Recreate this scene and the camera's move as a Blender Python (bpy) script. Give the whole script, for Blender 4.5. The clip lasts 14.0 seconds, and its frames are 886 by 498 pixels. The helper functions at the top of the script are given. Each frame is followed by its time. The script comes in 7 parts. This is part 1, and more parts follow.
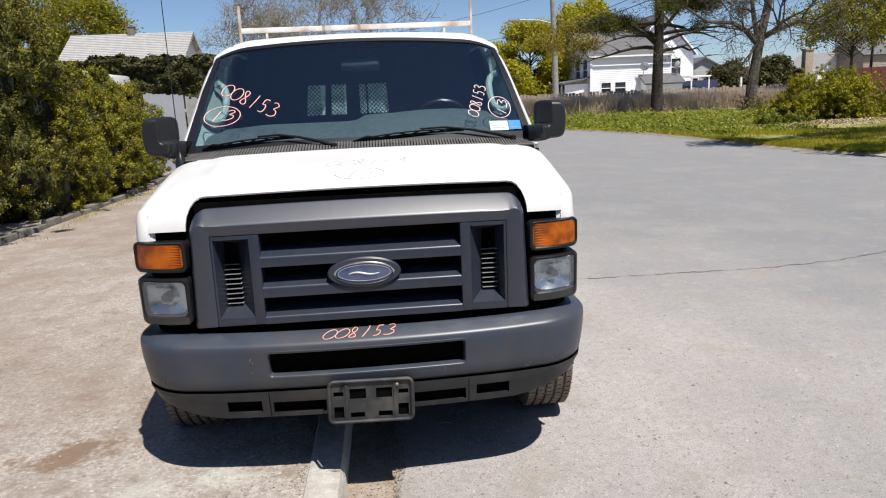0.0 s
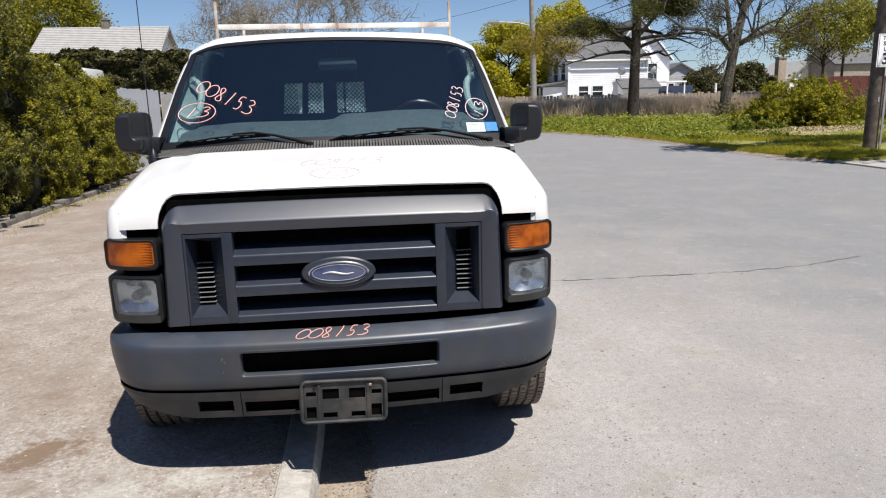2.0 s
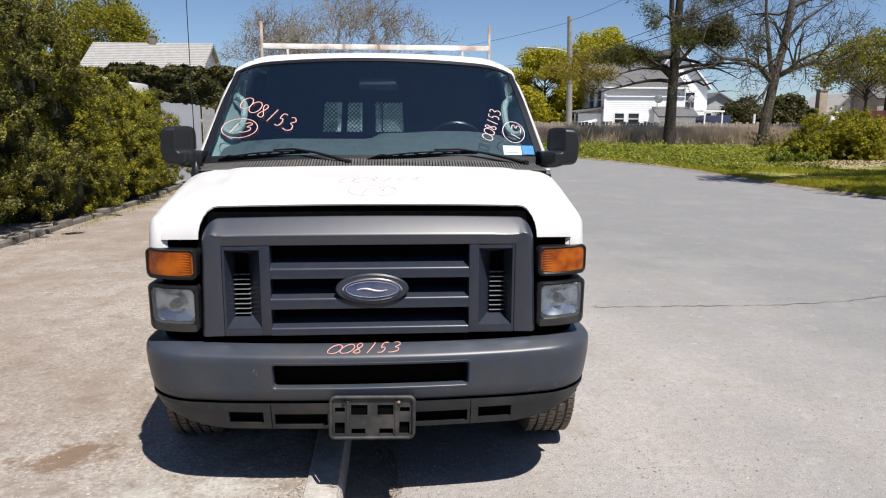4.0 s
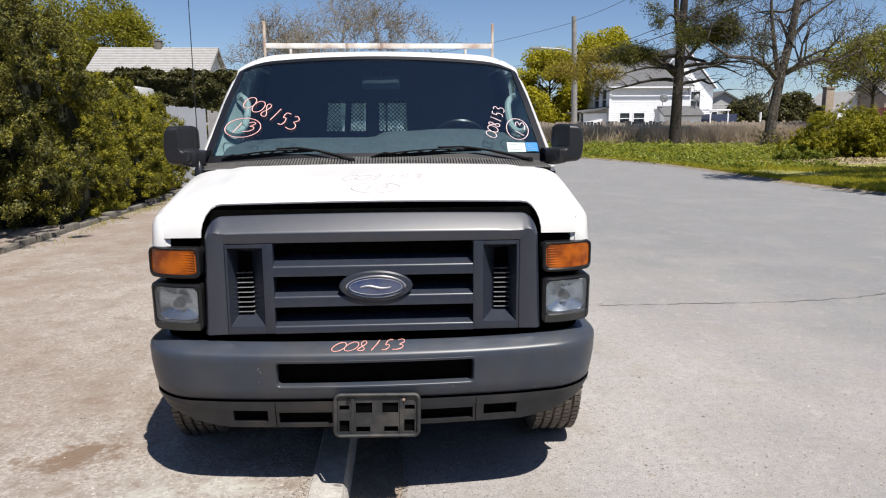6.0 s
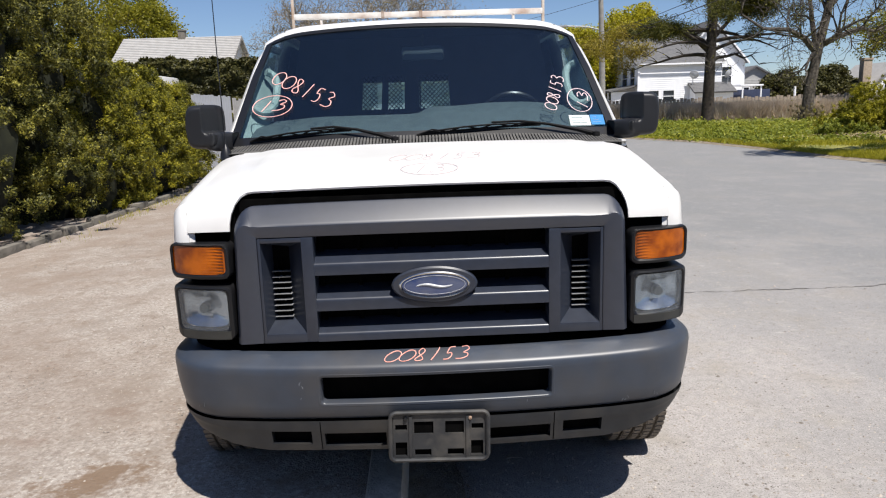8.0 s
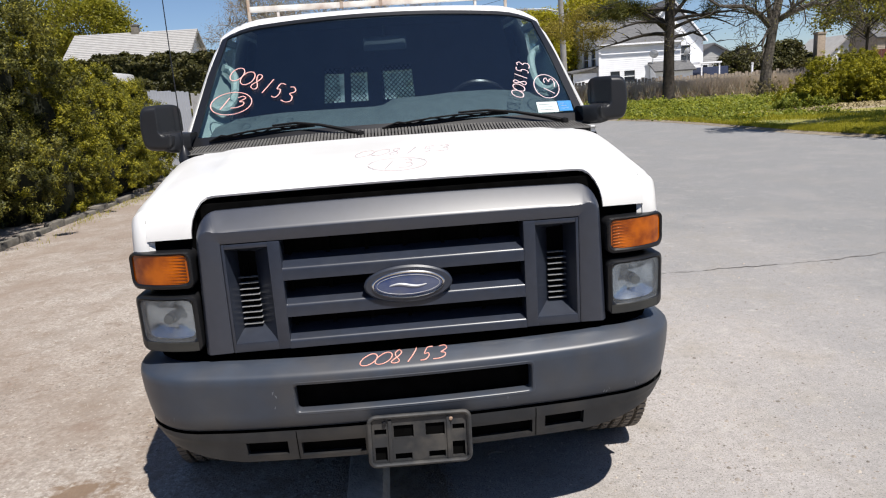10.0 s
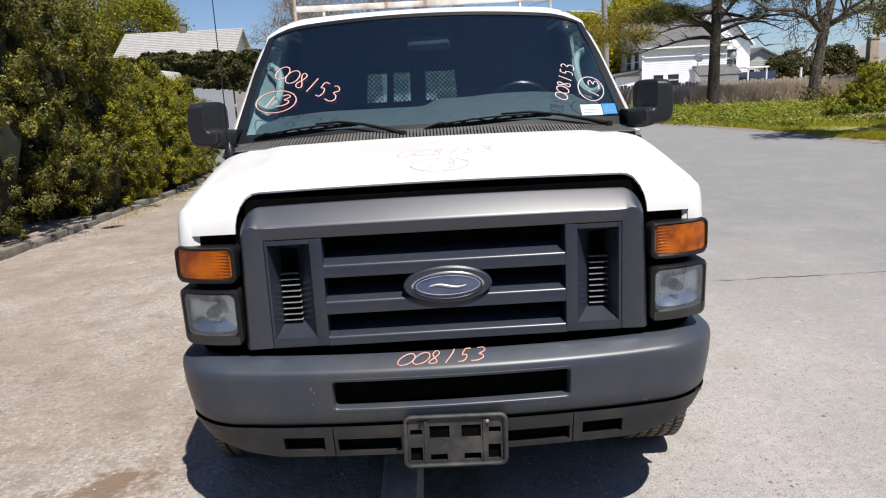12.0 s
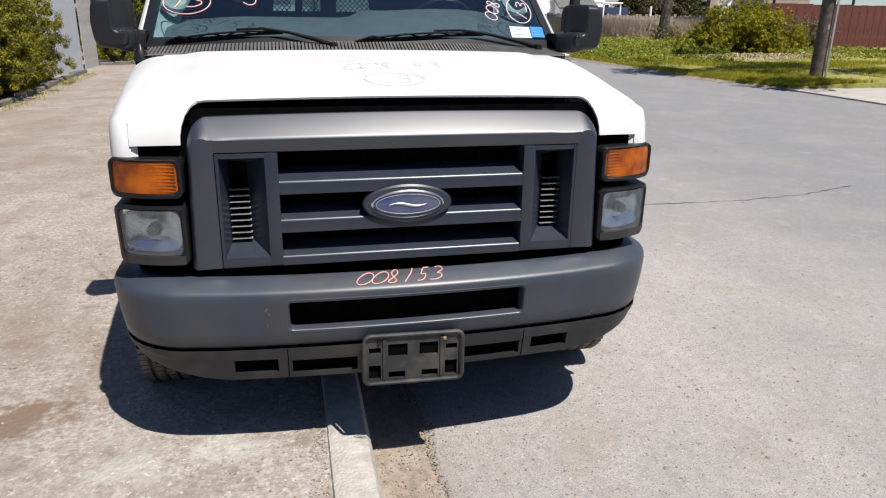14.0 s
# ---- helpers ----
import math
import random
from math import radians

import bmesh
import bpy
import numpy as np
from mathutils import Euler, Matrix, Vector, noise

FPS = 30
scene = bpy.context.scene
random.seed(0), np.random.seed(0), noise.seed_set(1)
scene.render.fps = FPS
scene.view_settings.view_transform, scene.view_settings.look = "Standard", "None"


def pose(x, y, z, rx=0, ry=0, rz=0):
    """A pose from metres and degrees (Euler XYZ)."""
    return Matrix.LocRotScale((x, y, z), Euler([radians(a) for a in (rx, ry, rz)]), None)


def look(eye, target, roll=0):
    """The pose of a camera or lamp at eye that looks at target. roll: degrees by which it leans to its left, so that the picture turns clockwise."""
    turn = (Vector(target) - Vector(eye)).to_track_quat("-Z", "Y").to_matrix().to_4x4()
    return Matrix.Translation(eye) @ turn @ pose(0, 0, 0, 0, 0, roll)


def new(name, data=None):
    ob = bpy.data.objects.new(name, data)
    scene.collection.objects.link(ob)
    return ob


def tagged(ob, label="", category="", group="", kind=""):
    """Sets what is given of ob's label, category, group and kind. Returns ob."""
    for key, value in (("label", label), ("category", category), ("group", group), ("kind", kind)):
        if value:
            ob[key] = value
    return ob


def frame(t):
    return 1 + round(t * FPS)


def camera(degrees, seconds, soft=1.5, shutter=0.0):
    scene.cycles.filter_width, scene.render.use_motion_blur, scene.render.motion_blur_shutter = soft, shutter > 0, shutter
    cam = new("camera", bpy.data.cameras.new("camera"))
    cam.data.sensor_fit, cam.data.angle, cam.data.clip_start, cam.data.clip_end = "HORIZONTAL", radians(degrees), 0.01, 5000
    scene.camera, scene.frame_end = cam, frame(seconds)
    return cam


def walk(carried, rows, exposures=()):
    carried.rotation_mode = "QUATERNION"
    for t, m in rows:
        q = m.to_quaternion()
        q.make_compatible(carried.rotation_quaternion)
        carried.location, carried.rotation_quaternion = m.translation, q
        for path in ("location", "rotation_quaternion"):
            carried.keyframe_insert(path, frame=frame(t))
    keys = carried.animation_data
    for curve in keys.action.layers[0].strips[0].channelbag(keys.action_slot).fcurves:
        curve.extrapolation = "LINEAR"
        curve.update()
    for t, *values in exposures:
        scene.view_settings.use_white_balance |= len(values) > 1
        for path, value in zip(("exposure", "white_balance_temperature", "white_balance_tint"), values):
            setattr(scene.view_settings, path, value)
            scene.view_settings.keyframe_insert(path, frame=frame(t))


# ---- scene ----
cam = camera(64.5, 14.0, 1.15)
PATH = [
    (0, (0.118, -2.784, 1.602), (0.266, -0.833, 1.188), -2.5),
    (0.5, (0.129, -2.799, 1.602), (0.3, -0.853, 1.173), -2.0),
    (1, (0.127, -2.789, 1.6), (0.299, -0.845, 1.162), -2.2),
    (1.5, (0.121, -2.782, 1.601), (0.292, -0.835, 1.177), -2.7),
    (2, (0.125, -2.788, 1.604), (0.339, -0.843, 1.189), -1.4),
    (2.5, (0.115, -2.801, 1.607), (0.286, -0.843, 1.236), -0.3),
    (3, (0.11, -2.805, 1.605), (0.245, -0.84, 1.259), 0.8),
    (5.5, (0.104, -2.792, 1.588), (0.229, -0.83, 1.22), -0.7),
    (6, (0.117, -2.789, 1.578), (0.231, -0.823, 1.229), -0.3),
    (6.5, (0.078, -2.727, 1.572), (0.343, -0.786, 1.169), 0.7),
    (7, (0.035, -2.638, 1.539), (0.266, -0.713, 1.051), 0.6),
    (7.5, (0.047, -2.464, 1.531), (0.193, -0.52, 1.082), -0.4),
    (8, (-0.008, -2.351, 1.526), (0.031, -0.39, 1.135), -1.8),
    (10.5, (-0.018, -2.266, 1.557), (0.115, -0.319, 1.122), -4.0),
    (11, (-0.025, -2.254, 1.566), (0.074, -0.295, 1.173), -3.6),
    (11.5, (-0.028, -2.263, 1.557), (0.07, -0.308, 1.144), -3.7),
    (12, (-0.028, -2.268, 1.544), (-0.007, -0.312, 1.123), -3.0),
    (12.5, (-0.017, -2.254, 1.539), (0.113, -0.314, 1.072), -0.8),
    (13, (-0.049, -2.241, 1.533), (0.03, -0.304, 1.043), 0.4),
    (13.5, (-0.195, -2.246, 1.547), (0.043, -0.326, 1.043), 0.3),
    (14, (-0.362, -2.216, 1.525), (0.048, -0.363, 0.892), 0.8),
]
walk(cam, [(t, look(eye, target, roll)) for t, eye, target, roll in PATH], [(0.0, 0.49), (14.0, 0.49)])

# ---- world, sun ----
SUN = Vector((0.258, -0.455, 1.0)).normalized()
world = bpy.data.worlds.new("sky")
scene.world = world
world.use_nodes = True
wn = world.node_tree
sky = wn.nodes.new("ShaderNodeTexSky")
sky.sky_type = "NISHITA"
sky.sun_disc = False
sky.sun_elevation = math.asin(SUN.z)
sky.sun_rotation = math.atan2(SUN.x, SUN.y)
sky.air_density, sky.dust_density, sky.ozone_density = 0.8, 0.25, 3.0
wn.nodes["Background"].inputs["Strength"].default_value = 0.069
tint = wn.nodes.new("ShaderNodeMix")
tint.data_type, tint.blend_type = "RGBA", "MULTIPLY"
tint.inputs[0].default_value = 1.0
tint.inputs[7].default_value = (0.97, 1.0, 1.09, 1)
wn.links.new(sky.outputs[0], tint.inputs[6])
wn.links.new(tint.outputs[2], wn.nodes["Background"].inputs["Color"])
sun = new("sun", bpy.data.lights.new("sun", "SUN"))
sun.data.energy, sun.data.angle, sun.data.color = 5.0, radians(0.55), (1.0, 0.946, 0.882)
sun.matrix_world = look(SUN * 40, (0, 0, 0))


# ---- materials ----
def mat(name, c1, c2=None, rough=0.6, scale=6.0, detail=5.0, metal=0.0, bump=0.0, bscale=None, spec=0.5,
        c3=None, scale3=1.2, amount3=0.5, coat=0.0, coords="Object", lo=0.35, hi=0.65, island=0.0):
    """Principled surface: c1 to c2 by fine noise, c3 in larger patches, relief by a third noise."""
    m = bpy.data.materials.new(name)
    m.use_nodes = True
    nt = m.node_tree
    b = nt.nodes["Principled BSDF"]
    b.inputs["Roughness"].default_value = rough
    b.inputs["Metallic"].default_value = metal
    b.inputs["Specular IOR Level"].default_value = spec
    b.inputs["Coat Weight"].default_value = coat
    tc = nt.nodes.new("ShaderNodeTexCoord")
    geo = nt.nodes.new("ShaderNodeNewGeometry")
    vec = geo.outputs["Position"] if coords == "World" else tc.outputs["Object"]

    def noise_of(s, d, a, z):
        n = nt.nodes.new("ShaderNodeTexNoise")
        n.inputs["Scale"].default_value, n.inputs["Detail"].default_value = s, d
        nt.links.new(vec, n.inputs["Vector"])
        r = nt.nodes.new("ShaderNodeMapRange")
        r.inputs[1].default_value, r.inputs[2].default_value = a, z
        nt.links.new(n.outputs["Fac"], r.inputs[0])
        return n, r.outputs[0]

    def mix(f, a, z):
        x = nt.nodes.new("ShaderNodeMix")
        x.data_type = "RGBA"
        for sock, v in ((x.inputs[0], f), (x.inputs[6], a), (x.inputs[7], z)):
            if isinstance(v, (tuple, float, int)):
                sock.default_value = (*v, 1) if isinstance(v, tuple) else v
            else:
                nt.links.new(v, sock)
        return x.outputs[2]

    col = c1
    if c2:
        _, f = noise_of(scale, detail, lo, hi)
        col = mix(f, c1, c2)
    if c3:
        _, f = noise_of(scale3, 6, 0.45, 0.7)
        k = nt.nodes.new("ShaderNodeMath")
        k.operation = "MULTIPLY"
        k.inputs[1].default_value = amount3
        nt.links.new(f, k.inputs[0])
        col = mix(k.outputs[0], col, c3)
    if island:
        hsv = nt.nodes.new("ShaderNodeHueSaturation")
        r = nt.nodes.new("ShaderNodeMapRange")
        r.inputs[3].default_value, r.inputs[4].default_value = 1 - island, 1 + island
        nt.links.new(geo.outputs["Random Per Island"], r.inputs[0])
        nt.links.new(r.outputs[0], hsv.inputs["Value"])
        if isinstance(col, tuple):
            hsv.inputs["Color"].default_value = (*col, 1)
        else:
            nt.links.new(col, hsv.inputs["Color"])
        col = hsv.outputs[0]
    if isinstance(col, tuple):
        b.inputs["Base Color"].default_value = (*col, 1)
    else:
        nt.links.new(col, b.inputs["Base Color"])
    if bump:
        n, f = noise_of(bscale or scale * 4, 4, 0, 1)
        bp = nt.nodes.new("ShaderNodeBump")
        bp.inputs["Strength"].default_value = bump
        bp.inputs["Distance"].default_value = 0.02
        nt.links.new(f, bp.inputs["Height"])
        nt.links.new(bp.outputs[0], b.inputs["Normal"])
    return m


def leaf_mat(name, dark, mid, light, glow=0.35):
    """Leaves: colour by clump, some light passing through."""
    m = bpy.data.materials.new(name)
    m.use_nodes = True
    nt = m.node_tree
    nt.nodes.remove(nt.nodes["Principled BSDF"])
    geo = nt.nodes.new("ShaderNodeNewGeometry")
    ramp = nt.nodes.new("ShaderNodeValToRGB")
    ramp.color_ramp.elements[0].color = (*dark, 1)
    ramp.color_ramp.elements[1].color = (*light, 1)
    e = ramp.color_ramp.elements.new(0.5)
    e.color = (*mid, 1)
    n = nt.nodes.new("ShaderNodeTexNoise")
    n.inputs["Scale"].default_value = 1.3
    nt.links.new(geo.outputs["Position"], n.inputs["Vector"])
    add = nt.nodes.new("ShaderNodeMath")
    add.operation = "MULTIPLY_ADD"
    r = nt.nodes.new("ShaderNodeMapRange")
    r.inputs[1].default_value, r.inputs[2].default_value = 0.3, 0.7
    r.inputs[3].default_value, r.inputs[4].default_value = 0.0, 0.30
    nt.links.new(n.outputs["Fac"], r.inputs[0])
    n2 = nt.nodes.new("ShaderNodeTexNoise")
    n2.inputs["Scale"].default_value = 6.5
    nt.links.new(geo.outputs["Position"], n2.inputs["Vector"])
    r2 = nt.nodes.new("ShaderNodeMapRange")
    r2.inputs[1].default_value, r2.inputs[2].default_value, r2.inputs[4].default_value = 0.35, 0.65, 0.30
    nt.links.new(n2.outputs["Fac"], r2.inputs[0])
    both = nt.nodes.new("ShaderNodeMath")
    nt.links.new(r.outputs[0], both.inputs[0])
    nt.links.new(r2.outputs[0], both.inputs[1])
    add.inputs[1].default_value = 0.45
    nt.links.new(geo.outputs["Random Per Island"], add.inputs[0])
    nt.links.new(both.outputs[0], add.inputs[2])
    nt.links.new(add.outputs[0], ramp.inputs[0])
    d = nt.nodes.new("ShaderNodeBsdfPrincipled")
    d.inputs["Roughness"].default_value = 0.55
    d.inputs["Specular IOR Level"].default_value = 0.3
    t = nt.nodes.new("ShaderNodeBsdfTranslucent")
    nt.links.new(ramp.outputs[0], d.inputs["Base Color"])
    nt.links.new(ramp.outputs[0], t.inputs["Color"])
    x = nt.nodes.new("ShaderNodeMixShader")
    x.inputs[0].default_value = glow
    nt.links.new(d.outputs[0], x.inputs[1])
    nt.links.new(t.outputs[0], x.inputs[2])
    nt.links.new(x.outputs[0], nt.nodes["Material Output"].inputs["Surface"])
    return m


def glass_mat(name, tint, gloss_rough=0.02, sheen=0.03, haze=0.0, film=False):
    """A thin pane: tinted see-through with a mirror-like sheen at grazing angles."""
    m = bpy.data.materials.new(name)
    m.use_nodes = True
    nt = m.node_tree
    nt.nodes.remove(nt.nodes["Principled BSDF"])
    t = nt.nodes.new("ShaderNodeBsdfTransparent")
    t.inputs["Color"].default_value = (*tint, 1)
    g = nt.nodes.new("ShaderNodeBsdfGlossy")
    g.inputs["Roughness"].default_value = gloss_rough
    lw = nt.nodes.new("ShaderNodeLayerWeight")
    pw = nt.nodes.new("ShaderNodeMath")
    pw.operation = "POWER"
    pw.inputs[1].default_value = 4.0
    fr = nt.nodes.new("ShaderNodeMath")
    fr.operation = "MULTIPLY_ADD"
    fr.inputs[1].default_value, fr.inputs[2].default_value = 0.45, sheen
    nt.links.new(lw.outputs["Facing"], pw.inputs[0])
    nt.links.new(pw.outputs[0], fr.inputs[0])
    x = nt.nodes.new("ShaderNodeMixShader")
    nt.links.new(fr.outputs[0], x.inputs[0])
    nt.links.new(t.outputs[0], x.inputs[1])
    nt.links.new(g.outputs[0], x.inputs[2])
    out = x.outputs[0]
    if haze:
        df = nt.nodes.new("ShaderNodeBsdfTranslucent" if film else "ShaderNodeBsdfDiffuse")
        df.inputs["Color"].default_value = (0.60, 0.74, 0.68, 1) if film else (0.55, 0.60, 0.66, 1)
        hz = nt.nodes.new("ShaderNodeMixShader")
        nz = nt.nodes.new("ShaderNodeTexNoise")
        nz.inputs["Scale"].default_value = 5
        mr = nt.nodes.new("ShaderNodeMapRange")
        mr.inputs[1].default_value, mr.inputs[2].default_value = 0.3, 0.7
        mr.inputs[3].default_value, mr.inputs[4].default_value = haze * 0.5, haze * 1.5
        nt.links.new(nz.outputs["Fac"], mr.inputs[0])
        nt.links.new(mr.outputs[0], hz.inputs[0])
        nt.links.new(out, hz.inputs[1])
        nt.links.new(df.outputs[0], hz.inputs[2])
        out = hz.outputs[0]
    nt.links.new(out, nt.nodes["Material Output"].inputs["Surface"])
    return m


M = {}
M["paint"] = mat("white_paint", (0.72, 0.72, 0.715), (0.665, 0.665, 0.652), 0.34, 3.0, 8, coat=0.15, c3=(0.50, 0.485, 0.445), scale3=2.2, amount3=0.30)
M["plastic"] = mat("grey_plastic", (0.0225, 0.0285, 0.044), (0.0180, 0.0228, 0.036), 0.34, 30, 6, c3=(0.034, 0.035, 0.038), scale3=5, amount3=0.35, spec=0.62)
M["surround"] = mat("surround_plastic", (0.0180, 0.0230, 0.038), (0.0145, 0.0190, 0.032), 0.42, 30, 6, c3=(0.034, 0.035, 0.038), scale3=5, amount3=0.35, spec=1.0)
M["bracket"] = mat("bracket_plastic", (0.024, 0.0255, 0.028), (0.017, 0.0185, 0.021), 0.5, 20, 8, c3=(0.11, 0.10, 0.085), scale3=12, amount3=0.5)
M["bumper"] = mat("bumper_plastic", (0.037, 0.047, 0.066), (0.031, 0.039, 0.055), 0.40, 12, 8, c3=(0.066, 0.061, 0.055), scale3=5, amount3=0.5)
M["valance"] = mat("valance_plastic", (0.0130, 0.0150, 0.0185), (0.0090, 0.0105, 0.0130), 0.50, 15, 8, c3=(0.045, 0.0405, 0.0351), scale3=7, amount3=0.5)
M["black"] = mat("black_plastic", (0.0075, 0.0080, 0.0100), (0.0088, 0.0092, 0.0112), 0.36, 6)
M["mirror_shell"] = mat("mirror_shell", (0.0115, 0.0123, 0.0142), (0.0150, 0.0158, 0.0182), 0.44, 9, spec=0.42)
M["wiper"] = mat("matt_black", (0.006, 0.006, 0.0065), (0.010, 0.010, 0.011), 0.75, 20, spec=0.15)
# near-black stands in for deep shade in openings; also black liners and joints
M["void"] = mat("shade_and_liner_black", (0.003, 0.003, 0.003), (0.005, 0.005, 0.005), 0.95, 20, spec=0.0)
M["rubber"] = mat("tyre_rubber", (0.135, 0.118, 0.098), (0.195, 0.170, 0.138), 0.9, 9, 8, bump=0.2, bscale=60)
M["cowl"] = mat("weathered_cowl", (0.06885, 0.06723, 0.0648), (0.1134, 0.1094, 0.1013), 0.75, 20, 6)
M["tar"] = mat("crack_dirt", (0.0405, 0.03807, 0.03483), (0.1296, 0.1215, 0.1094), 0.95, 12)
M["chrome"] = mat("chrome", (0.75, 0.75, 0.75), (0.6, 0.6, 0.6), 0.18, 20, metal=1.0)
M["blue"] = mat("badge_blue", (0.030, 0.055, 0.17), (0.085, 0.110, 0.19), 0.22, 14, metal=0.3, coat=0.6, c3=(0.20, 0.205, 0.22), scale3=9, amount3=0.4)
M["mark"] = mat("worn_silver", (0.42, 0.43, 0.45), (0.30, 0.31, 0.33), 0.45, 30)
M["steel"] = mat("wheel_steel", (0.25, 0.25, 0.25), (0.15, 0.14, 0.13), 0.5, 10, metal=0.6)
M["rack"] = mat("rack_paint", (0.78, 0.77, 0.73), (0.66, 0.62, 0.55), 0.5, 9, 8, c3=(0.28, 0.12, 0.05), scale3=6, amount3=0.8)
M["rack_post"] = mat("rusty_rack_paint", (0.55, 0.48, 0.40), (0.30, 0.19, 0.12), 0.6, 12, 8)
M["mirror_back"] = mat("mirror_back", (0.050, 0.066, 0.074), (0.036, 0.048, 0.056), 0.6, 9)
M["rust"] = mat("rusty_steel", (0.22, 0.12, 0.07), (0.42, 0.36, 0.30), 0.8, 14, 8)
M["handle"] = mat("grab_handle", (0.378, 0.468, 0.441), (0.324, 0.405, 0.378), 0.5, 10)
M["trim"] = mat("pillar_trim", (0.32, 0.40, 0.385), (0.27, 0.34, 0.325), 0.6, 10)
M["dash"] = mat("dash_vinyl", (0.088, 0.114, 0.117), (0.071, 0.091, 0.094), 0.6, 25)
M["liner"] = mat("cabin_dark", (0.020, 0.022, 0.026), (0.030, 0.032, 0.036), 0.8, 12)
M["partition"] = mat("partition_steel", (0.030, 0.033, 0.045), (0.022, 0.024, 0.034), 0.6, 8)
M["chalk_pink"] = mat("paint_marker_pink", (0.85, 0.50, 0.45), (0.80, 0.40, 0.36), 0.8, 60)
M["chalk_pale"] = mat("paint_marker_pale", (0.80, 0.66, 0.66), (0.75, 0.55, 0.56), 0.8, 60)
M["chalk_red"] = mat("paint_marker_faded", (0.56, 0.45, 0.445), (0.66, 0.59, 0.585), 0.8, 90)
M["chalk_orange"] = mat("paint_marker_orange", (0.85, 0.42, 0.34), (0.70, 0.30, 0.24), 0.8, 60)
M["sticker_w"] = mat("sticker_white", (0.50, 0.57, 0.57), (0.44, 0.51, 0.52), 0.5, 50)
M["sticker_b"] = mat("sticker_blue", (0.014, 0.165, 0.43), (0.02, 0.20, 0.46), 0.5, 50)
# far paler than the grille plastic: the louvers' sunlit edges are painted in
M["louver"] = mat("painted_lit_louver", (0.24, 0.245, 0.255), (0.18, 0.185, 0.19), 0.5, 20)
M["wind"] = glass_mat("windscreen_glass", (0.74, 0.83, 0.86), sheen=0.115)
M["pane"] = glass_mat("window_glass", (0.86, 0.95, 0.93), haze=0.22)
# pale translucent film mixed into the glass to brighten the rear windows
M["rear_pane"] = glass_mat("pale_film_rear_glass", (0.86, 0.95, 0.93), haze=0.52, film=True)
M["lamp_glass"] = glass_mat("lamp_glass", (0.84, 0.87, 0.89), 0.05, haze=0.055)
M["amber"] = mat("amber_lens", (0.42, 0.098, 0.002), (0.17, 0.030, 0.001), 0.14, 14, spec=0.3, coat=0.25)
M["bezel"] = mat("lamp_bezel", (0.007, 0.0075, 0.009), (0.010, 0.010, 0.011), 0.36, 30, spec=0.3)
M["bezel_low"] = mat("lamp_panel", (0.020, 0.021, 0.020), (0.030, 0.030, 0.027), 0.5, 20)
M["reflector"] = mat("lamp_reflector", (0.70, 0.72, 0.75), (0.42, 0.45, 0.49), 0.26, 22, metal=1.0)
M["concrete"] = mat("kerb_concrete", (0.475, 0.448, 0.410), (0.360, 0.336, 0.302), 0.9, 26, 8, bump=0.5, bscale=90, c3=(0.3078, 0.2673, 0.2106), scale3=5, amount3=0.55, coords="World")
M["slab"] = mat("gutter_concrete", (0.324, 0.2633, 0.2025), (0.2106, 0.1701, 0.1337), 0.9, 30, 8, bump=0.4, bscale=120, c3=(0.3726, 0.3321, 0.2754), scale3=9, amount3=0.7, coords="World")
M["walkway"] = mat("pavement_concrete", (0.405, 0.3807, 0.3402), (0.3402, 0.3159, 0.2754), 0.9, 3, 8, coords="World")
M["bark"] = mat("bark", (0.01782, 0.01377, 0.01134), (0.04455, 0.03564, 0.02916), 0.95, 6, 8, bump=0.6, bscale=20)
M["bark_street"] = mat("ridged_bark", (0.034, 0.028, 0.023), (0.115, 0.098, 0.082), 0.95, 9, 8, bump=0.8, bscale=14)
M["pole"] = mat("weathered_pole", (0.06075, 0.04617, 0.03564), (0.1215, 0.09558, 0.07614), 0.9, 7, 8, bump=0.4, bscale=50)
M["pole_grey"] = mat("pale_pole", (0.2916, 0.2835, 0.2673), (0.2268, 0.2187, 0.2066), 0.8, 4)
M["siding"] = mat("white_siding", (0.80, 0.812, 0.835), (0.755, 0.768, 0.79), 0.5, 2)
M["siding_grey"] = mat("grey_siding", (0.405, 0.405, 0.3969), (0.3564, 0.3564, 0.3483), 0.6, 2)
M["shingle"] = mat("grey_shingle", (0.09315, 0.09315, 0.0972), (0.1337, 0.1337, 0.1337), 0.9, 4, 8)
M["shingle_pale"] = mat("pale_shingle", (0.3807, 0.3726, 0.3605), (0.324, 0.3159, 0.3038), 0.9, 3, 8)
M["dark_glass"] = mat("dark_window", (0.03, 0.035, 0.045), (0.05, 0.055, 0.065), 0.1, 3)
M["brick"] = mat("chimney_brick", (0.36, 0.29, 0.22), (0.26, 0.21, 0.16), 0.9, 8)
M["fence_white"] = mat("pale_fence", (0.4536, 0.4698, 0.5022), (0.3888, 0.405, 0.4293), 0.6, 4)
M["fence_wood"] = mat("grey_fence_wood", (0.350, 0.295, 0.238), (0.255, 0.212, 0.168), 0.9, 4, 8)
M["fence_red"] = mat("red_fence_wood", (0.120, 0.029, 0.021), (0.076, 0.021, 0.016), 0.85, 3, 8)
M["sign"] = mat("sign_white", (0.80, 0.80, 0.80), (0.74, 0.74, 0.74), 0.4, 6)
M["ink"] = mat("sign_black", (0.01, 0.01, 0.01), (0.015, 0.015, 0.015), 0.5, 6)
M["galv"] = mat("galvanised", (0.38, 0.38, 0.38), (0.28, 0.28, 0.28), 0.5, 9, metal=0.5)
M["wire"] = mat("cable", (0.02, 0.02, 0.02), (0.03, 0.03, 0.03), 0.6, 5)
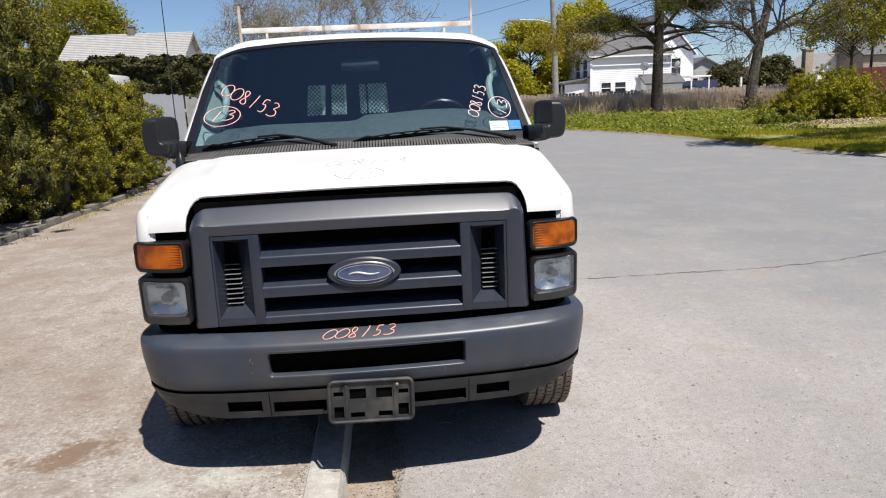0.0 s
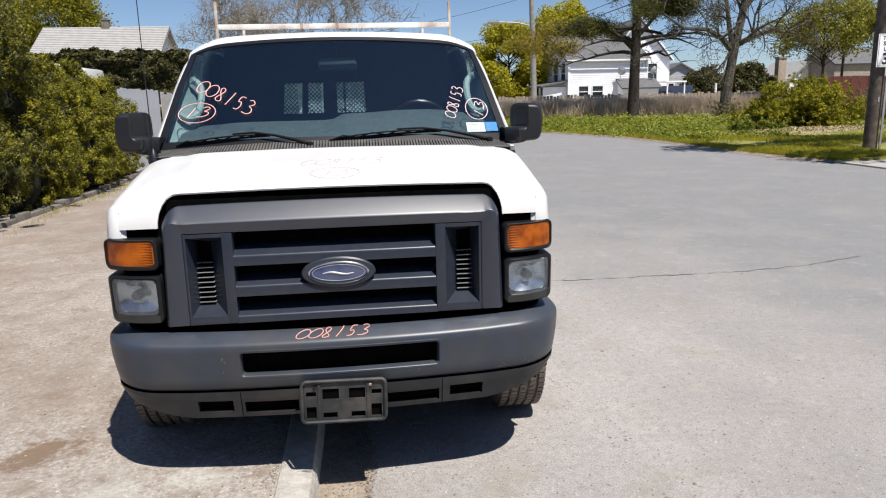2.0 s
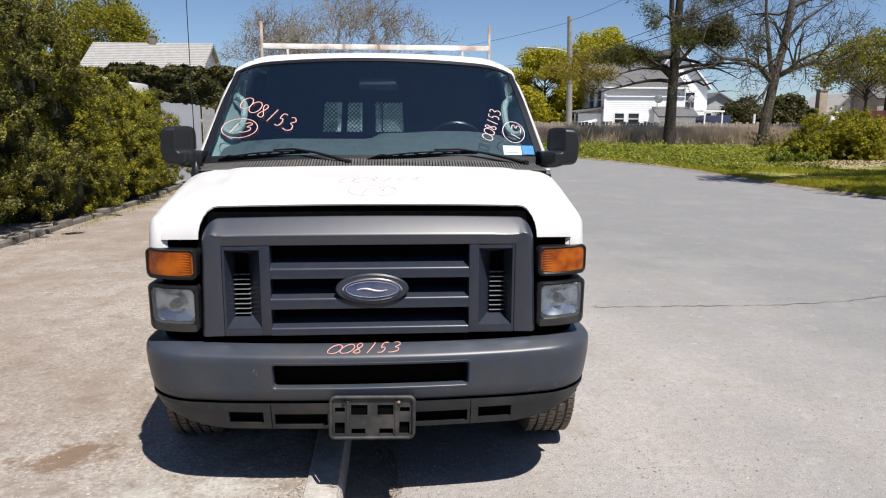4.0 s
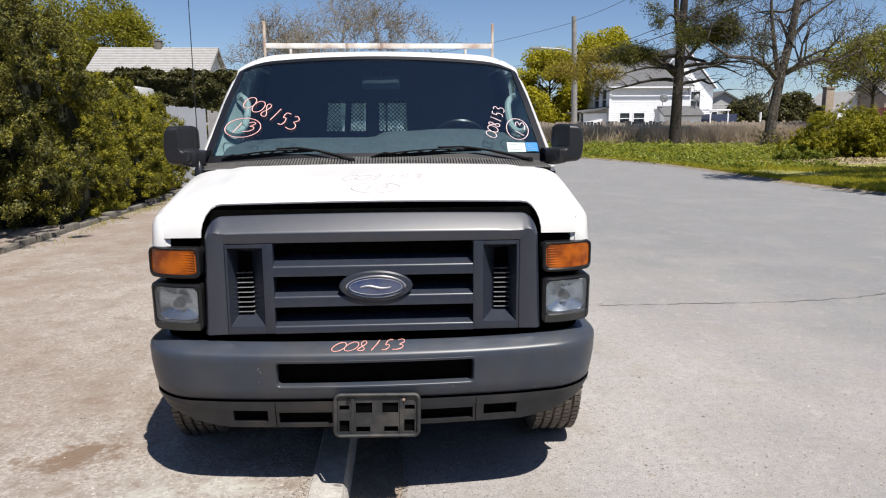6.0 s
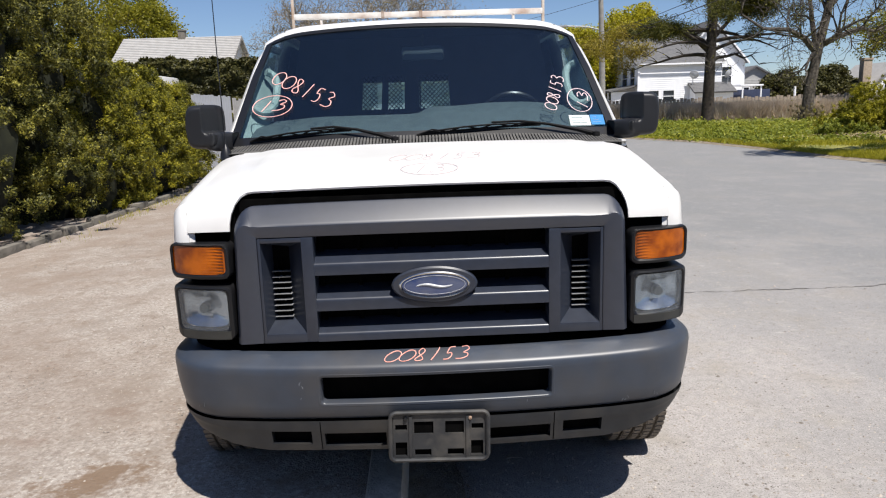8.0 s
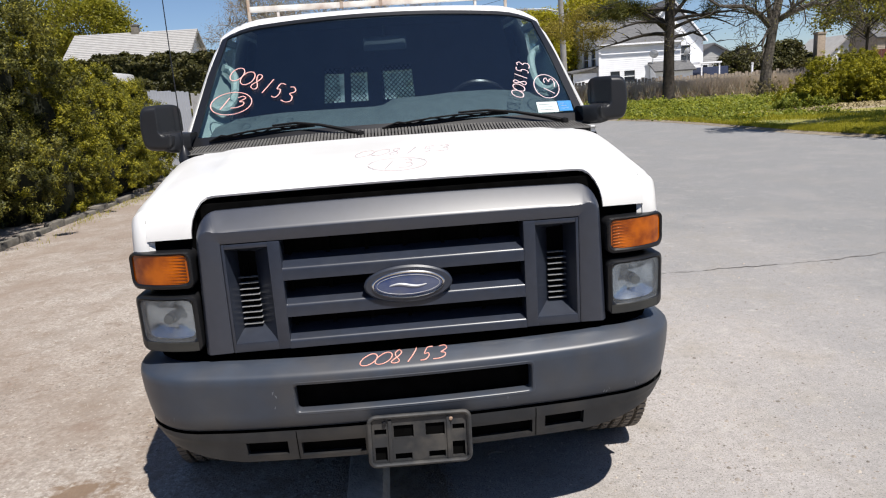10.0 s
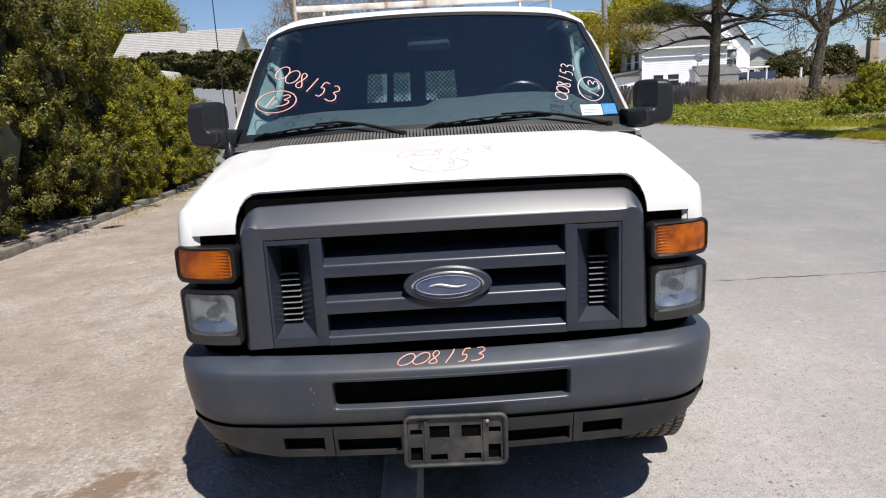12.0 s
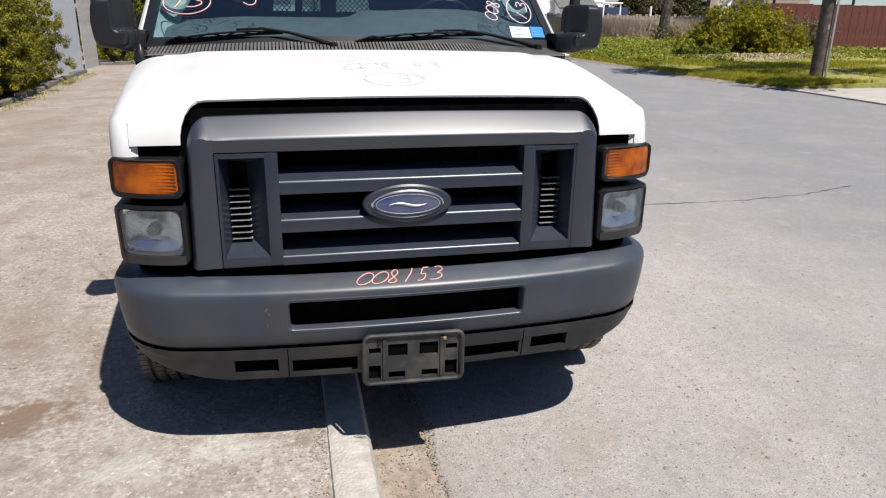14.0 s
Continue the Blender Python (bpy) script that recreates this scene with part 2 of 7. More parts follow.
M["stone"] = mat("pebbles", (0.324, 0.2916, 0.2552), (0.2268, 0.1985, 0.1701), 0.9, 8, island=0.45)
M["edging"] = mat("stone_edging", (0.1053, 0.0972, 0.081), (0.1782, 0.162, 0.1377), 0.95, 5, 8, bump=0.5, bscale=25)
M["hedge_leaf"] = leaf_mat("arborvitae_leaf", (0.0105, 0.0145, 0.0030), (0.122, 0.122, 0.0085), (0.52, 0.455, 0.030), 0.24)
M["ever_leaf"] = leaf_mat("evergreen_leaf", (0.0081, 0.01296, 0.00486), (0.06885, 0.07128, 0.01134), (0.3726, 0.3321, 0.04455), 0.18)
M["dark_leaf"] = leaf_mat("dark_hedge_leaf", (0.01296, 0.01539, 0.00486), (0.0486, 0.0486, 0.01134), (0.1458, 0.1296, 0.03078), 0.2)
M["spring_leaf"] = leaf_mat("spring_leaf", (0.1782, 0.1782, 0.00972), (0.3564, 0.324, 0.01296), (0.486, 0.4293, 0.02835), 0.45)
M["bush_leaf"] = leaf_mat("bush_leaf", (0.020, 0.027, 0.003), (0.225, 0.215, 0.010), (0.54, 0.470, 0.020), 0.34)
M["pine_leaf"] = leaf_mat("pine_needles", (0.0243, 0.03402, 0.00972), (0.07695, 0.08505, 0.01782), (0.243, 0.2106, 0.0324), 0.30)
M["bud_leaf"] = leaf_mat("budding_leaf", (0.1377, 0.1134, 0.0648), (0.2106, 0.1782, 0.0972), (0.2916, 0.2511, 0.1377), 0.3)
M["leaf_pale"] = leaf_mat("fresh_tree_leaf", (0.081, 0.0891, 0.0081), (0.2025, 0.1985, 0.01458), (0.3888, 0.3402, 0.0324), 0.45)
M["olive_leaf"] = leaf_mat("olive_leaf", (0.0567, 0.06318, 0.00972), (0.185, 0.182, 0.024), (0.40, 0.365, 0.045), 0.45)
M["litter"] = leaf_mat("leaf_litter", (0.19, 0.15, 0.07), (0.33, 0.27, 0.14), (0.46, 0.39, 0.24), 0.1)
M["gold_leaf"] = leaf_mat("golden_needles", (0.0972, 0.08505, 0.0162), (0.243, 0.1944, 0.02835), (0.4212, 0.324, 0.0486), 0.35)
M["bark_pale"] = mat("pale_bark", (0.162, 0.1417, 0.1174), (0.243, 0.2147, 0.1782), 0.95, 5, 8)
M["grass"] = leaf_mat("grass_blade", (0.135, 0.150, 0.012), (0.350, 0.325, 0.023), (0.58, 0.50, 0.075), 0.45)
M["dry"] = leaf_mat("dry_grass", (0.486, 0.3888, 0.2835), (0.5832, 0.486, 0.3726), (0.6642, 0.5751, 0.4536), 0.5)
M["weed"] = leaf_mat("weed_leaf", (0.040, 0.062, 0.008), (0.165, 0.195, 0.018), (0.40, 0.39, 0.045), 0.35)
# near-black that paints the shade deep inside the conifers
M["core"] = mat("inner_shade_core", (0.010, 0.013, 0.005), (0.020, 0.022, 0.008), 0.95, 6)


# ---- building helpers ----
def mesh_of(name, bm, material, smooth=False):
    bmesh.ops.recalc_face_normals(bm, faces=bm.faces)
    me = bpy.data.meshes.new(name)
    bm.to_mesh(me)
    bm.free()
    me.materials.append(material)
    if smooth:
        me.polygons.foreach_set("use_smooth", [True] * len(me.polygons))
        me.set_sharp_from_angle(angle=radians(35))
    return me


def part(name, bm, material, parent, label="", smooth=True):
    ob = new(name, mesh_of(name, bm, material, smooth))
    ob.parent = parent
    if label:
        tagged(ob, label)
    return ob


def single(name, bm, material, label, category, kind="", group="", smooth=True):
    return tagged(new(name, mesh_of(name, bm, material, smooth)), label, category, group, kind)


def thing(name, label, category, group="", kind="", at=(0, 0, 0)):
    ob = new(name)
    ob.empty_display_size = 0.2
    ob.location = at
    return tagged(ob, label, category, group, kind)


def B():
    return bmesh.new()


def box(bm, x0, x1, y0, y1, z0, z1, bevel=0.0, m=None):
    r = bmesh.ops.create_cube(bm, size=1)
    vs = r["verts"]
    for v in vs:
        v.co = Vector((x0 + (v.co.x + 0.5) * (x1 - x0), y0 + (v.co.y + 0.5) * (y1 - y0), z0 + (v.co.z + 0.5) * (z1 - z0)))
    if bevel:
        es = list({e for v in vs for e in v.link_edges})
        r = bmesh.ops.bevel(bm, geom=es, offset=bevel, segments=2, affect="EDGES", profile=0.6)
        vs = r["verts"]
    if m:
        bmesh.ops.transform(bm, matrix=m, verts=list({v for v in vs}))
    return bm


def surf(bm, rows, closed=False, skip=None):
    """Quads over rows of points."""
    vs = [[bm.verts.new(p) for p in r] for r in rows]
    for j in range(len(vs) - 1):
        n = len(vs[j])
        for i in range(n if closed else n - 1):
            if skip and skip(j, i):
                continue
            k = (i + 1) % n
            try:
                bm.faces.new((vs[j][i], vs[j][k], vs[j + 1][k], vs[j + 1][i]))
            except ValueError:
                pass
    return vs


def solid(bm, t):
    bmesh.ops.recalc_face_normals(bm, faces=bm.faces)
    bmesh.ops.solidify(bm, geom=list(bm.faces), thickness=t)
    return bm


def tube(bm, pts, radii, sides=8, cap=True):
    """A round bar through the points."""
    pts = [Vector(p) for p in pts]
    if not isinstance(radii, (list, tuple)):
        radii = [radii] * len(pts)
    rows = []
    for i, p in enumerate(pts):
        d = (pts[min(i + 1, len(pts) - 1)] - pts[max(i - 1, 0)]).normalized()
        a = d.cross(Vector((0.31, 0.17, 0.93))).normalized()
        if a.length < 0.1:
            a = Vector((1, 0, 0))
        b = d.cross(a)
        rows.append([p + (a * math.cos(2 * math.pi * k / sides) + b * math.sin(2 * math.pi * k / sides)) * radii[i] for k in range(sides)])
    vs = surf(bm, rows, closed=True)
    if cap:
        for r in (vs[0], vs[-1]):
            try:
                bm.faces.new(r)
            except ValueError:
                pass
    return bm


def lathe(bm, prof, centre, axis="x", n=48):
    """Turns (along, radius) round an axis through the centre."""
    c = Vector(centre)
    rows = []
    for a, r in prof:
        row = []
        for k in range(n):
            t = 2 * math.pi * k / n
            u, v = r * math.cos(t), r * math.sin(t)
            row.append(c + (Vector((a, u, v)) if axis == "x" else Vector((u, v, a)) if axis == "z" else Vector((u, a, v))))
        rows.append(row)
    surf(bm, rows, closed=True)
    return bm


def lerp(x, table):
    """Straight-line interpolation in pairs."""
    return float(np.interp(x, [a for a, _ in table], [b for _, b in table]))


def smoothstep(a, b, x):
    t = min(1, max(0, (x - a) / (b - a)))
    return t * t * (3 - 2 * t)


def cuts(a, b, n, extra=()):
    return sorted(set([round(a + (b - a) * i / n, 5) for i in range(n + 1)] + [round(e, 5) for e in extra if a < e < b]))


def holed(bm, fn, us, vs, rects, depth):
    """Surface fn(u, v, d) with rectangular holes that have walls going in by depth."""
    for u0, u1, v0, v1 in rects:
        us, vs = sorted(set(us) | {u0, u1}), sorted(set(vs) | {v0, v1})
    inside = lambda j, i: any(u0 < (us[i] + us[i + 1]) / 2 < u1 and v0 < (vs[j] + vs[j + 1]) / 2 < v1 for u0, u1, v0, v1 in rects)
    surf(bm, [[fn(u, v, 0) for u in us] for v in vs], skip=inside)
    for u0, u1, v0, v1 in rects:
        uu = [u for u in us if u0 <= u <= u1]
        vv = [v for v in vs if v0 <= v <= v1]
        ring = [(u, v0) for u in uu] + [(u1, v) for v in vv[1:]] + [(u, v1) for u in uu[::-1][1:]] + [(u0, v) for v in vv[::-1][1:-1]]
        surf(bm, [[fn(u, v, d) for u, v in ring] for d in (0, depth)], closed=True)
    bmesh.ops.remove_doubles(bm, verts=bm.verts, dist=0.0004)
    return bm


def raw(name, verts, faces, material):
    me = bpy.data.meshes.new(name)
    me.from_pydata([tuple(v) for v in verts], [], faces)
    me.materials.append(material)
    return me


def leaf_mesh(name, centres, normals, size, material, rng, aspect=1.6, jitter=0.6, per=1, spread=0.0):
    """Small leaf blades at the given places."""
    c = np.repeat(np.asarray(centres, float), per, axis=0)
    nn = np.repeat(np.asarray(normals, float), per, axis=0)
    n = len(c)
    if spread:
        c = c + rng.normal(0, spread, (n, 3))
    d = nn + rng.normal(0, jitter, (n, 3))
    d /= np.linalg.norm(d, axis=1, keepdims=True) + 1e-9
    a = np.cross(d, rng.normal(0, 1, (n, 3)))
    a /= np.linalg.norm(a, axis=1, keepdims=True) + 1e-9
    b = np.cross(d, a)
    s = (size * rng.uniform(0.6, 1.4, n))[:, None]
    v = np.empty((n, 4, 3))
    v[:, 0], v[:, 2] = c - a * s * aspect * 0.5, c + a * s * aspect * 0.5
    v[:, 1], v[:, 3] = c + b * s * 0.5, c - b * s * 0.5
    me = bpy.data.meshes.new(name)
    me.vertices.add(n * 4)
    me.vertices.foreach_set("co", v.reshape(-1))
    me.loops.add(n * 4)
    me.loops.foreach_set("vertex_index", np.arange(n * 4))
    me.polygons.add(n)
    me.polygons.foreach_set("loop_start", np.arange(n) * 4)
    me.polygons.foreach_set("loop_total", np.full(n, 4))
    me.update(calc_edges=True)
    me.materials.append(material)
    return me


# ---- ground, road, kerb ----
def road_edge(y):
    """x of the road's far edge: it runs beside the lawn, then bends away."""
    return lerp(y, [(-60, 11.2), (9, 11.0), (12, 10.8), (15, 10.3), (20, 10.4), (24, 10.2), (29, 8.8), (34, 5.5), (40, -1), (46, -12), (60, -40)])


def verge(x):
    """Height of the gravel beside the kerb."""
    return lerp(x, [(-900, 0.0), (-5.6, 0.0), (-3.0, 0.05), (-1.6, 0.078), (-0.3, 0.082)])


def make_ground():
    g = bpy.data.materials.new("gravel_ground")
    g.use_nodes = True
    nt = g.node_tree
    b = nt.nodes["Principled BSDF"]
    b.inputs["Roughness"].default_value = 0.95
    geo = nt.nodes.new("ShaderNodeNewGeometry")

    def noise_of(s, d, a, z):
        n = nt.nodes.new("ShaderNodeTexNoise")
        n.inputs["Scale"].default_value, n.inputs["Detail"].default_value, n.inputs["Roughness"].default_value = s, d, 0.65
        nt.links.new(geo.outputs["Position"], n.inputs["Vector"])
        r = nt.nodes.new("ShaderNodeMapRange")
        r.inputs[1].default_value, r.inputs[2].default_value = a, z
        nt.links.new(n.outputs["Fac"], r.inputs[0])
        return r.outputs[0]

    def mix(f, a, z):
        x = nt.nodes.new("ShaderNodeMix")
        x.data_type = "RGBA"
        nt.links.new(f, x.inputs[0])
        for sock, v in ((x.inputs[6], a), (x.inputs[7], z)):
            if isinstance(v, tuple):
                sock.default_value = (*v, 1)
            else:
                nt.links.new(v, sock)
        return x.outputs[2]

    c = mix(noise_of(44, 9, 0.36, 0.66), (0.244, 0.211, 0.184), (0.475, 0.438, 0.395))
    c = mix(noise_of(105, 3, 0.61, 0.70), c, (0.1539, 0.1255, 0.1037))
    c = mix(noise_of(85, 3, 0.63, 0.69), c, (0.5832, 0.5427, 0.486))
    c = mix(noise_of(16, 8, 0.52, 0.95), c, (0.2673, 0.2187, 0.1823))
    c = mix(noise_of(2.6, 10, 0.48, 0.70), c, (0.262, 0.224, 0.190))
    c = mix(noise_of(7.0, 10, 0.53, 0.67), c, (0.235, 0.194, 0.158))
    c = mix(noise_of(24.0, 6, 0.60, 0.68), c, (0.205, 0.152, 0.118))
    c = mix(noise_of(38.0, 4, 0.61, 0.67), c, (0.54, 0.505, 0.455))
    c = mix(noise_of(0.45, 8, 0.47, 0.90), c, (0.205, 0.152, 0.114))
    c = mix(noise_of(9, 5, 0.62, 0.75), c, (0.4536, 0.4212, 0.3726))
    # packed brown dirt towards the hedge
    sx = nt.nodes.new("ShaderNodeSeparateXYZ")
    nt.links.new(geo.outputs["Position"], sx.inputs[0])
    dx = nt.nodes.new("ShaderNodeMapRange")
    dx.inputs[1].default_value, dx.inputs[2].default_value, dx.inputs[4].default_value = -0.9, -3.6, 0.75
    nt.links.new(sx.outputs[0], dx.inputs[0])
    dk = nt.nodes.new("ShaderNodeMath")
    dk.operation = "MULTIPLY"
    nt.links.new(dx.outputs[0], dk.inputs[0])
    nt.links.new(noise_of(1.5, 9, 0.36, 0.60), dk.inputs[1])
    c = mix(dk.outputs[0], c, (0.235, 0.182, 0.143))

    def splash(at, size, col, c):
        ds = nt.nodes.new("ShaderNodeVectorMath")
        ds.operation = "DISTANCE"
        ds.inputs[1].default_value = at
        nt.links.new(geo.outputs["Position"], ds.inputs[0])
        dn = nt.nodes.new("ShaderNodeMath")
        dn.operation = "MULTIPLY_ADD"
        dn.inputs[1].default_value = size
        nt.links.new(noise_of(9, 6, 0.3, 0.7), dn.inputs[0])
        nt.links.new(ds.outputs["Value"], dn.inputs[2])
        dm = nt.nodes.new("ShaderNodeMapRange")
        dm.inputs[1].default_value, dm.inputs[2].default_value, dm.inputs[4].default_value = size * 1.15, size * 0.6, 0.5
        nt.links.new(dn.outputs[0], dm.inputs[0])
        return mix(dm.outputs[0], c, col)

    c = splash((-0.95, -0.06, 0.08), 0.30, (0.486, 0.486, 0.4374), c)
    c = splash((-0.62, -0.02, 0.08), 0.20, (0.486, 0.486, 0.4374), c)
    c = splash((-1.60, 1.02, 0.08), 0.20, (0.1944, 0.1337, 0.0972), c)
    c = splash((-1.9, 0.7, 0.07), 0.16, (0.2106, 0.1458, 0.1094), c)
    # a damp brown stain
    ds = nt.nodes.new("ShaderNodeVectorMath")
    ds.operation = "DISTANCE"
    ds.inputs[1].default_value = (-1.38, 0.33, 0.08)
    nt.links.new(geo.outputs["Position"], ds.inputs[0])
    dn = nt.nodes.new("ShaderNodeMath")
    dn.operation = "MULTIPLY_ADD"
    dn.inputs[1].default_value = 0.34
    nt.links.new(noise_of(5.5, 5, 0.3, 0.7), dn.inputs[0])
    nt.links.new(ds.outputs["Value"], dn.inputs[2])
    dm = nt.nodes.new("ShaderNodeMapRange")
    dm.inputs[1].default_value, dm.inputs[2].default_value, dm.inputs[4].default_value = 0.36, 0.24, 0.9
    nt.links.new(dn.outputs[0], dm.inputs[0])
    c = mix(dm.outputs[0], c, (0.176, 0.118, 0.076))
    nt.links.new(c, b.inputs["Base Color"])
    bp = nt.nodes.new("ShaderNodeBump")
    bp.inputs["Strength"].default_value, bp.inputs["Distance"].default_value = 0.5, 0.022
    nt.links.new(noise_of(48, 8, 0.25, 0.75), bp.inputs["Height"])
    nt.links.new(bp.outputs[0], b.inputs["Normal"])
    bm = B()
    xs = [-900, -200, -60, -20, -10, -7, -5.6] + cuts(-5.0, -0.34, 72) + [-0.272, -0.268, 0.2, 12, 30, 80, 250, 900]
    ys = [-300, -60, -20, -8, -4, -3, -2] + cuts(-1.4, 6.5, 120) + [7, 8, 9, 10, 12, 14, 17, 20, 30, 45, 70, 120, 300, 1500]

    def z(x, y):
        if x > -0.27:
            return -0.08
        s = verge(x)
        if not (-8 < x < -0.3 and -4 < y < 16):
            return s
        k = smoothstep(-0.3, -0.8, x)
        rough = 0.010 * noise.noise((x * 4.5, y * 4.5, 1)) + 0.007 * abs(noise.noise((x * 9, y * 9, 4)))
        return s + k * (0.012 * noise.noise((x * 1.3, y * 1.1, 0)) + rough)

    surf(bm, [[(x, y, z(x, y)) for x in xs] for y in ys])
    return single("ground", bm, g, "pale dusty gravel and dirt ground", "ground", "structure")


make_ground()


def make_road():
    g = bpy.data.materials.new("worn_asphalt")
    g.use_nodes = True
    nt = g.node_tree
    b = nt.nodes["Principled BSDF"]
    b.inputs["Roughness"].default_value = 0.9
    geo = nt.nodes.new("ShaderNodeNewGeometry")
    sep = nt.nodes.new("ShaderNodeSeparateXYZ")
    nt.links.new(geo.outputs["Position"], sep.inputs[0])

    def noise_of(s, d, a, z, stretch=None):
        n = nt.nodes.new("ShaderNodeTexNoise")
        n.inputs["Scale"].default_value, n.inputs["Detail"].default_value, n.inputs["Roughness"].default_value = s, d, 0.62
        src = geo.outputs["Position"]
        if stretch:
            mp = nt.nodes.new("ShaderNodeMapping")
            mp.inputs["Scale"].default_value = stretch
            nt.links.new(src, mp.inputs["Vector"])
            src = mp.outputs[0]
        nt.links.new(src, n.inputs["Vector"])
        r = nt.nodes.new("ShaderNodeMapRange")
        r.inputs[1].default_value, r.inputs[2].default_value = a, z
        nt.links.new(n.outputs["Fac"], r.inputs[0])
        return r.outputs[0]

    def mix(f, a, z):
        x = nt.nodes.new("ShaderNodeMix")
        x.data_type = "RGBA"
        nt.links.new(f, x.inputs[0])
        for sock, v in ((x.inputs[6], a), (x.inputs[7], z)):
            if isinstance(v, tuple):
                sock.default_value = (*v, 1)
            else:
                nt.links.new(v, sock)
        return x.outputs[2]

    grey = mix(noise_of(110, 3, 0.3, 0.7), (0.157, 0.158, 0.160), (0.256, 0.257, 0.259))
    grey = mix(noise_of(0.6, 6, 0.45, 0.7, (1.0, 0.35, 1)), grey, (0.192, 0.195, 0.198))
    sand = mix(noise_of(90, 4, 0.3, 0.7), (0.274, 0.253, 0.240), (0.443, 0.416, 0.396))
    sand = mix(noise_of(2.2, 6, 0.5, 0.72), sand, (0.2997, 0.2714, 0.2349))
    far = nt.nodes.new("ShaderNodeMapRange")
    far.inputs[1].default_value, far.inputs[2].default_value = 4.8, 0.2
    nt.links.new(sep.outputs[0], far.inputs[0])
    fy = nt.nodes.new("ShaderNodeMapRange")
    fy.inputs[1].default_value, fy.inputs[2].default_value = 7.5, 1.0
    nt.links.new(sep.outputs[1], fy.inputs[0])
    k = nt.nodes.new("ShaderNodeMath")
    k.operation = "MULTIPLY"
    nt.links.new(far.outputs[0], k.inputs[0])
    nt.links.new(fy.outputs[0], k.inputs[1])
    k2 = nt.nodes.new("ShaderNodeMath")
    k2.operation = "MULTIPLY_ADD"
    k2.inputs[1].default_value, k2.use_clamp = 1.5, True
    nt.links.new(k.outputs[0], k2.inputs[0])
    nz = nt.nodes.new("ShaderNodeMath")
    nz.operation = "MULTIPLY_ADD"
    nz.inputs[1].default_value, nz.inputs[2].default_value = 0.7, -0.35
    nt.links.new(noise_of(1.1, 7, 0.3, 0.7), nz.inputs[0])
    nt.links.new(nz.outputs[0], k2.inputs[2])
    c = mix(k2.outputs[0], grey, sand)
    c = mix(noise_of(5.0, 6, 0.66, 0.74), c, (0.3807, 0.3686, 0.3443))
    c = mix(noise_of(150, 2, 0.58, 0.67), c, (0.0891, 0.08505, 0.07857))
    c = mix(noise_of(140, 2, 0.66, 0.72), c, (0.4698, 0.4455, 0.405))
    c = mix(noise_of(0.8, 9, 0.46, 0.95, (1.0, 0.45, 1)), c, (0.198, 0.194, 0.186))
    c = mix(noise_of(6.0, 8, 0.56, 1.1), c, (0.4536, 0.4293, 0.3888))
    c = mix(noise_of(22, 8, 0.46, 1.0), c, (0.1782, 0.1701, 0.158))
    c = mix(noise_of(70, 3, 0.62, 0.74), c, (0.486, 0.4617, 0.4212))
    c = mix(noise_of(45, 3, 0.64, 0.71), c, (0.1134, 0.1053, 0.09558))
    nt.links.new(c, b.inputs["Base Color"])
    bp = nt.nodes.new("ShaderNodeBump")
    bp.inputs["Strength"].default_value, bp.inputs["Distance"].default_value = 0.4, 0.01
    nt.links.new(noise_of(140, 6, 0.2, 0.8), bp.inputs["Height"])
    nt.links.new(bp.outputs[0], b.inputs["Normal"])
    bm = B()
    ys = cuts(-60, 60, 60, cuts(-3.5, 6.0, 130))
    rows = []
    for y in ys:
        a, e = lerp(y, [(-60, -0.14), (24, -0.14), (30, -2.5), (36, -9), (46, -24), (60, -60)]), road_edge(y)
        if y < 24:
            a += 0.245 + 0.045 * noise.noise((y * 2.2, 0, 3)) + 0.030 * noise.noise((y * 9, 0, 3)) + 0.012 * noise.noise((y * 23, 0, 3))
        rows.append([(a - 0.05, y, -0.05), (a - 0.03, y, -0.016), (a, y, -0.004)] + [(a + 0.012 + (e - a - 0.012) * i / 8, y, 0.0) for i in range(9)])
    surf(bm, rows)
    return single("road", bm, g, "sun-bleached grey asphalt street, sandy at its edge", "road", "structure")


make_road()


def kerb_run():
    """Concrete kerb in lengths, and the gutter slab beside it."""
    kerb = thing("kerb", "worn pale concrete kerb between gravel and street", "kerb", kind="structure")
    y = -11.2
    lengths = [2.4, 2.4, 2.4, 3.96, 2.4, 2.4, 2.4, 2.4, 2.4, 2.4, 2.4, 2.4]
    for n in lengths:
        bm = B()
        prof = [(-0.292, -0.05), (-0.290, 0.080), (-0.283, 0.094), (-0.265, 0.100), (-0.185, 0.098), (-0.150, 0.089), (-0.134, 0.060), (-0.126, -0.06)]
        rows = []
        for k in range(13):
            yy = y + 0.008 + (n - 0.016) * k / 12
            e = 0.03 if k in (0, 12) else 0.0
            way = 1 if k == 12 else -1 if k == 0 else 0
            rows.append([(x + 0.006 * noise.noise((yy * 3, x * 9, 1)), yy + 0.05 * way * smoothstep(-0.22, -0.28, x), z * (1 - e) + 0.009 * noise.noise((yy * 6, x * 11, 5))) for x, z in prof])
        v = surf(bm, rows)
        for r in (v[0], v[-1]):
            bm.faces.new(r)
        part("kerbstone", bm, M["concrete"], kerb)
        y += n
    bm = B()
    rows = []
    for k in range(126):
        yy = -12 + 28 * k / 125
        h = -0.009 + 0.005 * noise.noise((yy * 3, 0, 8))
        rows.append([(-0.15, yy, h), (-0.05, yy, h - 0.003), (0.06, yy, h), (0.22, yy, h - 0.01)])
    surf(bm, rows)
    single("gutter", bm, M["slab"], "stained brown concrete gutter strip along the kerb", "gutter", "structure")


kerb_run()


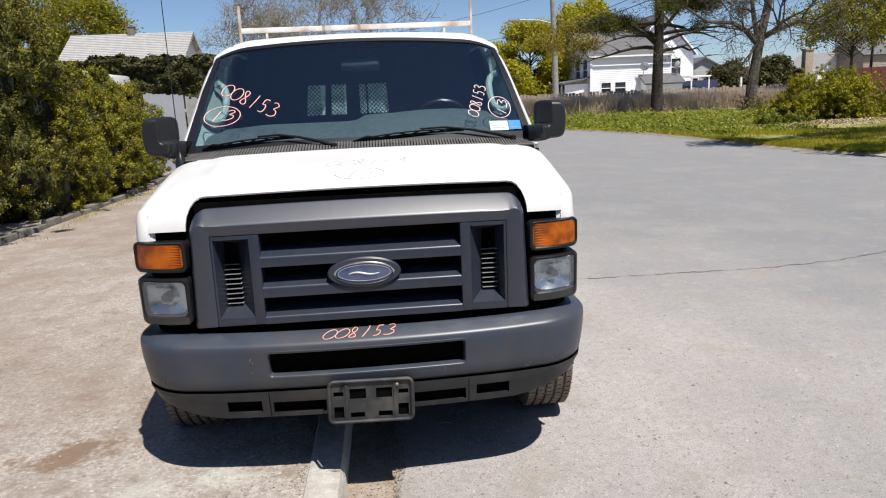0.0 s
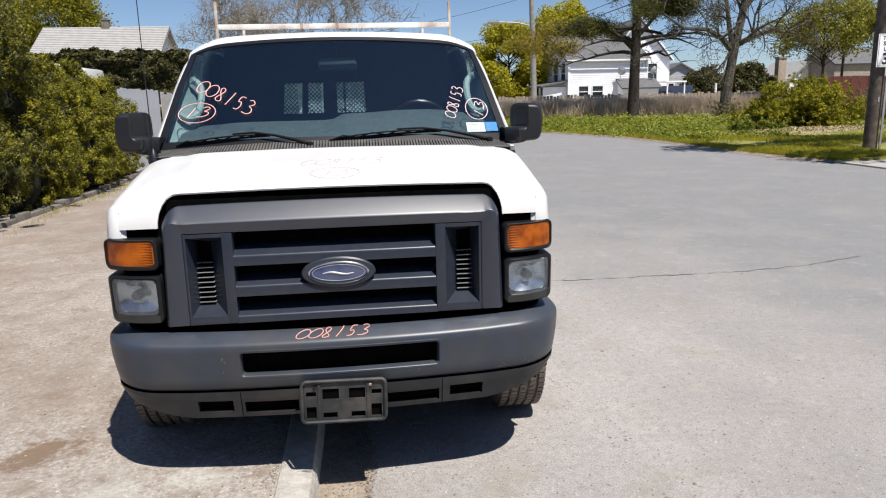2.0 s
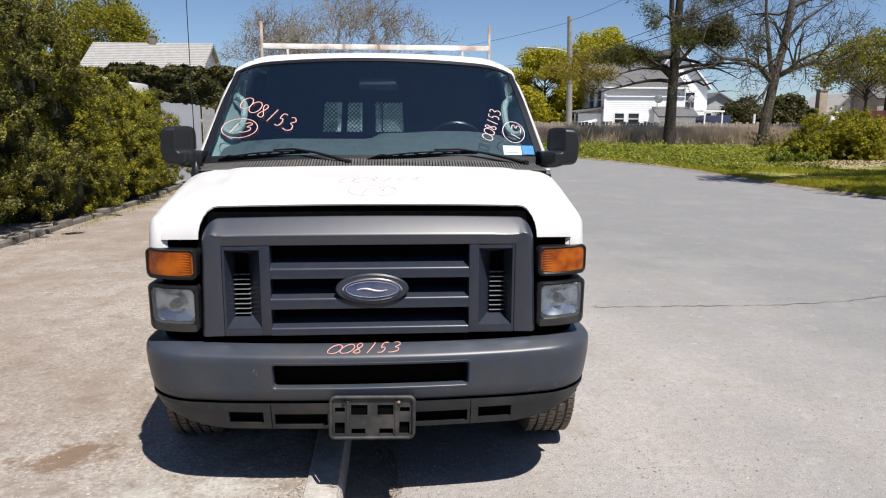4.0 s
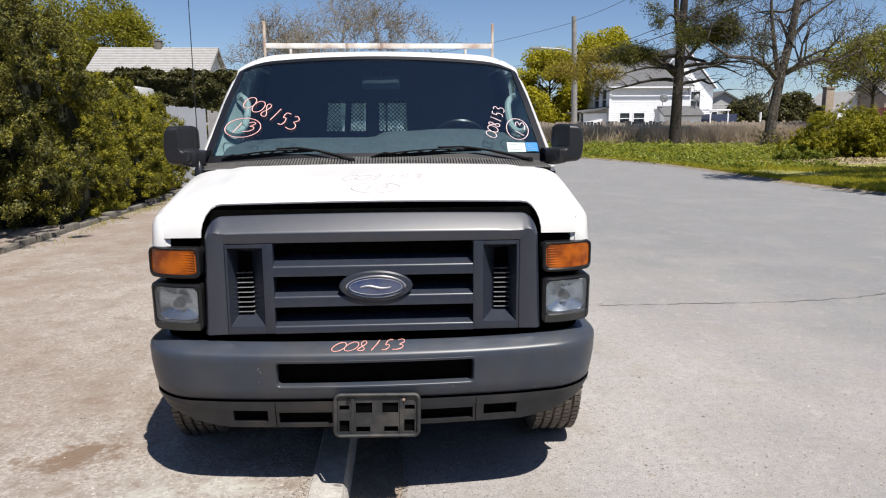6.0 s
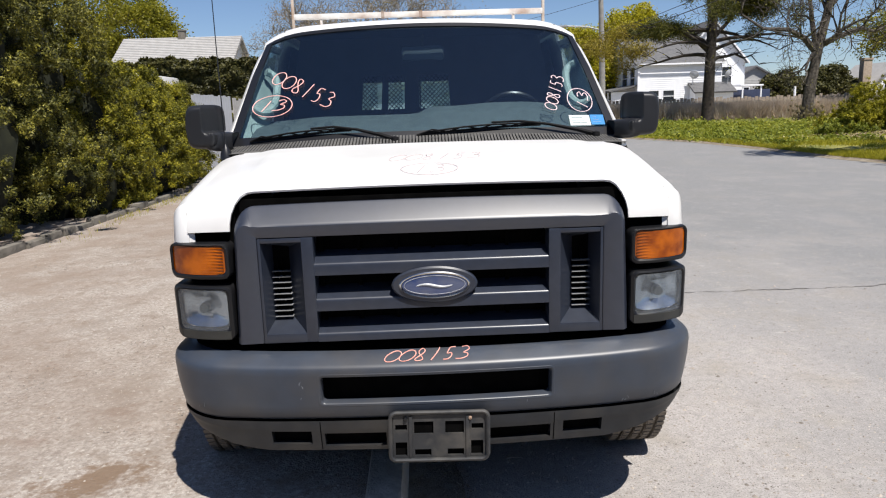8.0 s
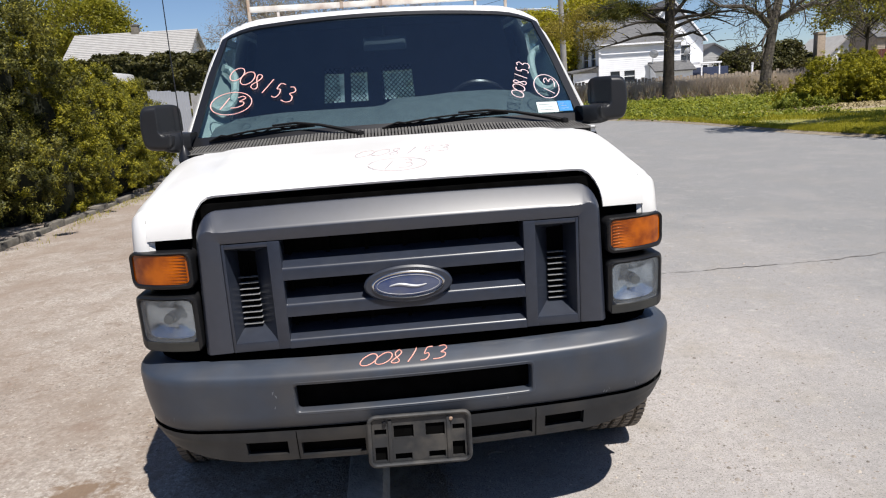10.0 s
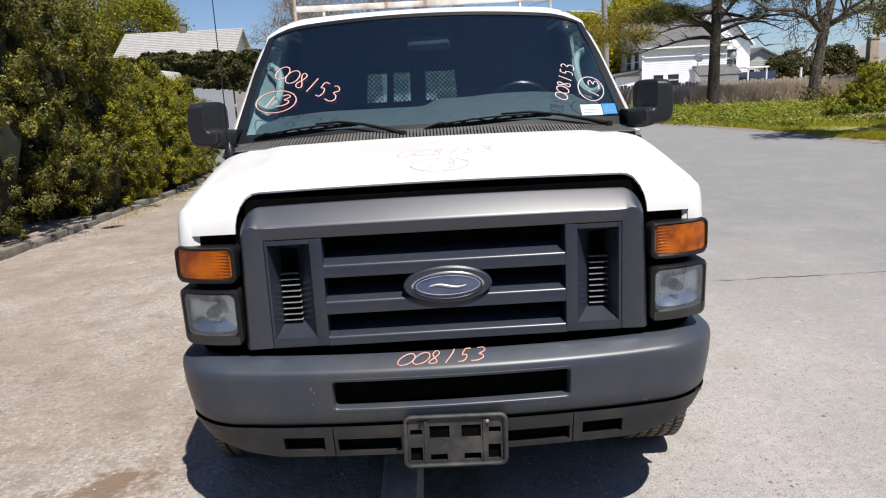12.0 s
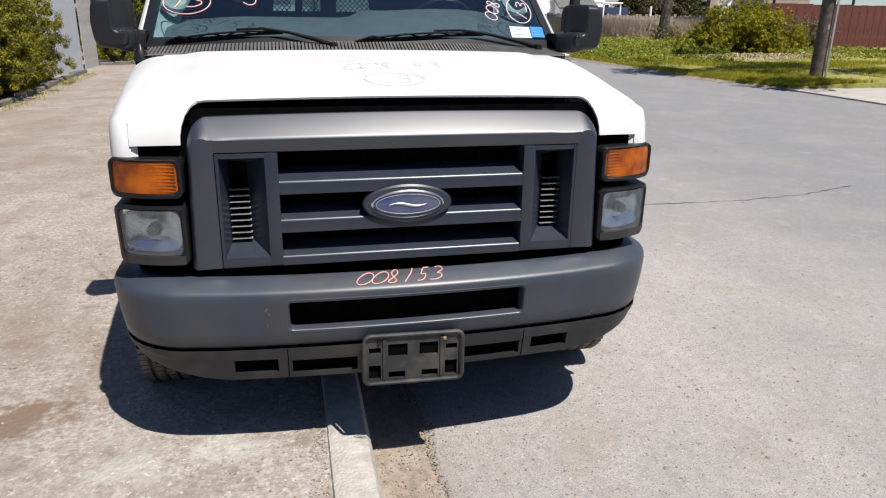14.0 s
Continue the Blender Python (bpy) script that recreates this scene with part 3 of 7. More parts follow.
def crack():
    bm = B()
    rows = []
    rng = random.Random(5)
    pts = [(0.6, 3.25), (1.4, 3.2), (2.0, 3.12), (2.6, 3.13), (3.4, 3.11), (4.2, 3.21), (4.95, 3.46)]
    for i in range(80):
        x = 0.6 + 4.35 * i / 79
        y = lerp(x, pts) + rng.uniform(-0.018, 0.018)
        w = 0.014 * rng.uniform(0.1, 1.0) * (0.6 + 0.5 * noise.noise((x * 2.3, 0, 6)))
        rows.append([(x, y - w, 0.003), (x, y + w, 0.003)])
    surf(bm, rows)
    single("road_crack", bm, M["tar"], "dark crack across the worn asphalt", "crack", "structure", smooth=False)


crack()


def pebbles():
    rng = np.random.default_rng(4)
    v, f = [], []
    base = np.array([(1, 0, 0), (0.3, 0.9, 0), (-0.8, 0.6, 0), (-0.7, -0.7, 0), (0.4, -0.9, 0), (0.1, 0, 0.7)])
    for k in range(30000):
        left = k < 16000
        if left:
            x, y = rng.uniform(-4.5, -0.32), rng.uniform(-1.2, 7)
        else:
            x, y = 0.13 + abs(rng.normal(0, 1.9)), rng.uniform(-1.2, 6)
        s = rng.uniform(0.0025, 0.0070) * (2.0 if rng.random() < 0.03 else 1)
        z = verge(x) if left else 0.0
        a = rng.uniform(0, 6.3)
        r = np.array([[math.cos(a), -math.sin(a), 0], [math.sin(a), math.cos(a), 0], [0, 0, 1]])
        p = (base * rng.uniform(0.6, 1.2, (6, 1))) @ r.T * s + (x, y, z)
        n = len(v)
        v.extend(p.tolist())
        f.extend([(n + i, n + (i + 1) % 5, n + 5) for i in range(5)])
    v2, f2 = [], []
    for k in range(2600):
        y = rng.uniform(-1.3, 1.6)
        x = -0.296 - abs(rng.normal(0, 0.028)) * (1.2 + noise.noise((y * 3, 0, 2)))
        s = rng.uniform(0.002, 0.007)
        p = (base * rng.uniform(0.6, 1.2, (6, 1))) * s + (x, y, 0.081)
        n = len(v2)
        v2.extend(p.tolist())
        f2.extend([(n + i, n + (i + 1) % 5, n + 5) for i in range(5)])
    for k in range(4200):
        y = rng.uniform(-1.3, 1.2)
        x = 0.085 + rng.normal(0, 0.055) if k % 3 else rng.uniform(-0.11, 0.16)
        if x < -0.11:
            continue
        s = rng.uniform(0.0015, 0.0055)
        p = (base * rng.uniform(0.6, 1.2, (6, 1))) * s + (x, y, -0.008 if x < 0.07 else -0.002)
        n = len(v2)
        v2.extend(p.tolist())
        f2.extend([(n + i, n + (i + 1) % 5, n + 5) for i in range(5)])
    soil = mat("soil_crumbs", (0.27, 0.225, 0.18), (0.16, 0.13, 0.10), 0.95, 9, island=0.5)
    tagged(new("soil_crumbs", raw("soil_crumbs", v2, f2, soil)), "crumbly soil and grit lying along the kerb and gutter", "soil", kind="stuff")
    tagged(new("pebbles", raw("pebbles", v, f, M["stone"])), "loose pale pebbles scattered on the gravel and road", "pebbles", kind="stuff")


pebbles()


# ---- hedges and trees ----
def hedge_points(rng, n, shape, lump=0.25, lscale=0.8):
    """Random places on and just under the skin of a hedge: shape(s, t) gives a place and an outward way."""
    pts, nrm = [], []
    for _ in range(n):
        p, q = shape(rng.random(), rng.random())
        k = noise.noise((p[0] * lscale, p[1] * lscale, p[2] * lscale)) + 0.5 * noise.noise((p[0] * lscale * 3, p[1] * lscale * 3, p[2] * lscale * 3))
        d = lump * k - abs(rng.normal(0, 0.09))
        pts.append((p[0] + q[0] * d, p[1] + q[1] * d, max(0.05, p[2] + q[2] * d)))
        nrm.append((q[0], q[1], q[2] + 0.5))
    return pts, nrm


def tri_mesh(name, v, material):
    """One triangle for each row of three places."""
    n = len(v)
    me = bpy.data.meshes.new(name)
    me.vertices.add(n * 3)
    me.vertices.foreach_set("co", np.ascontiguousarray(v).reshape(-1))
    me.loops.add(n * 3)
    me.loops.foreach_set("vertex_index", np.arange(n * 3))
    me.polygons.add(n)
    me.polygons.foreach_set("loop_start", np.arange(n) * 3)
    me.polygons.foreach_set("loop_total", np.full(n, 3))
    me.update(calc_edges=True)
    me.materials.append(material)
    return me


def unit(a):
    return a / (np.linalg.norm(a, axis=1, keepdims=True) + 1e-9)


def spray_crown(centres, ways, size, leaf, rng, per, radius, stretch=1.7):
    """Small pointed leaves gathered in puffs that swell up and outward."""
    m = len(centres)
    puff = radius * rng.uniform(0.55, 1.15, m)
    c = np.repeat(np.asarray(centres), per, axis=0)
    w = np.repeat(unit(np.asarray(ways, float)), per, axis=0)
    pr = np.repeat(puff, per)
    n = len(c)
    d = unit(w * 0.75 + unit(rng.normal(0, 1, (n, 3))))
    arm = pr * rng.uniform(0.35, 1.0, n) * (0.55 + 0.75 * np.clip((d * w).sum(1), 0, 1) ** 2)
    c = c + d * arm[:, None]
    skin = unit(d + rng.normal(0, 0.38, (n, 3)))
    a = unit(np.cross(skin, rng.normal(0, 1, (n, 3))))
    b = np.cross(skin, a)
    s = (size * rng.uniform(0.6, 1.4, n))[:, None]
    v = np.empty((n, 3, 3))
    v[:, 0], v[:, 1], v[:, 2] = c - b * s * 0.5, c + b * s * 0.5, c + a * s * stretch
    return tri_mesh("crown", v, leaf)


def conifer(name, label, x, y, h, r, leaf, seed, sprays=1000, per=44, size=0.025, radius=0.17, group="hedge along the gravel", base=0.0, pointed=3.0):
    """A dense upright conifer: trunk and an uneven crown of sprays."""
    rng = np.random.default_rng(seed)
    tr = thing(name, label, "tree", group)
    bm = B()
    tube(bm, [(x, y, base - 0.1), (x + 0.03, y, base + h * 0.5), (x, y, base + h * 0.93)], [0.09, 0.06, 0.012], 7)
    part("trunk", bm, M["bark"], tr)
    off = rng.uniform(0, 50, 3)

    def shape(s, t):
        a = s * 2 * math.pi
        z = h * t
        prof = min(1.0, (t + 0.10) / 0.25) ** 0.5 * (1 - t ** pointed) ** 0.7
        rr = r * max(0.06, prof)
        c, sn = math.cos(a), math.sin(a)
        bulge = 1 + 0.42 * noise.noise((off[0] + 1.6 * c, off[1] + 1.6 * sn, off[2] + z * 1.1)) + 0.42 * noise.noise((off[0] + 4 * c, off[1] + 4 * sn, z * 2.9)) + 0.15 * noise.noise((off[0] + 9 * c, off[1] + 9 * sn, z * 7))
        return (x + rr * bulge * c, y + rr * bulge * sn, base + z), (c, sn, 0)

    cs, ws = [], []
    for _ in range(sprays):
        t = rng.random() ** 0.9
        if t < 0.14 and rng.random() < 0.30:
            continue
        p, q = shape(rng.random(), t)
        g = noise.noise((p[0] * 2.3, p[1] * 2.3, p[2] * 1.9)) + 0.5 * noise.noise((p[0] * 5.5, p[1] * 5.5, p[2] * 4.5))
        dep = abs(rng.normal(0, 0.07)) - 0.60 * r * g
        cs.append((p[0] - q[0] * dep, p[1] - q[1] * dep, max(base + 0.03, p[2] + rng.normal(0, 0.04))))
        ws.append((q[0] * (0.75 - 0.5 * t), q[1] * (0.75 - 0.5 * t), 0.75 + 0.6 * t))
    for _ in range(10):
        cs.append((x + rng.normal(0, 0.10), y + rng.normal(0, 0.10), base + h * rng.uniform(0.95, 1.04)))
        ws.append((0, 0, 1.6))
    ob = new("crown", spray_crown(cs, ws, size, leaf, rng, per, radius))
    ob.parent = tr
    # smooth dark core: shade between the sprays, put into the colour
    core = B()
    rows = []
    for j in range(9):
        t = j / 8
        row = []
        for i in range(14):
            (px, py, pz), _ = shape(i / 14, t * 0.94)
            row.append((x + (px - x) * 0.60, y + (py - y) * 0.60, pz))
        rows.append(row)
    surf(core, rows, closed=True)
    part("inner_shade", core, M["core"], tr, "near-black core that stands for the shade inside the crown")
    return tr


rs = random.Random(11)
HY = 9.3
k = 0
while HY < 15.7:
    h = lerp(HY, [(9, 2.70), (11, 2.35), (12.5, 2.20), (14, 2.25), (17, 2.05)]) + rs.uniform(-0.22, 0.22)
    conifer("hedge_conifer", "yellow-green arborvitae growing in a dense row", -6.05 + lerp(HY, [(9, 0.40), (12, 0.34), (15, 0.08), (18, 0)]) + rs.uniform(-0.12, 0.12), HY, h, rs.uniform(0.62, 0.80), M["hedge_leaf"], 100 + k, sprays=470, per=165, size=0.0185, radius=0.145)
    HY += rs.uniform(0.72, 0.95)
    k += 1
for k, (x, y, h, r) in enumerate(((-6.15, 8.9, 4.6, 0.95), (-6.1, 7.0, 5.6, 1.1), (-6.0, 5.2, 4.6, 1.0), (-6.0, 3.8, 5.0, 1.0), (-7.3, 9.4, 4.3, 1.0), (-7.4, 11.2, 3.2, 0.9))):
    conifer("tall_conifer", "tall dark green conifer in the hedge row", x, y, h, r, M["ever_leaf"], 200 + k, sprays=1200 if y > 6 and x > -7 else 260, per=165, size=0.0185, radius=0.16, group="tall conifers", pointed=4.0)


for k, (x, y, h) in enumerate(((-5.25, 21.5, 2.35), (-4.45, 21.8, 2.15), (-3.6, 22.0, 2.25), (-2.7, 22.1, 2.1))):
    conifer("hedge_conifer", "yellow-green arborvitae at the end of the pale fence", x, y, h, 0.62, M["hedge_leaf"], 140 + k, sprays=330, per=120, size=0.026, radius=0.15)


def edging():
    ed = thing("hedge_edging", "low rough stone edging at the foot of the hedge", "edging", kind="structure")
    rng = random.Random(8)
    y = 2.0
    while y < 17.5:
        n = rng.uniform(0.3, 0.6)
        bm = B()
        q = lerp(y, [(2, 0.48), (11, 0.45), (15, 0.10), (18, 0.0)])
        box(bm, -5.46 + q + rng.uniform(-0.02, 0.02), -5.33 + q + rng.uniform(-0.02, 0.02), y, y + n - 0.02, -0.05, 0.10 + rng.uniform(-0.03, 0.02), 0.02)
        part("stone", bm, M["edging"], ed)
        y += n
    x = -5.75
    while x < -2.0:
        n = rng.uniform(0.3, 0.6)
        bm = B()
        box(bm, x, x + n - 0.02, 20.45 + 0.1 * (x + 5.7) + rng.uniform(-0.02, 0.02), 20.60 + 0.1 * (x + 5.7), -0.05, 0.11 + rng.uniform(-0.03, 0.02), 0.02)
        part("stone", bm, M["edging"], ed)
        x += n


edging()


def plank_fence(name, label, p0, p1, h, w, material, group="", gap=0.008, thick=0.02, base=0.0, rails=True, vary=0.0, seed=1):
    """A fence of upright boards between two places."""
    rng = random.Random(seed)
    fe = thing(name, label, "fence", group)
    a, b = Vector((*p0, base)), Vector((*p1, base))
    d = b - a
    n = int(d.length / w)
    d.normalize()
    ang = math.atan2(d.y, d.x)
    me = mesh_of("board", box(B(), 0, w - gap, -thick / 2, thick / 2, -0.1, h, 0.003), material)
    for i in range(n):
        ob = new("board", me)
        ob.parent = fe
        ob.matrix_basis = Matrix.Translation(a + d * w * i) @ Matrix.Rotation(ang, 4, "Z") @ Matrix.Diagonal((1, 1, 1 + rng.uniform(-vary, vary), 1))
    if rails:
        for z in (0.35, h * 0.8):
            bm = B()
            box(bm, 0, (b - a).length, thick / 2 + 0.002, thick / 2 + 0.05, z, z + 0.08, m=Matrix.Translation(a) @ Matrix.Rotation(ang, 4, "Z"))
            part("rail", bm, material, fe)
    return fe


plank_fence("pale_fence", "tall pale blue-white board fence beside the hedge", (-5.80, 15.7), (-5.68, 18.9), 2.08, 0.21, M["fence_white"], gap=0.012, vary=0.01)
plank_fence("board_fence", "weathered pale wooden fence", (-5.66, 19.0), (-5.62, 20.3), 2.0, 0.16, mat("bleached_wood", (0.43, 0.42, 0.405), (0.31, 0.30, 0.285), 0.9, 7, 8), vary=0.02, seed=2)


def long_hedge(name, label, x0, x1, y0, y1, h, leaf, n, size, seed, base=0.0):
    rng = np.random.default_rng(seed)

    def shape(s, t):
        w = rng.random()
        if w < 0.55:
            return (x0 + (x1 - x0) * s, y0 + 0.15 * math.sin(t * 3), base + h * t), (0, -1, 0.1)
        if w < 0.72:
            return (x1, y0 + (y1 - y0) * s, base + h * t), (1, 0, 0.1)
        return (x0 + (x1 - x0) * s, y0 + (y1 - y0) * t, base + h), (0, 0, 1)

    p, q = hedge_points(rng, n, shape, 0.34, 1.2)
    he = thing(name, label, "hedge")
    ob = new("foliage", leaf_mesh("foliage", p, q, size, leaf, rng, 1.8, 0.6))
    ob.parent = he
    # plain box in dark leaf colour stands in for the hedge's inner shade
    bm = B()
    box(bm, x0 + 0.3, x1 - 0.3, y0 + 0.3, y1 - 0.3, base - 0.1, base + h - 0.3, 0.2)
    part("inner_shade", bm, M["dark_leaf"], he, "dark box that stands for the shade inside the hedge")
    return he


long_hedge("clipped_hedge", "tall dark green clipped hedge behind the fence", -12.6, -3.4, 27.2, 29.2, 3.75, M["dark_leaf"], 70000, 0.08, 31)
long_hedge("far_hedge", "dark hedge closing the street behind the van", -10.0, 3.0, 47.2, 49.0, 3.3, M["spring_leaf"], 16000, 0.16, 32)
long_hedge("low_shrub", "small yellow-green shrub at the fence end", -7.2, -5.9, 23.0, 24.0, 1.5, M["hedge_leaf"], 9000, 0.06, 33)


def branchy(name, label, x, y, h, leaf, seed, bark="bark", spread=0.42, lean=0.0, trunk=0.2, fork=0.35, levels=4, kids=(3, 4), leaves=0, lsize=0.1, lspread=0.25,
            group="street trees", base=0.0, droop=0.0, shrink=0.66, twig=0.0, wob=1.0, limbs=()):
    """A tree by branching: tapered trunk, limbs, twigs and small leaves at the tips."""
    rng = np.random.default_rng(seed)
    bm = B()
    tips, dirs = [], []

    def grow(p, d, length, rad, lev):
        q, pts, rr = p.copy(), [p.copy()], [rad]
        steps = 4 if lev < 2 else 3
        for i in range(steps):
            d = (d + Vector(rng.normal(0, (0.13 + 0.04 * lev) * wob, 3)) + Vector((0, 0, 0.05 - droop * lev * 0.1))).normalized()
            q = q + d * (length / steps)
            pts.append(q.copy())
            rr.append(rad * (1 - 0.45 * (i + 1) / steps))
        tube(bm, pts, rr, 9 if lev == 0 else 6 if lev == 1 else 4 if lev < 4 else 3, cap=False)
        if lev >= levels:
            tips.append(q)
            dirs.append(d)
            return
        n = rng.integers(kids[0], kids[1] + 1)
        a0 = rng.uniform(0, 6.28)
        for k in range(n):
            a = a0 + k * 6.283 / n + rng.normal(0, 0.3)
            side = d.cross(Vector((math.cos(a), math.sin(a), 0.13))).normalized()
            nd = (d * (1 - spread) + side * (spread + rng.uniform(0, 0.25))).normalized()
            t = rng.uniform(0.55, 1.0) if k else 1.0
            j = min(len(pts) - 1, max(1, int(round(t * (len(pts) - 1)))))
            grow(pts[j], nd, length * shrink * rng.uniform(0.8, 1.2), max(rr[j] * 0.62, 0.008 + twig), lev + 1)
        if lev >= levels - 1:
            tips.append(q)
            dirs.append(d)

    p0 = Vector((x, y, base - 0.15))
    if limbs:
        # given trunk and main limbs, the rest growing out of them
        for pts, r0, r1 in limbs:
            pts = [Vector((x + a, y + b, base + c)) for a, b, c in pts]
            n = len(pts) - 1
            tube(bm, pts, [r0 + (r1 - r0) * i / n for i in range(n + 1)], 10 if r0 > 0.2 else 7)
            for i in range(1, n + 1):
                if pts[i].z < base + h * fork:
                    continue
                d = (pts[i] - pts[i - 1]).normalized()
                for k in range(2 if i < n else 4):
                    nd = (d * 0.5 + Vector(rng.normal(0, 0.55, 3)) + Vector((0, 0, 0.15))).normalized()
                    grow(pts[i], nd, h * 0.13 * rng.uniform(0.7, 1.3), max(0.03, (r0 + (r1 - r0) * i / n) * 0.5), 2)
    else:
        grow(p0, Vector((lean, 0, 1)).normalized(), h * fork, trunk, 0)
    tr = thing(name, label, "tree", group)
    part("trunk", bm, M[bark], tr)
    if leaves:
        c = [tuple(t) for t in tips]
        ob = new("crown", leaf_mesh("crown", c, [(0, 0, 1)] * len(c), lsize, leaf, rng, 1.5, 1.2, max(1, leaves // len(c)), lspread))
        ob.parent = tr
    return tr


def clump_tree(name, label, x, y, h, r, leaf, seed, n=14000, size=0.2, bark="bark", trunk=0.2, low=0.3, group="trees", base=0.0, holes=0.42, clumps=46):
    """A leafy tree: trunk, limbs and clumps of leaves with gaps between."""
    rng = np.random.default_rng(seed)
    tr = thing(name, label, "tree", group)
    bm = B()
    tube(bm, [(x, y, base - 0.2), (x + 0.1, y, base + h * low), (x - 0.05, y, base + h * 0.6), (x, y, base + h * 0.85)], [trunk, trunk * 0.8, trunk * 0.45, trunk * 0.12], 9)
    cl = []
    for k in range(clumps):
        a, t = rng.uniform(0, 6.28), rng.uniform(0, 1)
        z = base + h * (low + (1 - low) * t)
        rr = r * math.sin(math.pi * (0.18 + 0.72 * t)) * rng.uniform(0.35, 1.0) ** 0.6
        c = (x + rr * math.cos(a), y + rr * math.sin(a), z)
        cl.append((c, r * rng.uniform(0.17, 0.36)))
        tube(bm, [(x, y, z - rr * 0.5), ((x + c[0]) / 2, (y + c[1]) / 2, z - rr * 0.12), c], [trunk * 0.28, trunk * 0.14, 0.02], 5, cap=False)
    part("trunk", bm, M[bark], tr)
    pts, nr = [], []
    for i in range(n):
        c, s = cl[rng.integers(len(cl))]
        d = rng.normal(0, 1, 3)
        d /= np.linalg.norm(d)
        p = np.array(c) + d * s * rng.uniform(0.5, 1.08) * (1, 1, 0.75)
        if noise.noise((p[0] * 0.9, p[1] * 0.9, p[2] * 0.9)) < -holes:
            continue
        pts.append(p)
        nr.append(d + (0, 0, 0.4))
    ob = new("crown", leaf_mesh("crown", pts, nr, size, leaf, rng, 1.5, 0.7))
    ob.parent = tr
    return tr


# behind the van and on its hedge side
for k, (x, y, h, n) in enumerate(((-22.9, 57, 19.0, 40000), (-29.5, 57, 18.0, 14000))):
    branchy("spring_tree", "tall tree in fresh yellow-green spring leaf", x, y, h, M["leaf_pale"], 141 + k, bark="bark", spread=0.44, trunk=0.26, fork=0.28, levels=5, kids=(3, 4), leaves=n, lsize=0.125, lspread=0.34, shrink=0.70, twig=0.012, group="trees")
branchy("budding_tree", "bare tree just coming into bud", -2.6, 42, 17.5, M["bud_leaf"], 51, bark="bark_pale", spread=0.42, trunk=0.24, fork=0.20, levels=6, kids=(3, 4), leaves=17000, lsize=0.045, lspread=0.26, shrink=0.73, twig=0.011, wob=0.5)
branchy("budding_tree", "bare tree just coming into bud", -7.2, 47, 15.5, M["bud_leaf"], 52, bark="bark_pale", spread=0.42, trunk=0.2, fork=0.20, levels=6, kids=(3, 4), leaves=15000, lsize=0.045, lspread=0.26, shrink=0.73, twig=0.011, wob=0.5)
# beyond the bend
clump_tree("round_tree", "rounded tree with yellow-green spring leaves", 15.4, 70, 8.6, 4.4, M["spring_leaf"], 43, n=52000, size=0.15, low=0.10, holes=0.40, clumps=120)
clump_tree("round_tree", "rounded tree with yellow-green spring leaves", 25.6, 86, 12.6, 5.0, M["spring_leaf"], 44, n=26000, size=0.2, low=0.2, holes=0.6, clumps=100)
for k, (x, y, h, r) in enumerate(((35.2, 68, 3.8, 2.3), (37.2, 69, 4.1, 2.4), (39.4, 67, 4.3, 2.5), (41.4, 69, 4.1, 2.0))):
    clump_tree("dark_tree", "dark evergreen tree behind the fences", x, y, h, r, M["dark_leaf"], 45 + k, n=11000, size=0.16, low=0.1)
for k, (x, y, h, r) in enumerate(((30.6, 42, 6.7, 3.9), (36.4, 40, 7.8, 4.4), (33.4, 44, 7.6, 3.2))):
    clump_tree("young_tree", "spreading tree with thin olive-green spring leaves", x, y, h, r, M["olive_leaf"], 47 + k, n=20000, size=0.10, low=0.64, holes=0.04, clumps=60, trunk=0.10)
branchy("bare_street_tree", "bare dark street tree with a stout forked trunk", 21.3, 37, 13.0, M["olive_leaf"], 64, bark="bark_street", levels=5, kids=(3, 4), leaves=1500, lsize=0.06, lspread=0.25, shrink=0.72, spread=0.42, twig=0.005, fork=0.31,
        limbs=(([(0, 0, -0.2), (-0.05, 0, 0.4), (0.1, 0, 2.2), (0.4, 0, 4.3), (0.75, 0, 6.0), (1.0, 0, 8.0), (1.2, 0, 10.5)], 0.36, 0.15),
               ([(0.35, 0, 3.9), (-0.35, 0.1, 4.7), (-1.2, 0.2, 5.2), (-2.6, 0.3, 5.3), (-3.9, 0.2, 6.1)], 0.20, 0.05),
               ([(0.45, 0, 4.3), (1.4, -0.1, 4.75), (2.6, -0.2, 5.15), (3.4, 0, 4.95), (5.0, 0.1, 5.6)], 0.19, 0.05),
               ([(0.3, 0, 4.0), (0.0, 0.1, 5.6), (-0.3, 0.2, 7.6), (-0.5, 0.2, 10.0)], 0.17, 0.05),
               ([(0.8, 0, 6.2), (1.9, 0.2, 7.4), (3.4, 0.3, 8.4)], 0.13, 0.04)))
# never in view: this tree is added for its shadow along the lawn edge
branchy("unseen_shade_tree", "bare tree out of view, added to cast shade on the street lawn", 17.3, 10.6, 12.5, M["olive_leaf"], 171, bark="bark", spread=0.46, trunk=0.2, fork=0.62, levels=4, kids=(3, 4), leaves=4200, lsize=0.16, lspread=0.30, shrink=0.50, twig=0.010)


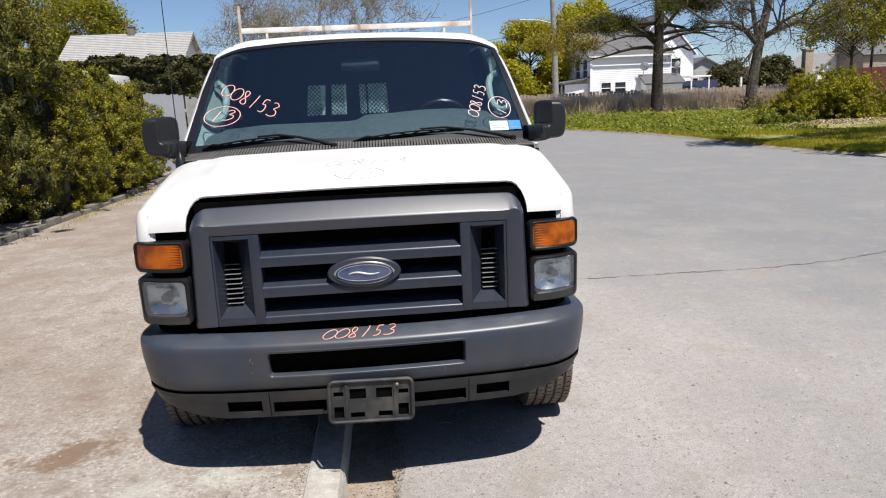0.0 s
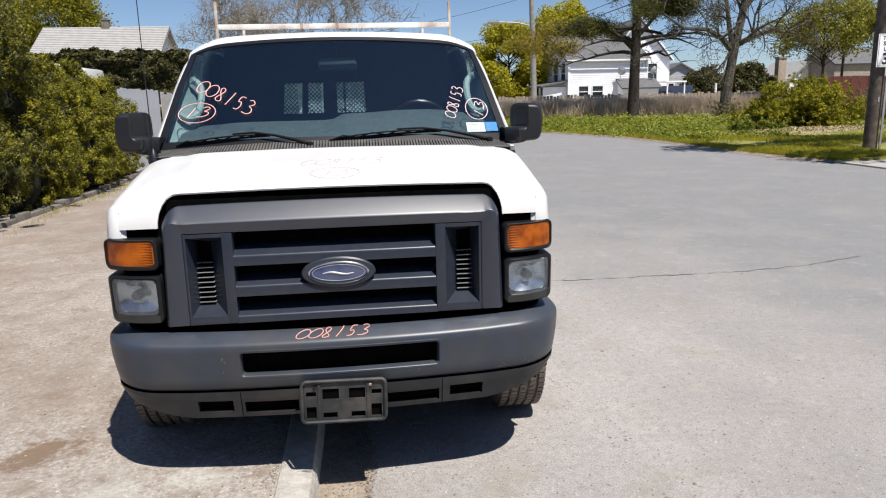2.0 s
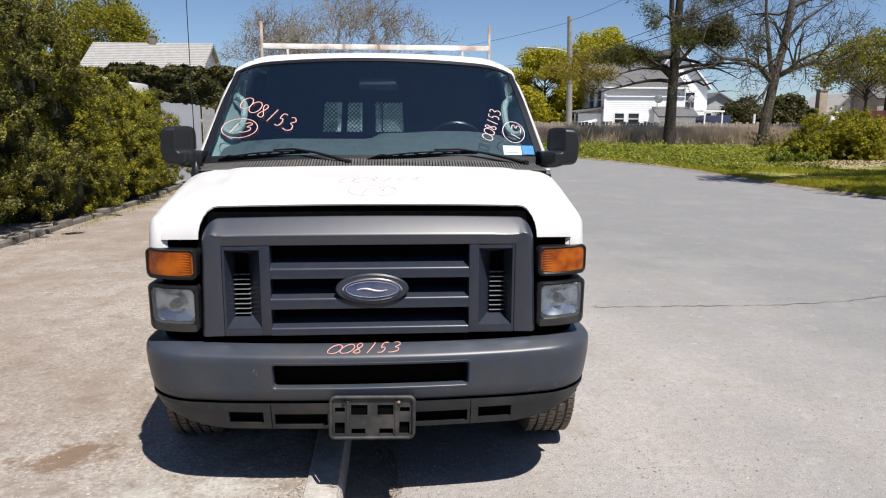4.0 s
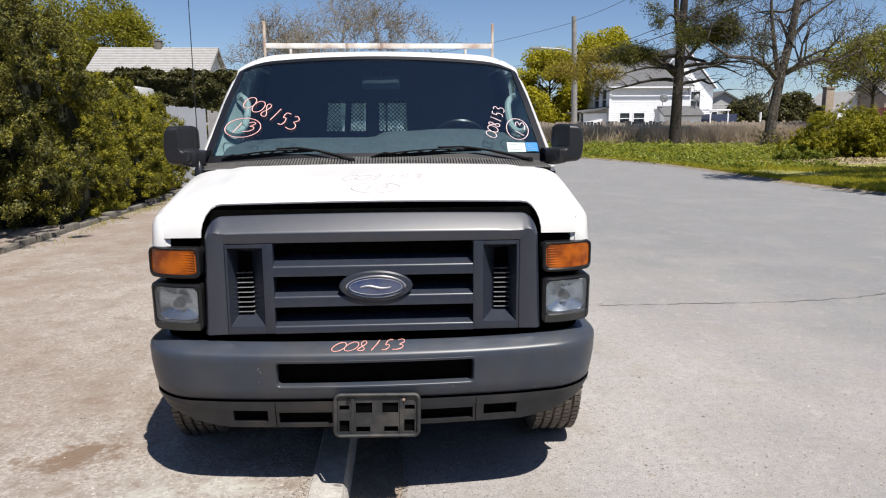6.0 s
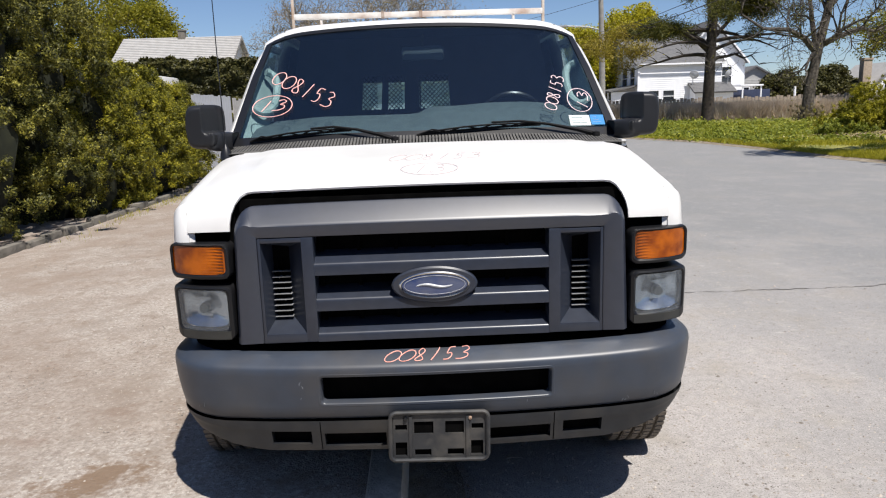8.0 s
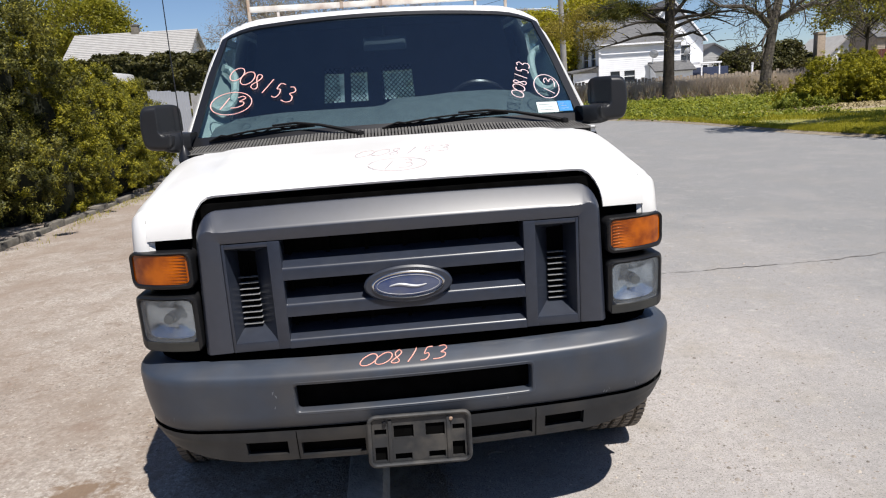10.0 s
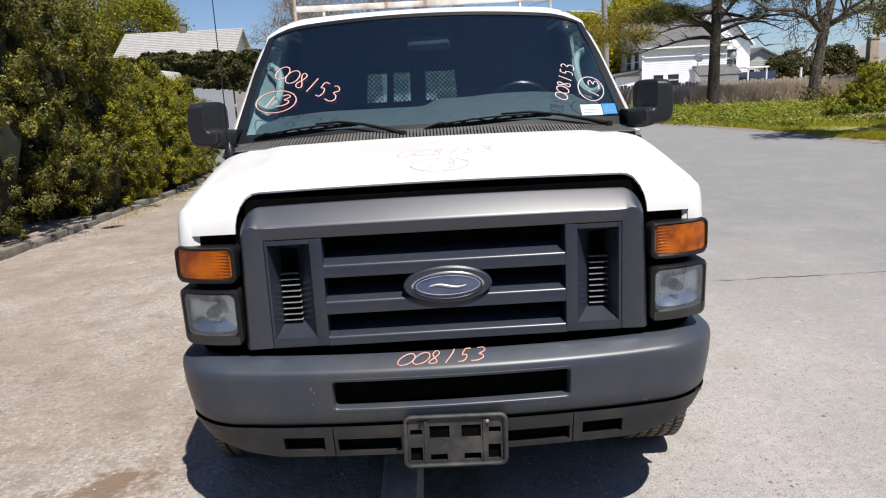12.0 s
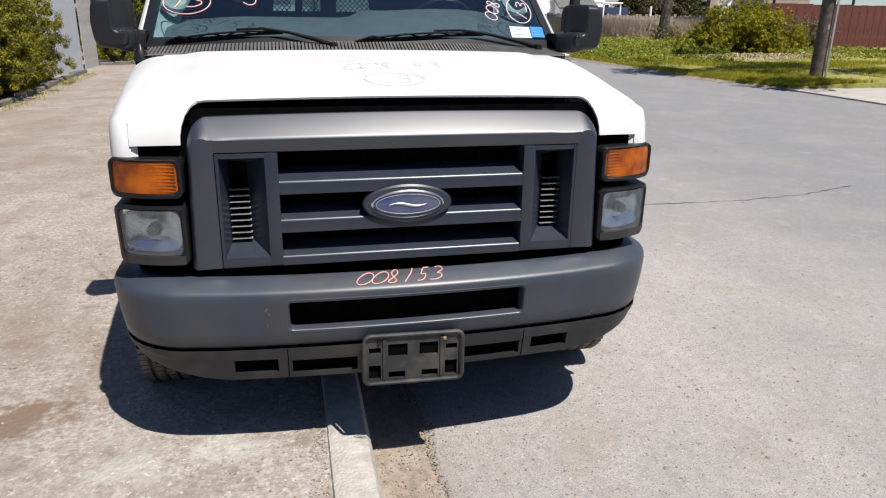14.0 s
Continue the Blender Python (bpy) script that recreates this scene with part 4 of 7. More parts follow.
def pine():
    """The big pine: tall trunk, flat drooping limbs with needle tufts."""
    rng = np.random.default_rng(71)
    x, y = 17.1, 40.5
    tr = thing("pine_tree", "large pine with a dark trunk and drooping tufted limbs", "tree", "street trees")
    bm = B()
    tube(bm, [(x, y, 0.1), (x, y, 0.7), (x + 0.03, y, 3), (x + 0.08, y, 6.5), (x + 0.2, y, 10), (x + 0.3, y, 14)], [0.46, 0.36, 0.31, 0.27, 0.20, 0.06], 11)
    tube(bm, [(x + 0.08, y, 6.2), (x - 0.3, y, 8.2), (x - 0.5, y, 12.5)], [0.2, 0.16, 0.05], 8)
    tips = []
    LIMBS = ((4.3, 3.25, 5.8, 1.9, 0.22, 1), (4.9, 3.0, 6.4, 1.2, 0.26, 1), (4.2, 3.1, 4.6, 0.1, 0.12, 1), (4.6, 3.6, 5.0, 0.6, 0.14, 1), (4.3, 0.1, 4.4, 0.9, 0.03, 0), (4.9, -0.2, 5.4, 0.5, 0.10, 0), (3.9, 0.3, 3.6, 0.4, 0.0, 0),
             (5.55, 3.2, 3.4, 0.2, 1.0, 0), (6.5, 0.1, 2.6, 0.3, 0.9, 0), (5.6, 2.9, 2.6, 0.1, 0.8, 0), (5.6, 0.35, 5.2, -0.3, 0.22, 0), (5.0, 0.25, 5.6, 2.4, 0.08, 0), (7.0, -0.3, 3.0, 0.4, 0.8, 0), (7.6, 0.4, 2.6, 0.6, 0.6, 0), (7.6, 3.5, 1.4, 0.5, 0.2, 0), (8.8, 0.0, 2.4, 0.6, 0.5, 0),
             (9.6, 2.7, 1.8, 0.8, 0.3, 0), (10.4, 0.2, 2.4, 0.8, 0.7, 0), (11.6, 3.0, 1.6, 0.7, 0.3, 0), (5.6, 1.6, 2.6, 0.2, 0.6, 0), (6.4, 4.6, 2.6, 0.1, 0.8, 0), (12.6, 1.0, 1.8, 0.6, 0.7, 0))
    gold = []
    for z, a, ln, rise, full, old in LIMBS:
        pts = []
        for i in range(7):
            t = i / 6
            pts.append(Vector((x + ln * t * math.cos(a), y + ln * t * math.sin(a) * 0.9, z + rise * math.sin(t * 2.6) - (0.9 if old else 0.35) * t * t + rng.normal(0, 0.07))))
        tube(bm, pts, [0.13 * (1 - 0.85 * i / 6) for i in range(7)], 6, cap=False)
        for i in range(2, 7):
            for _ in range(2):
                b = a + rng.normal(0, 0.7)
                ll = rng.uniform(0.5, 1.5)
                e = pts[i] + Vector((ll * math.cos(b), ll * math.sin(b), rng.uniform(-0.15, 0.55)))
                tube(bm, [pts[i], pts[i].lerp(e, 0.5) + Vector((0, 0, 0.06)), e], [0.028, 0.018, 0.009], 4, cap=False)
                if rng.random() < full * (3.6 * max(0, i - 3) / 3 if old else 0.4 + 0.6 * i / 6):
                    (gold if old else tips).extend([e, pts[i].lerp(e, 0.6)])
    part("trunk", bm, M["bark"], tr)
    c = [tuple(t) for t in tips]
    ob = new("crown", leaf_mesh("crown", c, [(0, 0, 1)] * len(c), 0.036, M["pine_leaf"], rng, 7.0, 1.5, 230, 0.25))
    ob.parent = tr
    c = [tuple(t) for t in gold]
    ob = new("old_needles", leaf_mesh("old_needles", c, [(0, 0, 1)] * len(c), 0.036, M["gold_leaf"], rng, 7.0, 1.5, 240, 0.27))
    ob.parent = tr


pine()


def bush(name, label, cx, cy, rx, ry, h, leaf, n, size, seed):
    rng = np.random.default_rng(seed)
    bu = thing(name, label, "bush")
    bm = B()
    cl = []
    for k in range(48):
        a, q = rng.uniform(0, 6.28), math.sqrt(rng.random())
        c = Vector((cx + rx * q * math.cos(a), cy + ry * q * math.sin(a), h * (1 - 0.5 * q * q) * rng.uniform(0.35, 0.9)))
        cl.append((c, rng.uniform(0.4, 0.75) * h * 0.42))
        tube(bm, [(cx + 0.5 * rx * q * math.cos(a), cy + 0.5 * ry * q * math.sin(a), 0), c], [0.03, 0.01], 5, cap=False)
    part("stems", bm, M["bark"], bu)
    cs, ws = [], []
    for i in range(n):
        c, s = cl[rng.integers(len(cl))]
        d = rng.normal(0, 1, 3)
        d /= np.linalg.norm(d)
        p = np.array(c) + d * s * rng.uniform(0.3, 1.05)
        if p[2] < 0.05:
            continue
        cs.append(p)
        ws.append(d * 0.5 + (0, 0, 0.7))
    ob = new("foliage", spray_crown(cs, ws, size, leaf, rng, 52, 0.12, 1.9))
    ob.parent = bu


bush("forsythia_bush", "big yellow-green bush on the lawn", 16.95, 23.0, 2.5, 1.6, 2.1, M["bush_leaf"], 3300, 0.027, 81)
bush("shrub", "low green shrub beside the bush", 14.75, 22.2, 0.9, 0.7, 0.8, M["weed"], 330, 0.030, 82)
bush("shrub", "thin brown shoots round the foot of the street tree", 20.9, 36.3, 0.9, 0.6, 1.5, M["bud_leaf"], 110, 0.03, 84)
bush("shrub", "brownish shrub by the red fence", 21.4, 25.0, 0.9, 0.8, 1.9, M["bud_leaf"], 130, 0.03, 83)


# ---- lawn side ----
def bare(x, y):
    """How far a place lies inside the bare patch, 0 outside to 1."""
    return max(0.0, 1.0 - math.hypot((x - 15.9) / 2.4, (y - 20.7) / 1.2))


def lawn():
    bm = B()
    rows = []
    for y in [12.0] + cuts(12.03, 45.5, 54):
        e = road_edge(y) - 0.02
        dip = 0.4 if y < 12.02 else 0.0
        rows.append([(e + dx, y, z - dip + (0.05 * noise.noise((e + dx, y * 0.7, 0)) if dx > 0.4 else 0)) for dx, z in ((0, 0.0), (0.06, 0.05), (0.4, 0.08), (1.5, 0.14), (3, 0.17), (6, 0.22), (12, 0.3), (25, 0.35), (60, 0.4), (150, 0.4))])
    surf(bm, rows)
    m = mat("lawn_soil", (0.180, 0.172, 0.033), (0.31, 0.275, 0.075), 0.95, 9.0, 9, c3=(0.081, 0.1053, 0.0162), scale3=0.7, amount3=0.8, coords="World", bump=0.5, bscale=14)
    single("lawn", bm, m, "rough yellow-green roadside lawn", "lawn", "structure")
    # hidden by the fence; pale ground added so neutral light bounces onto the house
    bm = B()
    surf(bm, [[(road_edge(y) - 0.02 + dx, y, z) for dx, z in ((0, 0.0), (0.4, 0.08), (3, 0.17), (12, 0.3), (25, 0.35), (60, 0.4), (150, 0.4))] for y in cuts(45.5, 60, 12)])
    single("yard", bm, mat("yard_bounce_ground", (0.30, 0.275, 0.235), (0.40, 0.375, 0.33), 0.95, 3, 8, bump=0.4, bscale=20, c3=(0.14, 0.15, 0.07), scale3=0.6, amount3=0.4, coords="World"), "hidden pale ground added to keep green bounce off the house", "yard", "structure")
    bm = B()
    rows = []
    for y in cuts(12.15, 40, 260):
        e = road_edge(y)
        o = 0.10 * noise.noise((y * 1.1, 3, 0)) + 0.07 * noise.noise((y * 4.1, 5, 0))
        rows.append([(e - 0.16 + o, y, 0.004), (e - 0.02, y, 0.022), (e + 0.06, y, 0.060), (e + 0.28 + 2 * o, y, 0.086)])
    surf(bm, rows)
    single("verge_dirt", bm, mat("verge_dirt", (0.243, 0.2025, 0.1458), (0.1458, 0.1174, 0.081), 0.95, 9, 8, bump=0.5, bscale=60, c3=(0.324, 0.2916, 0.2349), scale3=3, coords="World"), "bare brown dirt edge between street and lawn", "dirt", "structure")
    bm = B()
    surf(bm, [[(15.9 + 2.3 * q * math.cos(a) * (1 + 0.25 * noise.noise((math.cos(a) * 2, math.sin(a) * 2, 3))), 20.7 + 1.1 * q * math.sin(a) * (1 + 0.3 * noise.noise((math.cos(a) * 3, math.sin(a) * 3, 5))),
                lerp(4.9 + 2.3 * q * math.cos(a), [(1.5, 0.14), (3, 0.17), (6, 0.22), (12, 0.3)]) + 0.075 - 0.12 * q ** 6) for a in np.linspace(0, 2 * math.pi, 40)] for q in (0.02, 0.4, 0.75, 1.0)])
    single("bare_patch", bm, mat("bare_earth", (0.33, 0.265, 0.185), (0.22, 0.175, 0.12), 0.95, 7, 8, bump=0.5, bscale=40, c3=(0.16, 0.15, 0.05), scale3=2.5, coords="World"), "bare tan earth with dry leaves in front of the bush", "dirt", "structure")
    rng = np.random.default_rng(91)
    pts = []
    for _ in range(190000):
        y = 12.1 + 32 * rng.random() ** 1.7
        dx = 0.05 + 13 * rng.random() ** 1.7
        z = lerp(dx, [(0, 0.03), (0.4, 0.08), (1.5, 0.14), (6, 0.22), (12, 0.3), (30, 0.35)])
        k = noise.noise((dx * 0.5, y * 0.5, 2)) + 0.4 * noise.noise((dx * 1.7, y * 1.7, 7))
        if k < -0.12 + rng.normal(0, 0.15) and dx > 0.5:
            continue
        if bare(road_edge(y) + dx, y) > 0.35 + rng.normal(0, 0.15):
            continue
        pts.append((road_edge(y) + dx, y, z + 0.04))
    weeds = []
    for _ in range(1000):
        y = 19 + 23 * rng.random()
        dx = 0.6 + 13 * rng.random() ** 1.5
        if bare(road_edge(y) + dx, y) > 0.2 or (y < 23 and rng.random() < 0.6):
            continue
        z = lerp(dx, [(0, 0.03), (0.4, 0.08), (1.5, 0.14), (6, 0.22), (12, 0.3), (30, 0.35)])
        k, hh = rng.uniform(0.2, 0.5), rng.uniform(0.08, 0.30) + (0.22 * rng.random() if y > 30 else 0.0)
        for _ in range(70):
            q = rng.normal(0, k, 2)
            weeds.append((road_edge(y) + dx + q[0], y + q[1], z + hh * rng.random() * max(0.1, 1 - (q[0] ** 2 + q[1] ** 2) / (3 * k * k))))
    ob = new("roadside_weeds", leaf_mesh("roadside_weeds", weeds, [(0, -0.3, 1)] * len(weeds), 0.06, M["weed"], rng, 2.0, 0.8))
    tagged(ob, "clumps of green roadside weeds", "weeds", kind="stuff")
    lit = []
    for _ in range(5000):
        x, y = 16.6 + rng.normal(0, 1.3), 21.2 + rng.normal(0, 0.6)
        lit.append((x, y, lerp(x - road_edge(y), [(0, 0.03), (0.4, 0.08), (1.5, 0.14), (6, 0.22), (12, 0.3), (30, 0.35)]) + 0.05 + abs(rng.normal(0, 0.03))))
    ob = new("leaf_litter", leaf_mesh("leaf_litter", lit, [(0, 0, 1)] * len(lit), 0.05, M["litter"], rng, 1.5, 0.5))
    tagged(ob, "dry tan leaf litter at the foot of the bush", "leaves", kind="stuff")
    blades(pts, rng, 0.050, 0.009, "grass_tufts", M["grass"], "tufts of green and yellowing grass", "grass")
    pts = []
    for _ in range(52000):
        t = rng.random()
        pts.append((8.0 + 21.5 * t + rng.normal(0, 0.4), 43.6 + rng.normal(0, 0.8), 0.3))
    blades(pts, rng, 1.0, 0.03, "dry_grass", M["dry"], "tall dry straw-coloured grass along the fence", "grass")


def blades(pts, rng, h, w, name, material, label, cat):
    p = np.array(pts)
    n = len(p)
    a = rng.uniform(0, 6.28, n)
    hh = h * rng.uniform(0.4, 1.3, n)
    lean = rng.normal(0, 0.45, (n, 2)) * hh[:, None]
    v = np.empty((n, 3, 3))
    dx = np.stack([np.cos(a) * w, np.sin(a) * w, np.zeros(n)], 1)
    v[:, 0], v[:, 1] = p - dx - (0, 0, 0.05), p + dx - (0, 0, 0.05)
    v[:, 2] = p + np.concatenate([lean, hh[:, None]], 1)
    me = bpy.data.meshes.new(name)
    me.vertices.add(n * 3)
    me.vertices.foreach_set("co", v.reshape(-1))
    me.loops.add(n * 3)
    me.loops.foreach_set("vertex_index", np.arange(n * 3))
    me.polygons.add(n)
    me.polygons.foreach_set("loop_start", np.arange(n) * 3)
    me.polygons.foreach_set("loop_total", np.full(n, 3))
    me.update(calc_edges=True)
    me.materials.append(material)
    tagged(new(name, me), label, cat, kind="stuff")


lawn()

bm = B()
for j in range(3):
    box(bm, 10.9 + 0.03, 60, 4.6 - j * 3.0, 7.55 - j * 3.0 + 0.0, -0.05, 0.03, 0.01)
box(bm, 10.75, 14.2, 7.6, 12.1, -0.05, 0.035, 0.015)
box(bm, 14.25, 40, 7.6, 12.1, -0.05, 0.09, 0.01)
single("pavement", bm, M["walkway"], "pale concrete driveway apron and pavement", "pavement", "structure")
bm = B()
box(bm, 14.3, 15.4, 12.1, 15.5, 0.0, 0.200, 0.01)
single("footpath", bm, M["walkway"], "narrow pale concrete footpath across the lawn", "path", "structure")

# unseen wall, added behind the camera to hold sky light off the van front
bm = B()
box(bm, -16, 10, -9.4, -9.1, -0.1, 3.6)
single("added_wall_south", bm, mat("plain_plaster", (0.13, 0.14, 0.155), (0.10, 0.108, 0.12), 0.9, 2, 8), "plain unseen wall added behind the camera to cut sky light", "wall", "structure", smooth=False)

plank_fence("red_fence", "weathered dark red board fence", (20.4, 26.8), (46, 29.0), 1.95, 0.45, M["fence_red"], gap=0.02, base=0.25, vary=0.01, seed=5)
plank_fence("grey_fence", "weathered grey board fence beyond the dry grass", (9.5, 45.6), (38, 45.0), 1.45, 0.24, M["fence_wood"], base=0.25, gap=0.03, vary=0.05, seed=6)


# utility pole and sign
pole = thing("utility_pole", "weathered wooden utility pole on the grass", "pole")
bm = B()
tube(bm, [(12.73, 13.6, -0.2), (12.75, 13.6, 4), (12.80, 13.6, 9.5)], [0.165, 0.15, 0.12], 14)
part("post", bm, M["pole"], pole)
bm = B()
box(bm, 12.70, 12.74, 13.435, 13.45, 1.3, 1.42)
part("tag", bm, M["galv"], pole)
sign = thing("speed_sign", "white speed limit sign on a galvanised post", "sign")
bm = B()
box(bm, 12.805, 12.855, 13.37, 13.40, -0.1, 2.95, 0.004)
part("post", bm, M["galv"], sign)
bm = B()
box(bm, 12.495, 13.105, 13.350, 13.356, 2.13, 2.90, 0.0)
plate = part("plate", bm, M["sign"], sign)
bm = B()
for x0, x1, z0, z1 in ((12.515, 13.085, 2.870, 2.880), (12.515, 13.085, 2.150, 2.160), (12.515, 12.525, 2.15, 2.88), (13.075, 13.085, 2.15, 2.88)):
    box(bm, x0, x1, 13.347, 13.350, z0, z1)
part("border", bm, M["ink"], plate)
for text, z, size in (("TOWN", 2.765, 0.115), ("SPEED", 2.635, 0.125), ("LIMIT", 2.505, 0.125), ("30", 2.20, 0.36)):
    cu = bpy.data.curves.new("lettering", "FONT")
    cu.body, cu.size, cu.align_x, cu.extrude, cu.offset = text, size, "CENTER", 0.001, 0.004 if size < 0.2 else 0.010
    cu.materials.append(M["ink"])
    ob = new("lettering", cu)
    ob.matrix_basis = pose(12.800, 13.3485, z, 90, 0, 0)
    ob.parent = plate

# street lamp and cables
lampost = thing("street_lamp", "pale pole with a street lamp on a long arm", "street lamp")
bm = B()
tube(bm, [(13.1, 50, -0.1), (13.0, 50, 5), (12.85, 50, 9.3)], [0.24, 0.21, 0.17], 12)
part("post", bm, M["pole_grey"], lampost)
bm = B()
tube(bm, [(12.9, 50, 6.75), (11.8, 49.9, 7.0), (10.4, 49.8, 7.05)], 0.045, 6)
part("arm", bm, M["galv"], lampost)
bm = B()
box(bm, 9.6, 10.45, 49.7, 49.95, 6.98, 7.12, 0.04)
part("lamp_head", bm, M["pole_grey"], lampost)


def cable(a, b, sag, r=0.018):
    bm = B()
    pts = []
    for t in np.linspace(0, 1, 17):
        p = Vector(a).lerp(Vector(b), t)
        p.z -= sag * 4 * t * (1 - t)
        pts.append(p)
    tube(bm, pts, r, 5)
    single("overhead_cable", bm, M["wire"], "thin dark overhead cable", "cable", group="overhead cables")


cable((12.86, 50, 9.0), (12.80, 13.6, 9.2), 0.7, 0.014)
cable((12.86, 50, 6.6), (12.78, 13.6, 7.0), 0.6, 0.016)
cable((12.86, 50, 6.3), (12.77, 13.6, 6.4), 0.6, 0.022)
cable((12.86, 50, 8.9), (-6, 62, 7.0), 0.6, 0.014)
cable((12.86, 50, 6.5), (-10, 75, 7.0), 0.9, 0.014)


# ---- houses ----
def wall_face(parent, x0, x1, y, z0, z1, windows, material="siding", axis="x", ycourse=0.16, sash="siding"):
    """A clapboard wall facing the street, with window openings."""
    bm = B()
    fn = (lambda u, v, d: (u, y + d, v)) if axis == "x" else (lambda u, v, d: (y + d, u, v))
    holed(bm, fn, [x0, x1], [z0, z1], windows, 0.12)
    w = part("wall", bm, M[material], parent, smooth=False)
    bm = B()
    n = int((z1 - z0) / ycourse / 1.0)
    for k in range(n):
        z = z0 + (z1 - z0) * k / n
        segs = [(x0, x1)]
        for a, b, c, d in windows:
            if c - 0.08 < z < d:
                segs = [q for s0, s1 in segs for q in ((s0, min(s1, a)), (max(s0, b), s1)) if q[1] - q[0] > 0.02]
        for s0, s1 in segs:
            if axis == "x":
                surf(bm, [[(s0, y - 0.024, z), (s1, y - 0.024, z)], [(s0, y - 0.002, z + ycourse), (s1, y - 0.002, z + ycourse)]])
                surf(bm, [[(s0, y - 0.002, z), (s1, y - 0.002, z)], [(s0, y - 0.024, z), (s1, y - 0.024, z)]])
            else:
                surf(bm, [[(y - 0.024, s0, z), (y - 0.024, s1, z)], [(y - 0.002, s0, z + ycourse), (y - 0.002, s1, z + ycourse)]])
    tagged(part("clapboard", bm, M[material], w, smooth=False), kind="stuff")
    for a, b, c, d in windows:
        bm = B()
        if axis == "x":
            box(bm, a, b, y + 0.08, y + 0.09, c, d)
        else:
            box(bm, y + 0.08, y + 0.09, a, b, c, d)
        wi = part("window", bm, M["dark_glass"], parent, smooth=False)
        bm = B()
        for u0, u1, v0, v1 in ((a - 0.09, a, c - 0.09, d + 0.09), (b, b + 0.09, c - 0.09, d + 0.09), (a, b, d, d + 0.09), (a, b, c - 0.09, c), (a, b, (c + d) / 2 - 0.03, (c + d) / 2 + 0.03)):
            if axis == "x":
                box(bm, u0, u1, y - 0.05, y + 0.07, v0, v1)
            else:
                box(bm, y - 0.05, y + 0.07, u0, u1, v0, v1)
        part("frame", bm, M[sash], wi, smooth=False)


def gable_roof(parent, x0, x1, y0, y1, ze, zr, along="x", material="shingle", over=0.35, walls=True, wmat="siding"):
    bm = B()
    if along == "x":
        ym = (y0 + y1) / 2
        k = (zr - ze) / (ym - y0)
        surf(bm, [[(x0 - over, y0 - over, ze - k * over), (x1 + over, y0 - over, ze - k * over)], [(x0 - over, ym, zr), (x1 + over, ym, zr)], [(x0 - over, y1 + over, ze - k * over), (x1 + over, y1 + over, ze - k * over)]])
    else:
        xm = (x0 + x1) / 2
        k = (zr - ze) / (xm - x0)
        surf(bm, [[(x0 - over, y0 - over, ze - k * over), (x0 - over, y1 + over, ze - k * over)], [(xm, y0 - over, zr), (xm, y1 + over, zr)], [(x1 + over, y0 - over, ze - k * over), (x1 + over, y1 + over, ze - k * over)]])
    roof = part("roof", solid(bm, 0.16), M[material], parent, smooth=False)
    bm = B()
    if along == "x":
        ends = [((x, y0, ze), (x, y1, ze), (x, (y0 + y1) / 2, zr - 0.05)) for x in (x0, x1)]
    else:
        ends = [((x0, y, ze), (x1, y, ze), ((x0 + x1) / 2, y, zr - 0.05)) for y in (y0, y1)]
    for end in ends:
        bm = B()
        bm.faces.new([bm.verts.new(p) for p in end])
        part("gable", bm, M[wmat], parent, smooth=False)
    return roof


def shell(parent, x0, x1, y0, y1, z0, z1, material="siding"):
    """The remaining three walls."""
    bm = B()
    for a, b in (((x0, y0), (x0, y1)), ((x0, y1), (x1, y1)), ((x1, y1), (x1, y0))):
        surf(bm, [[(*a, z0), (*b, z0)], [(*a, z1), (*b, z1)]])
    part("side_wall", solid(bm, 0.1), M[material], parent, smooth=False)


house = thing("white_house", "two-storey white clapboard house with grey shingle roof", "house")
# wing along the street, its shaded end wall towards the bend
wall_face(house, 18.7, 26.0, 60, 0, 4.95, [(19.65, 20.5, 1.55, 2.5), (20.9, 21.85, 1.55, 2.5)])
wall_face(house, 60, 72, 18.7, 0, 4.95, [(61.0, 62.3, 2.85, 4.6), (63.4, 64.9, 2.85, 4.6), (67.5, 68.8, 2.85, 4.6)], axis="y")
bm = B()
for a, b in (((18.7, 72), (26.0, 72)), ((26.0, 72), (26.0, 60))):
    surf(bm, [[(*a, 0), (*b, 0)], [(*a, 4.95), (*b, 4.95)]])
part("side_wall", solid(bm, 0.1), M["siding"], house, smooth=False)
gable_roof(house, 18.7, 25.9, 60, 72, 4.95, 7.5, "x")
bm = B()
box(bm, 18.60, 18.66, 64.6, 65.9, 5.4, 6.6)
aw = part("window", bm, M["dark_glass"], house, "attic window", smooth=False)
bm = B()
for y0, y1, z0, z1 in ((64.5, 64.6, 5.3, 6.7), (65.9, 66.0, 5.3, 6.7), (64.6, 65.9, 6.6, 6.7), (64.6, 65.9, 5.3, 5.4)):
    box(bm, 18.58, 18.68, y0, y1, z0, z1)
part("frame", bm, M["siding"], aw, smooth=False)
bm = B()
box(bm, 18.62, 18.82, 59.93, 59.975, 0, 4.85)
part("corner_board", bm, M["siding"], house, smooth=False)
bm = B()
box(bm, 18.4, 26.2, 59.52, 59.60, 4.66, 4.80)
part("gutter", bm, M["siding"], house, "white eaves gutter", smooth=False)
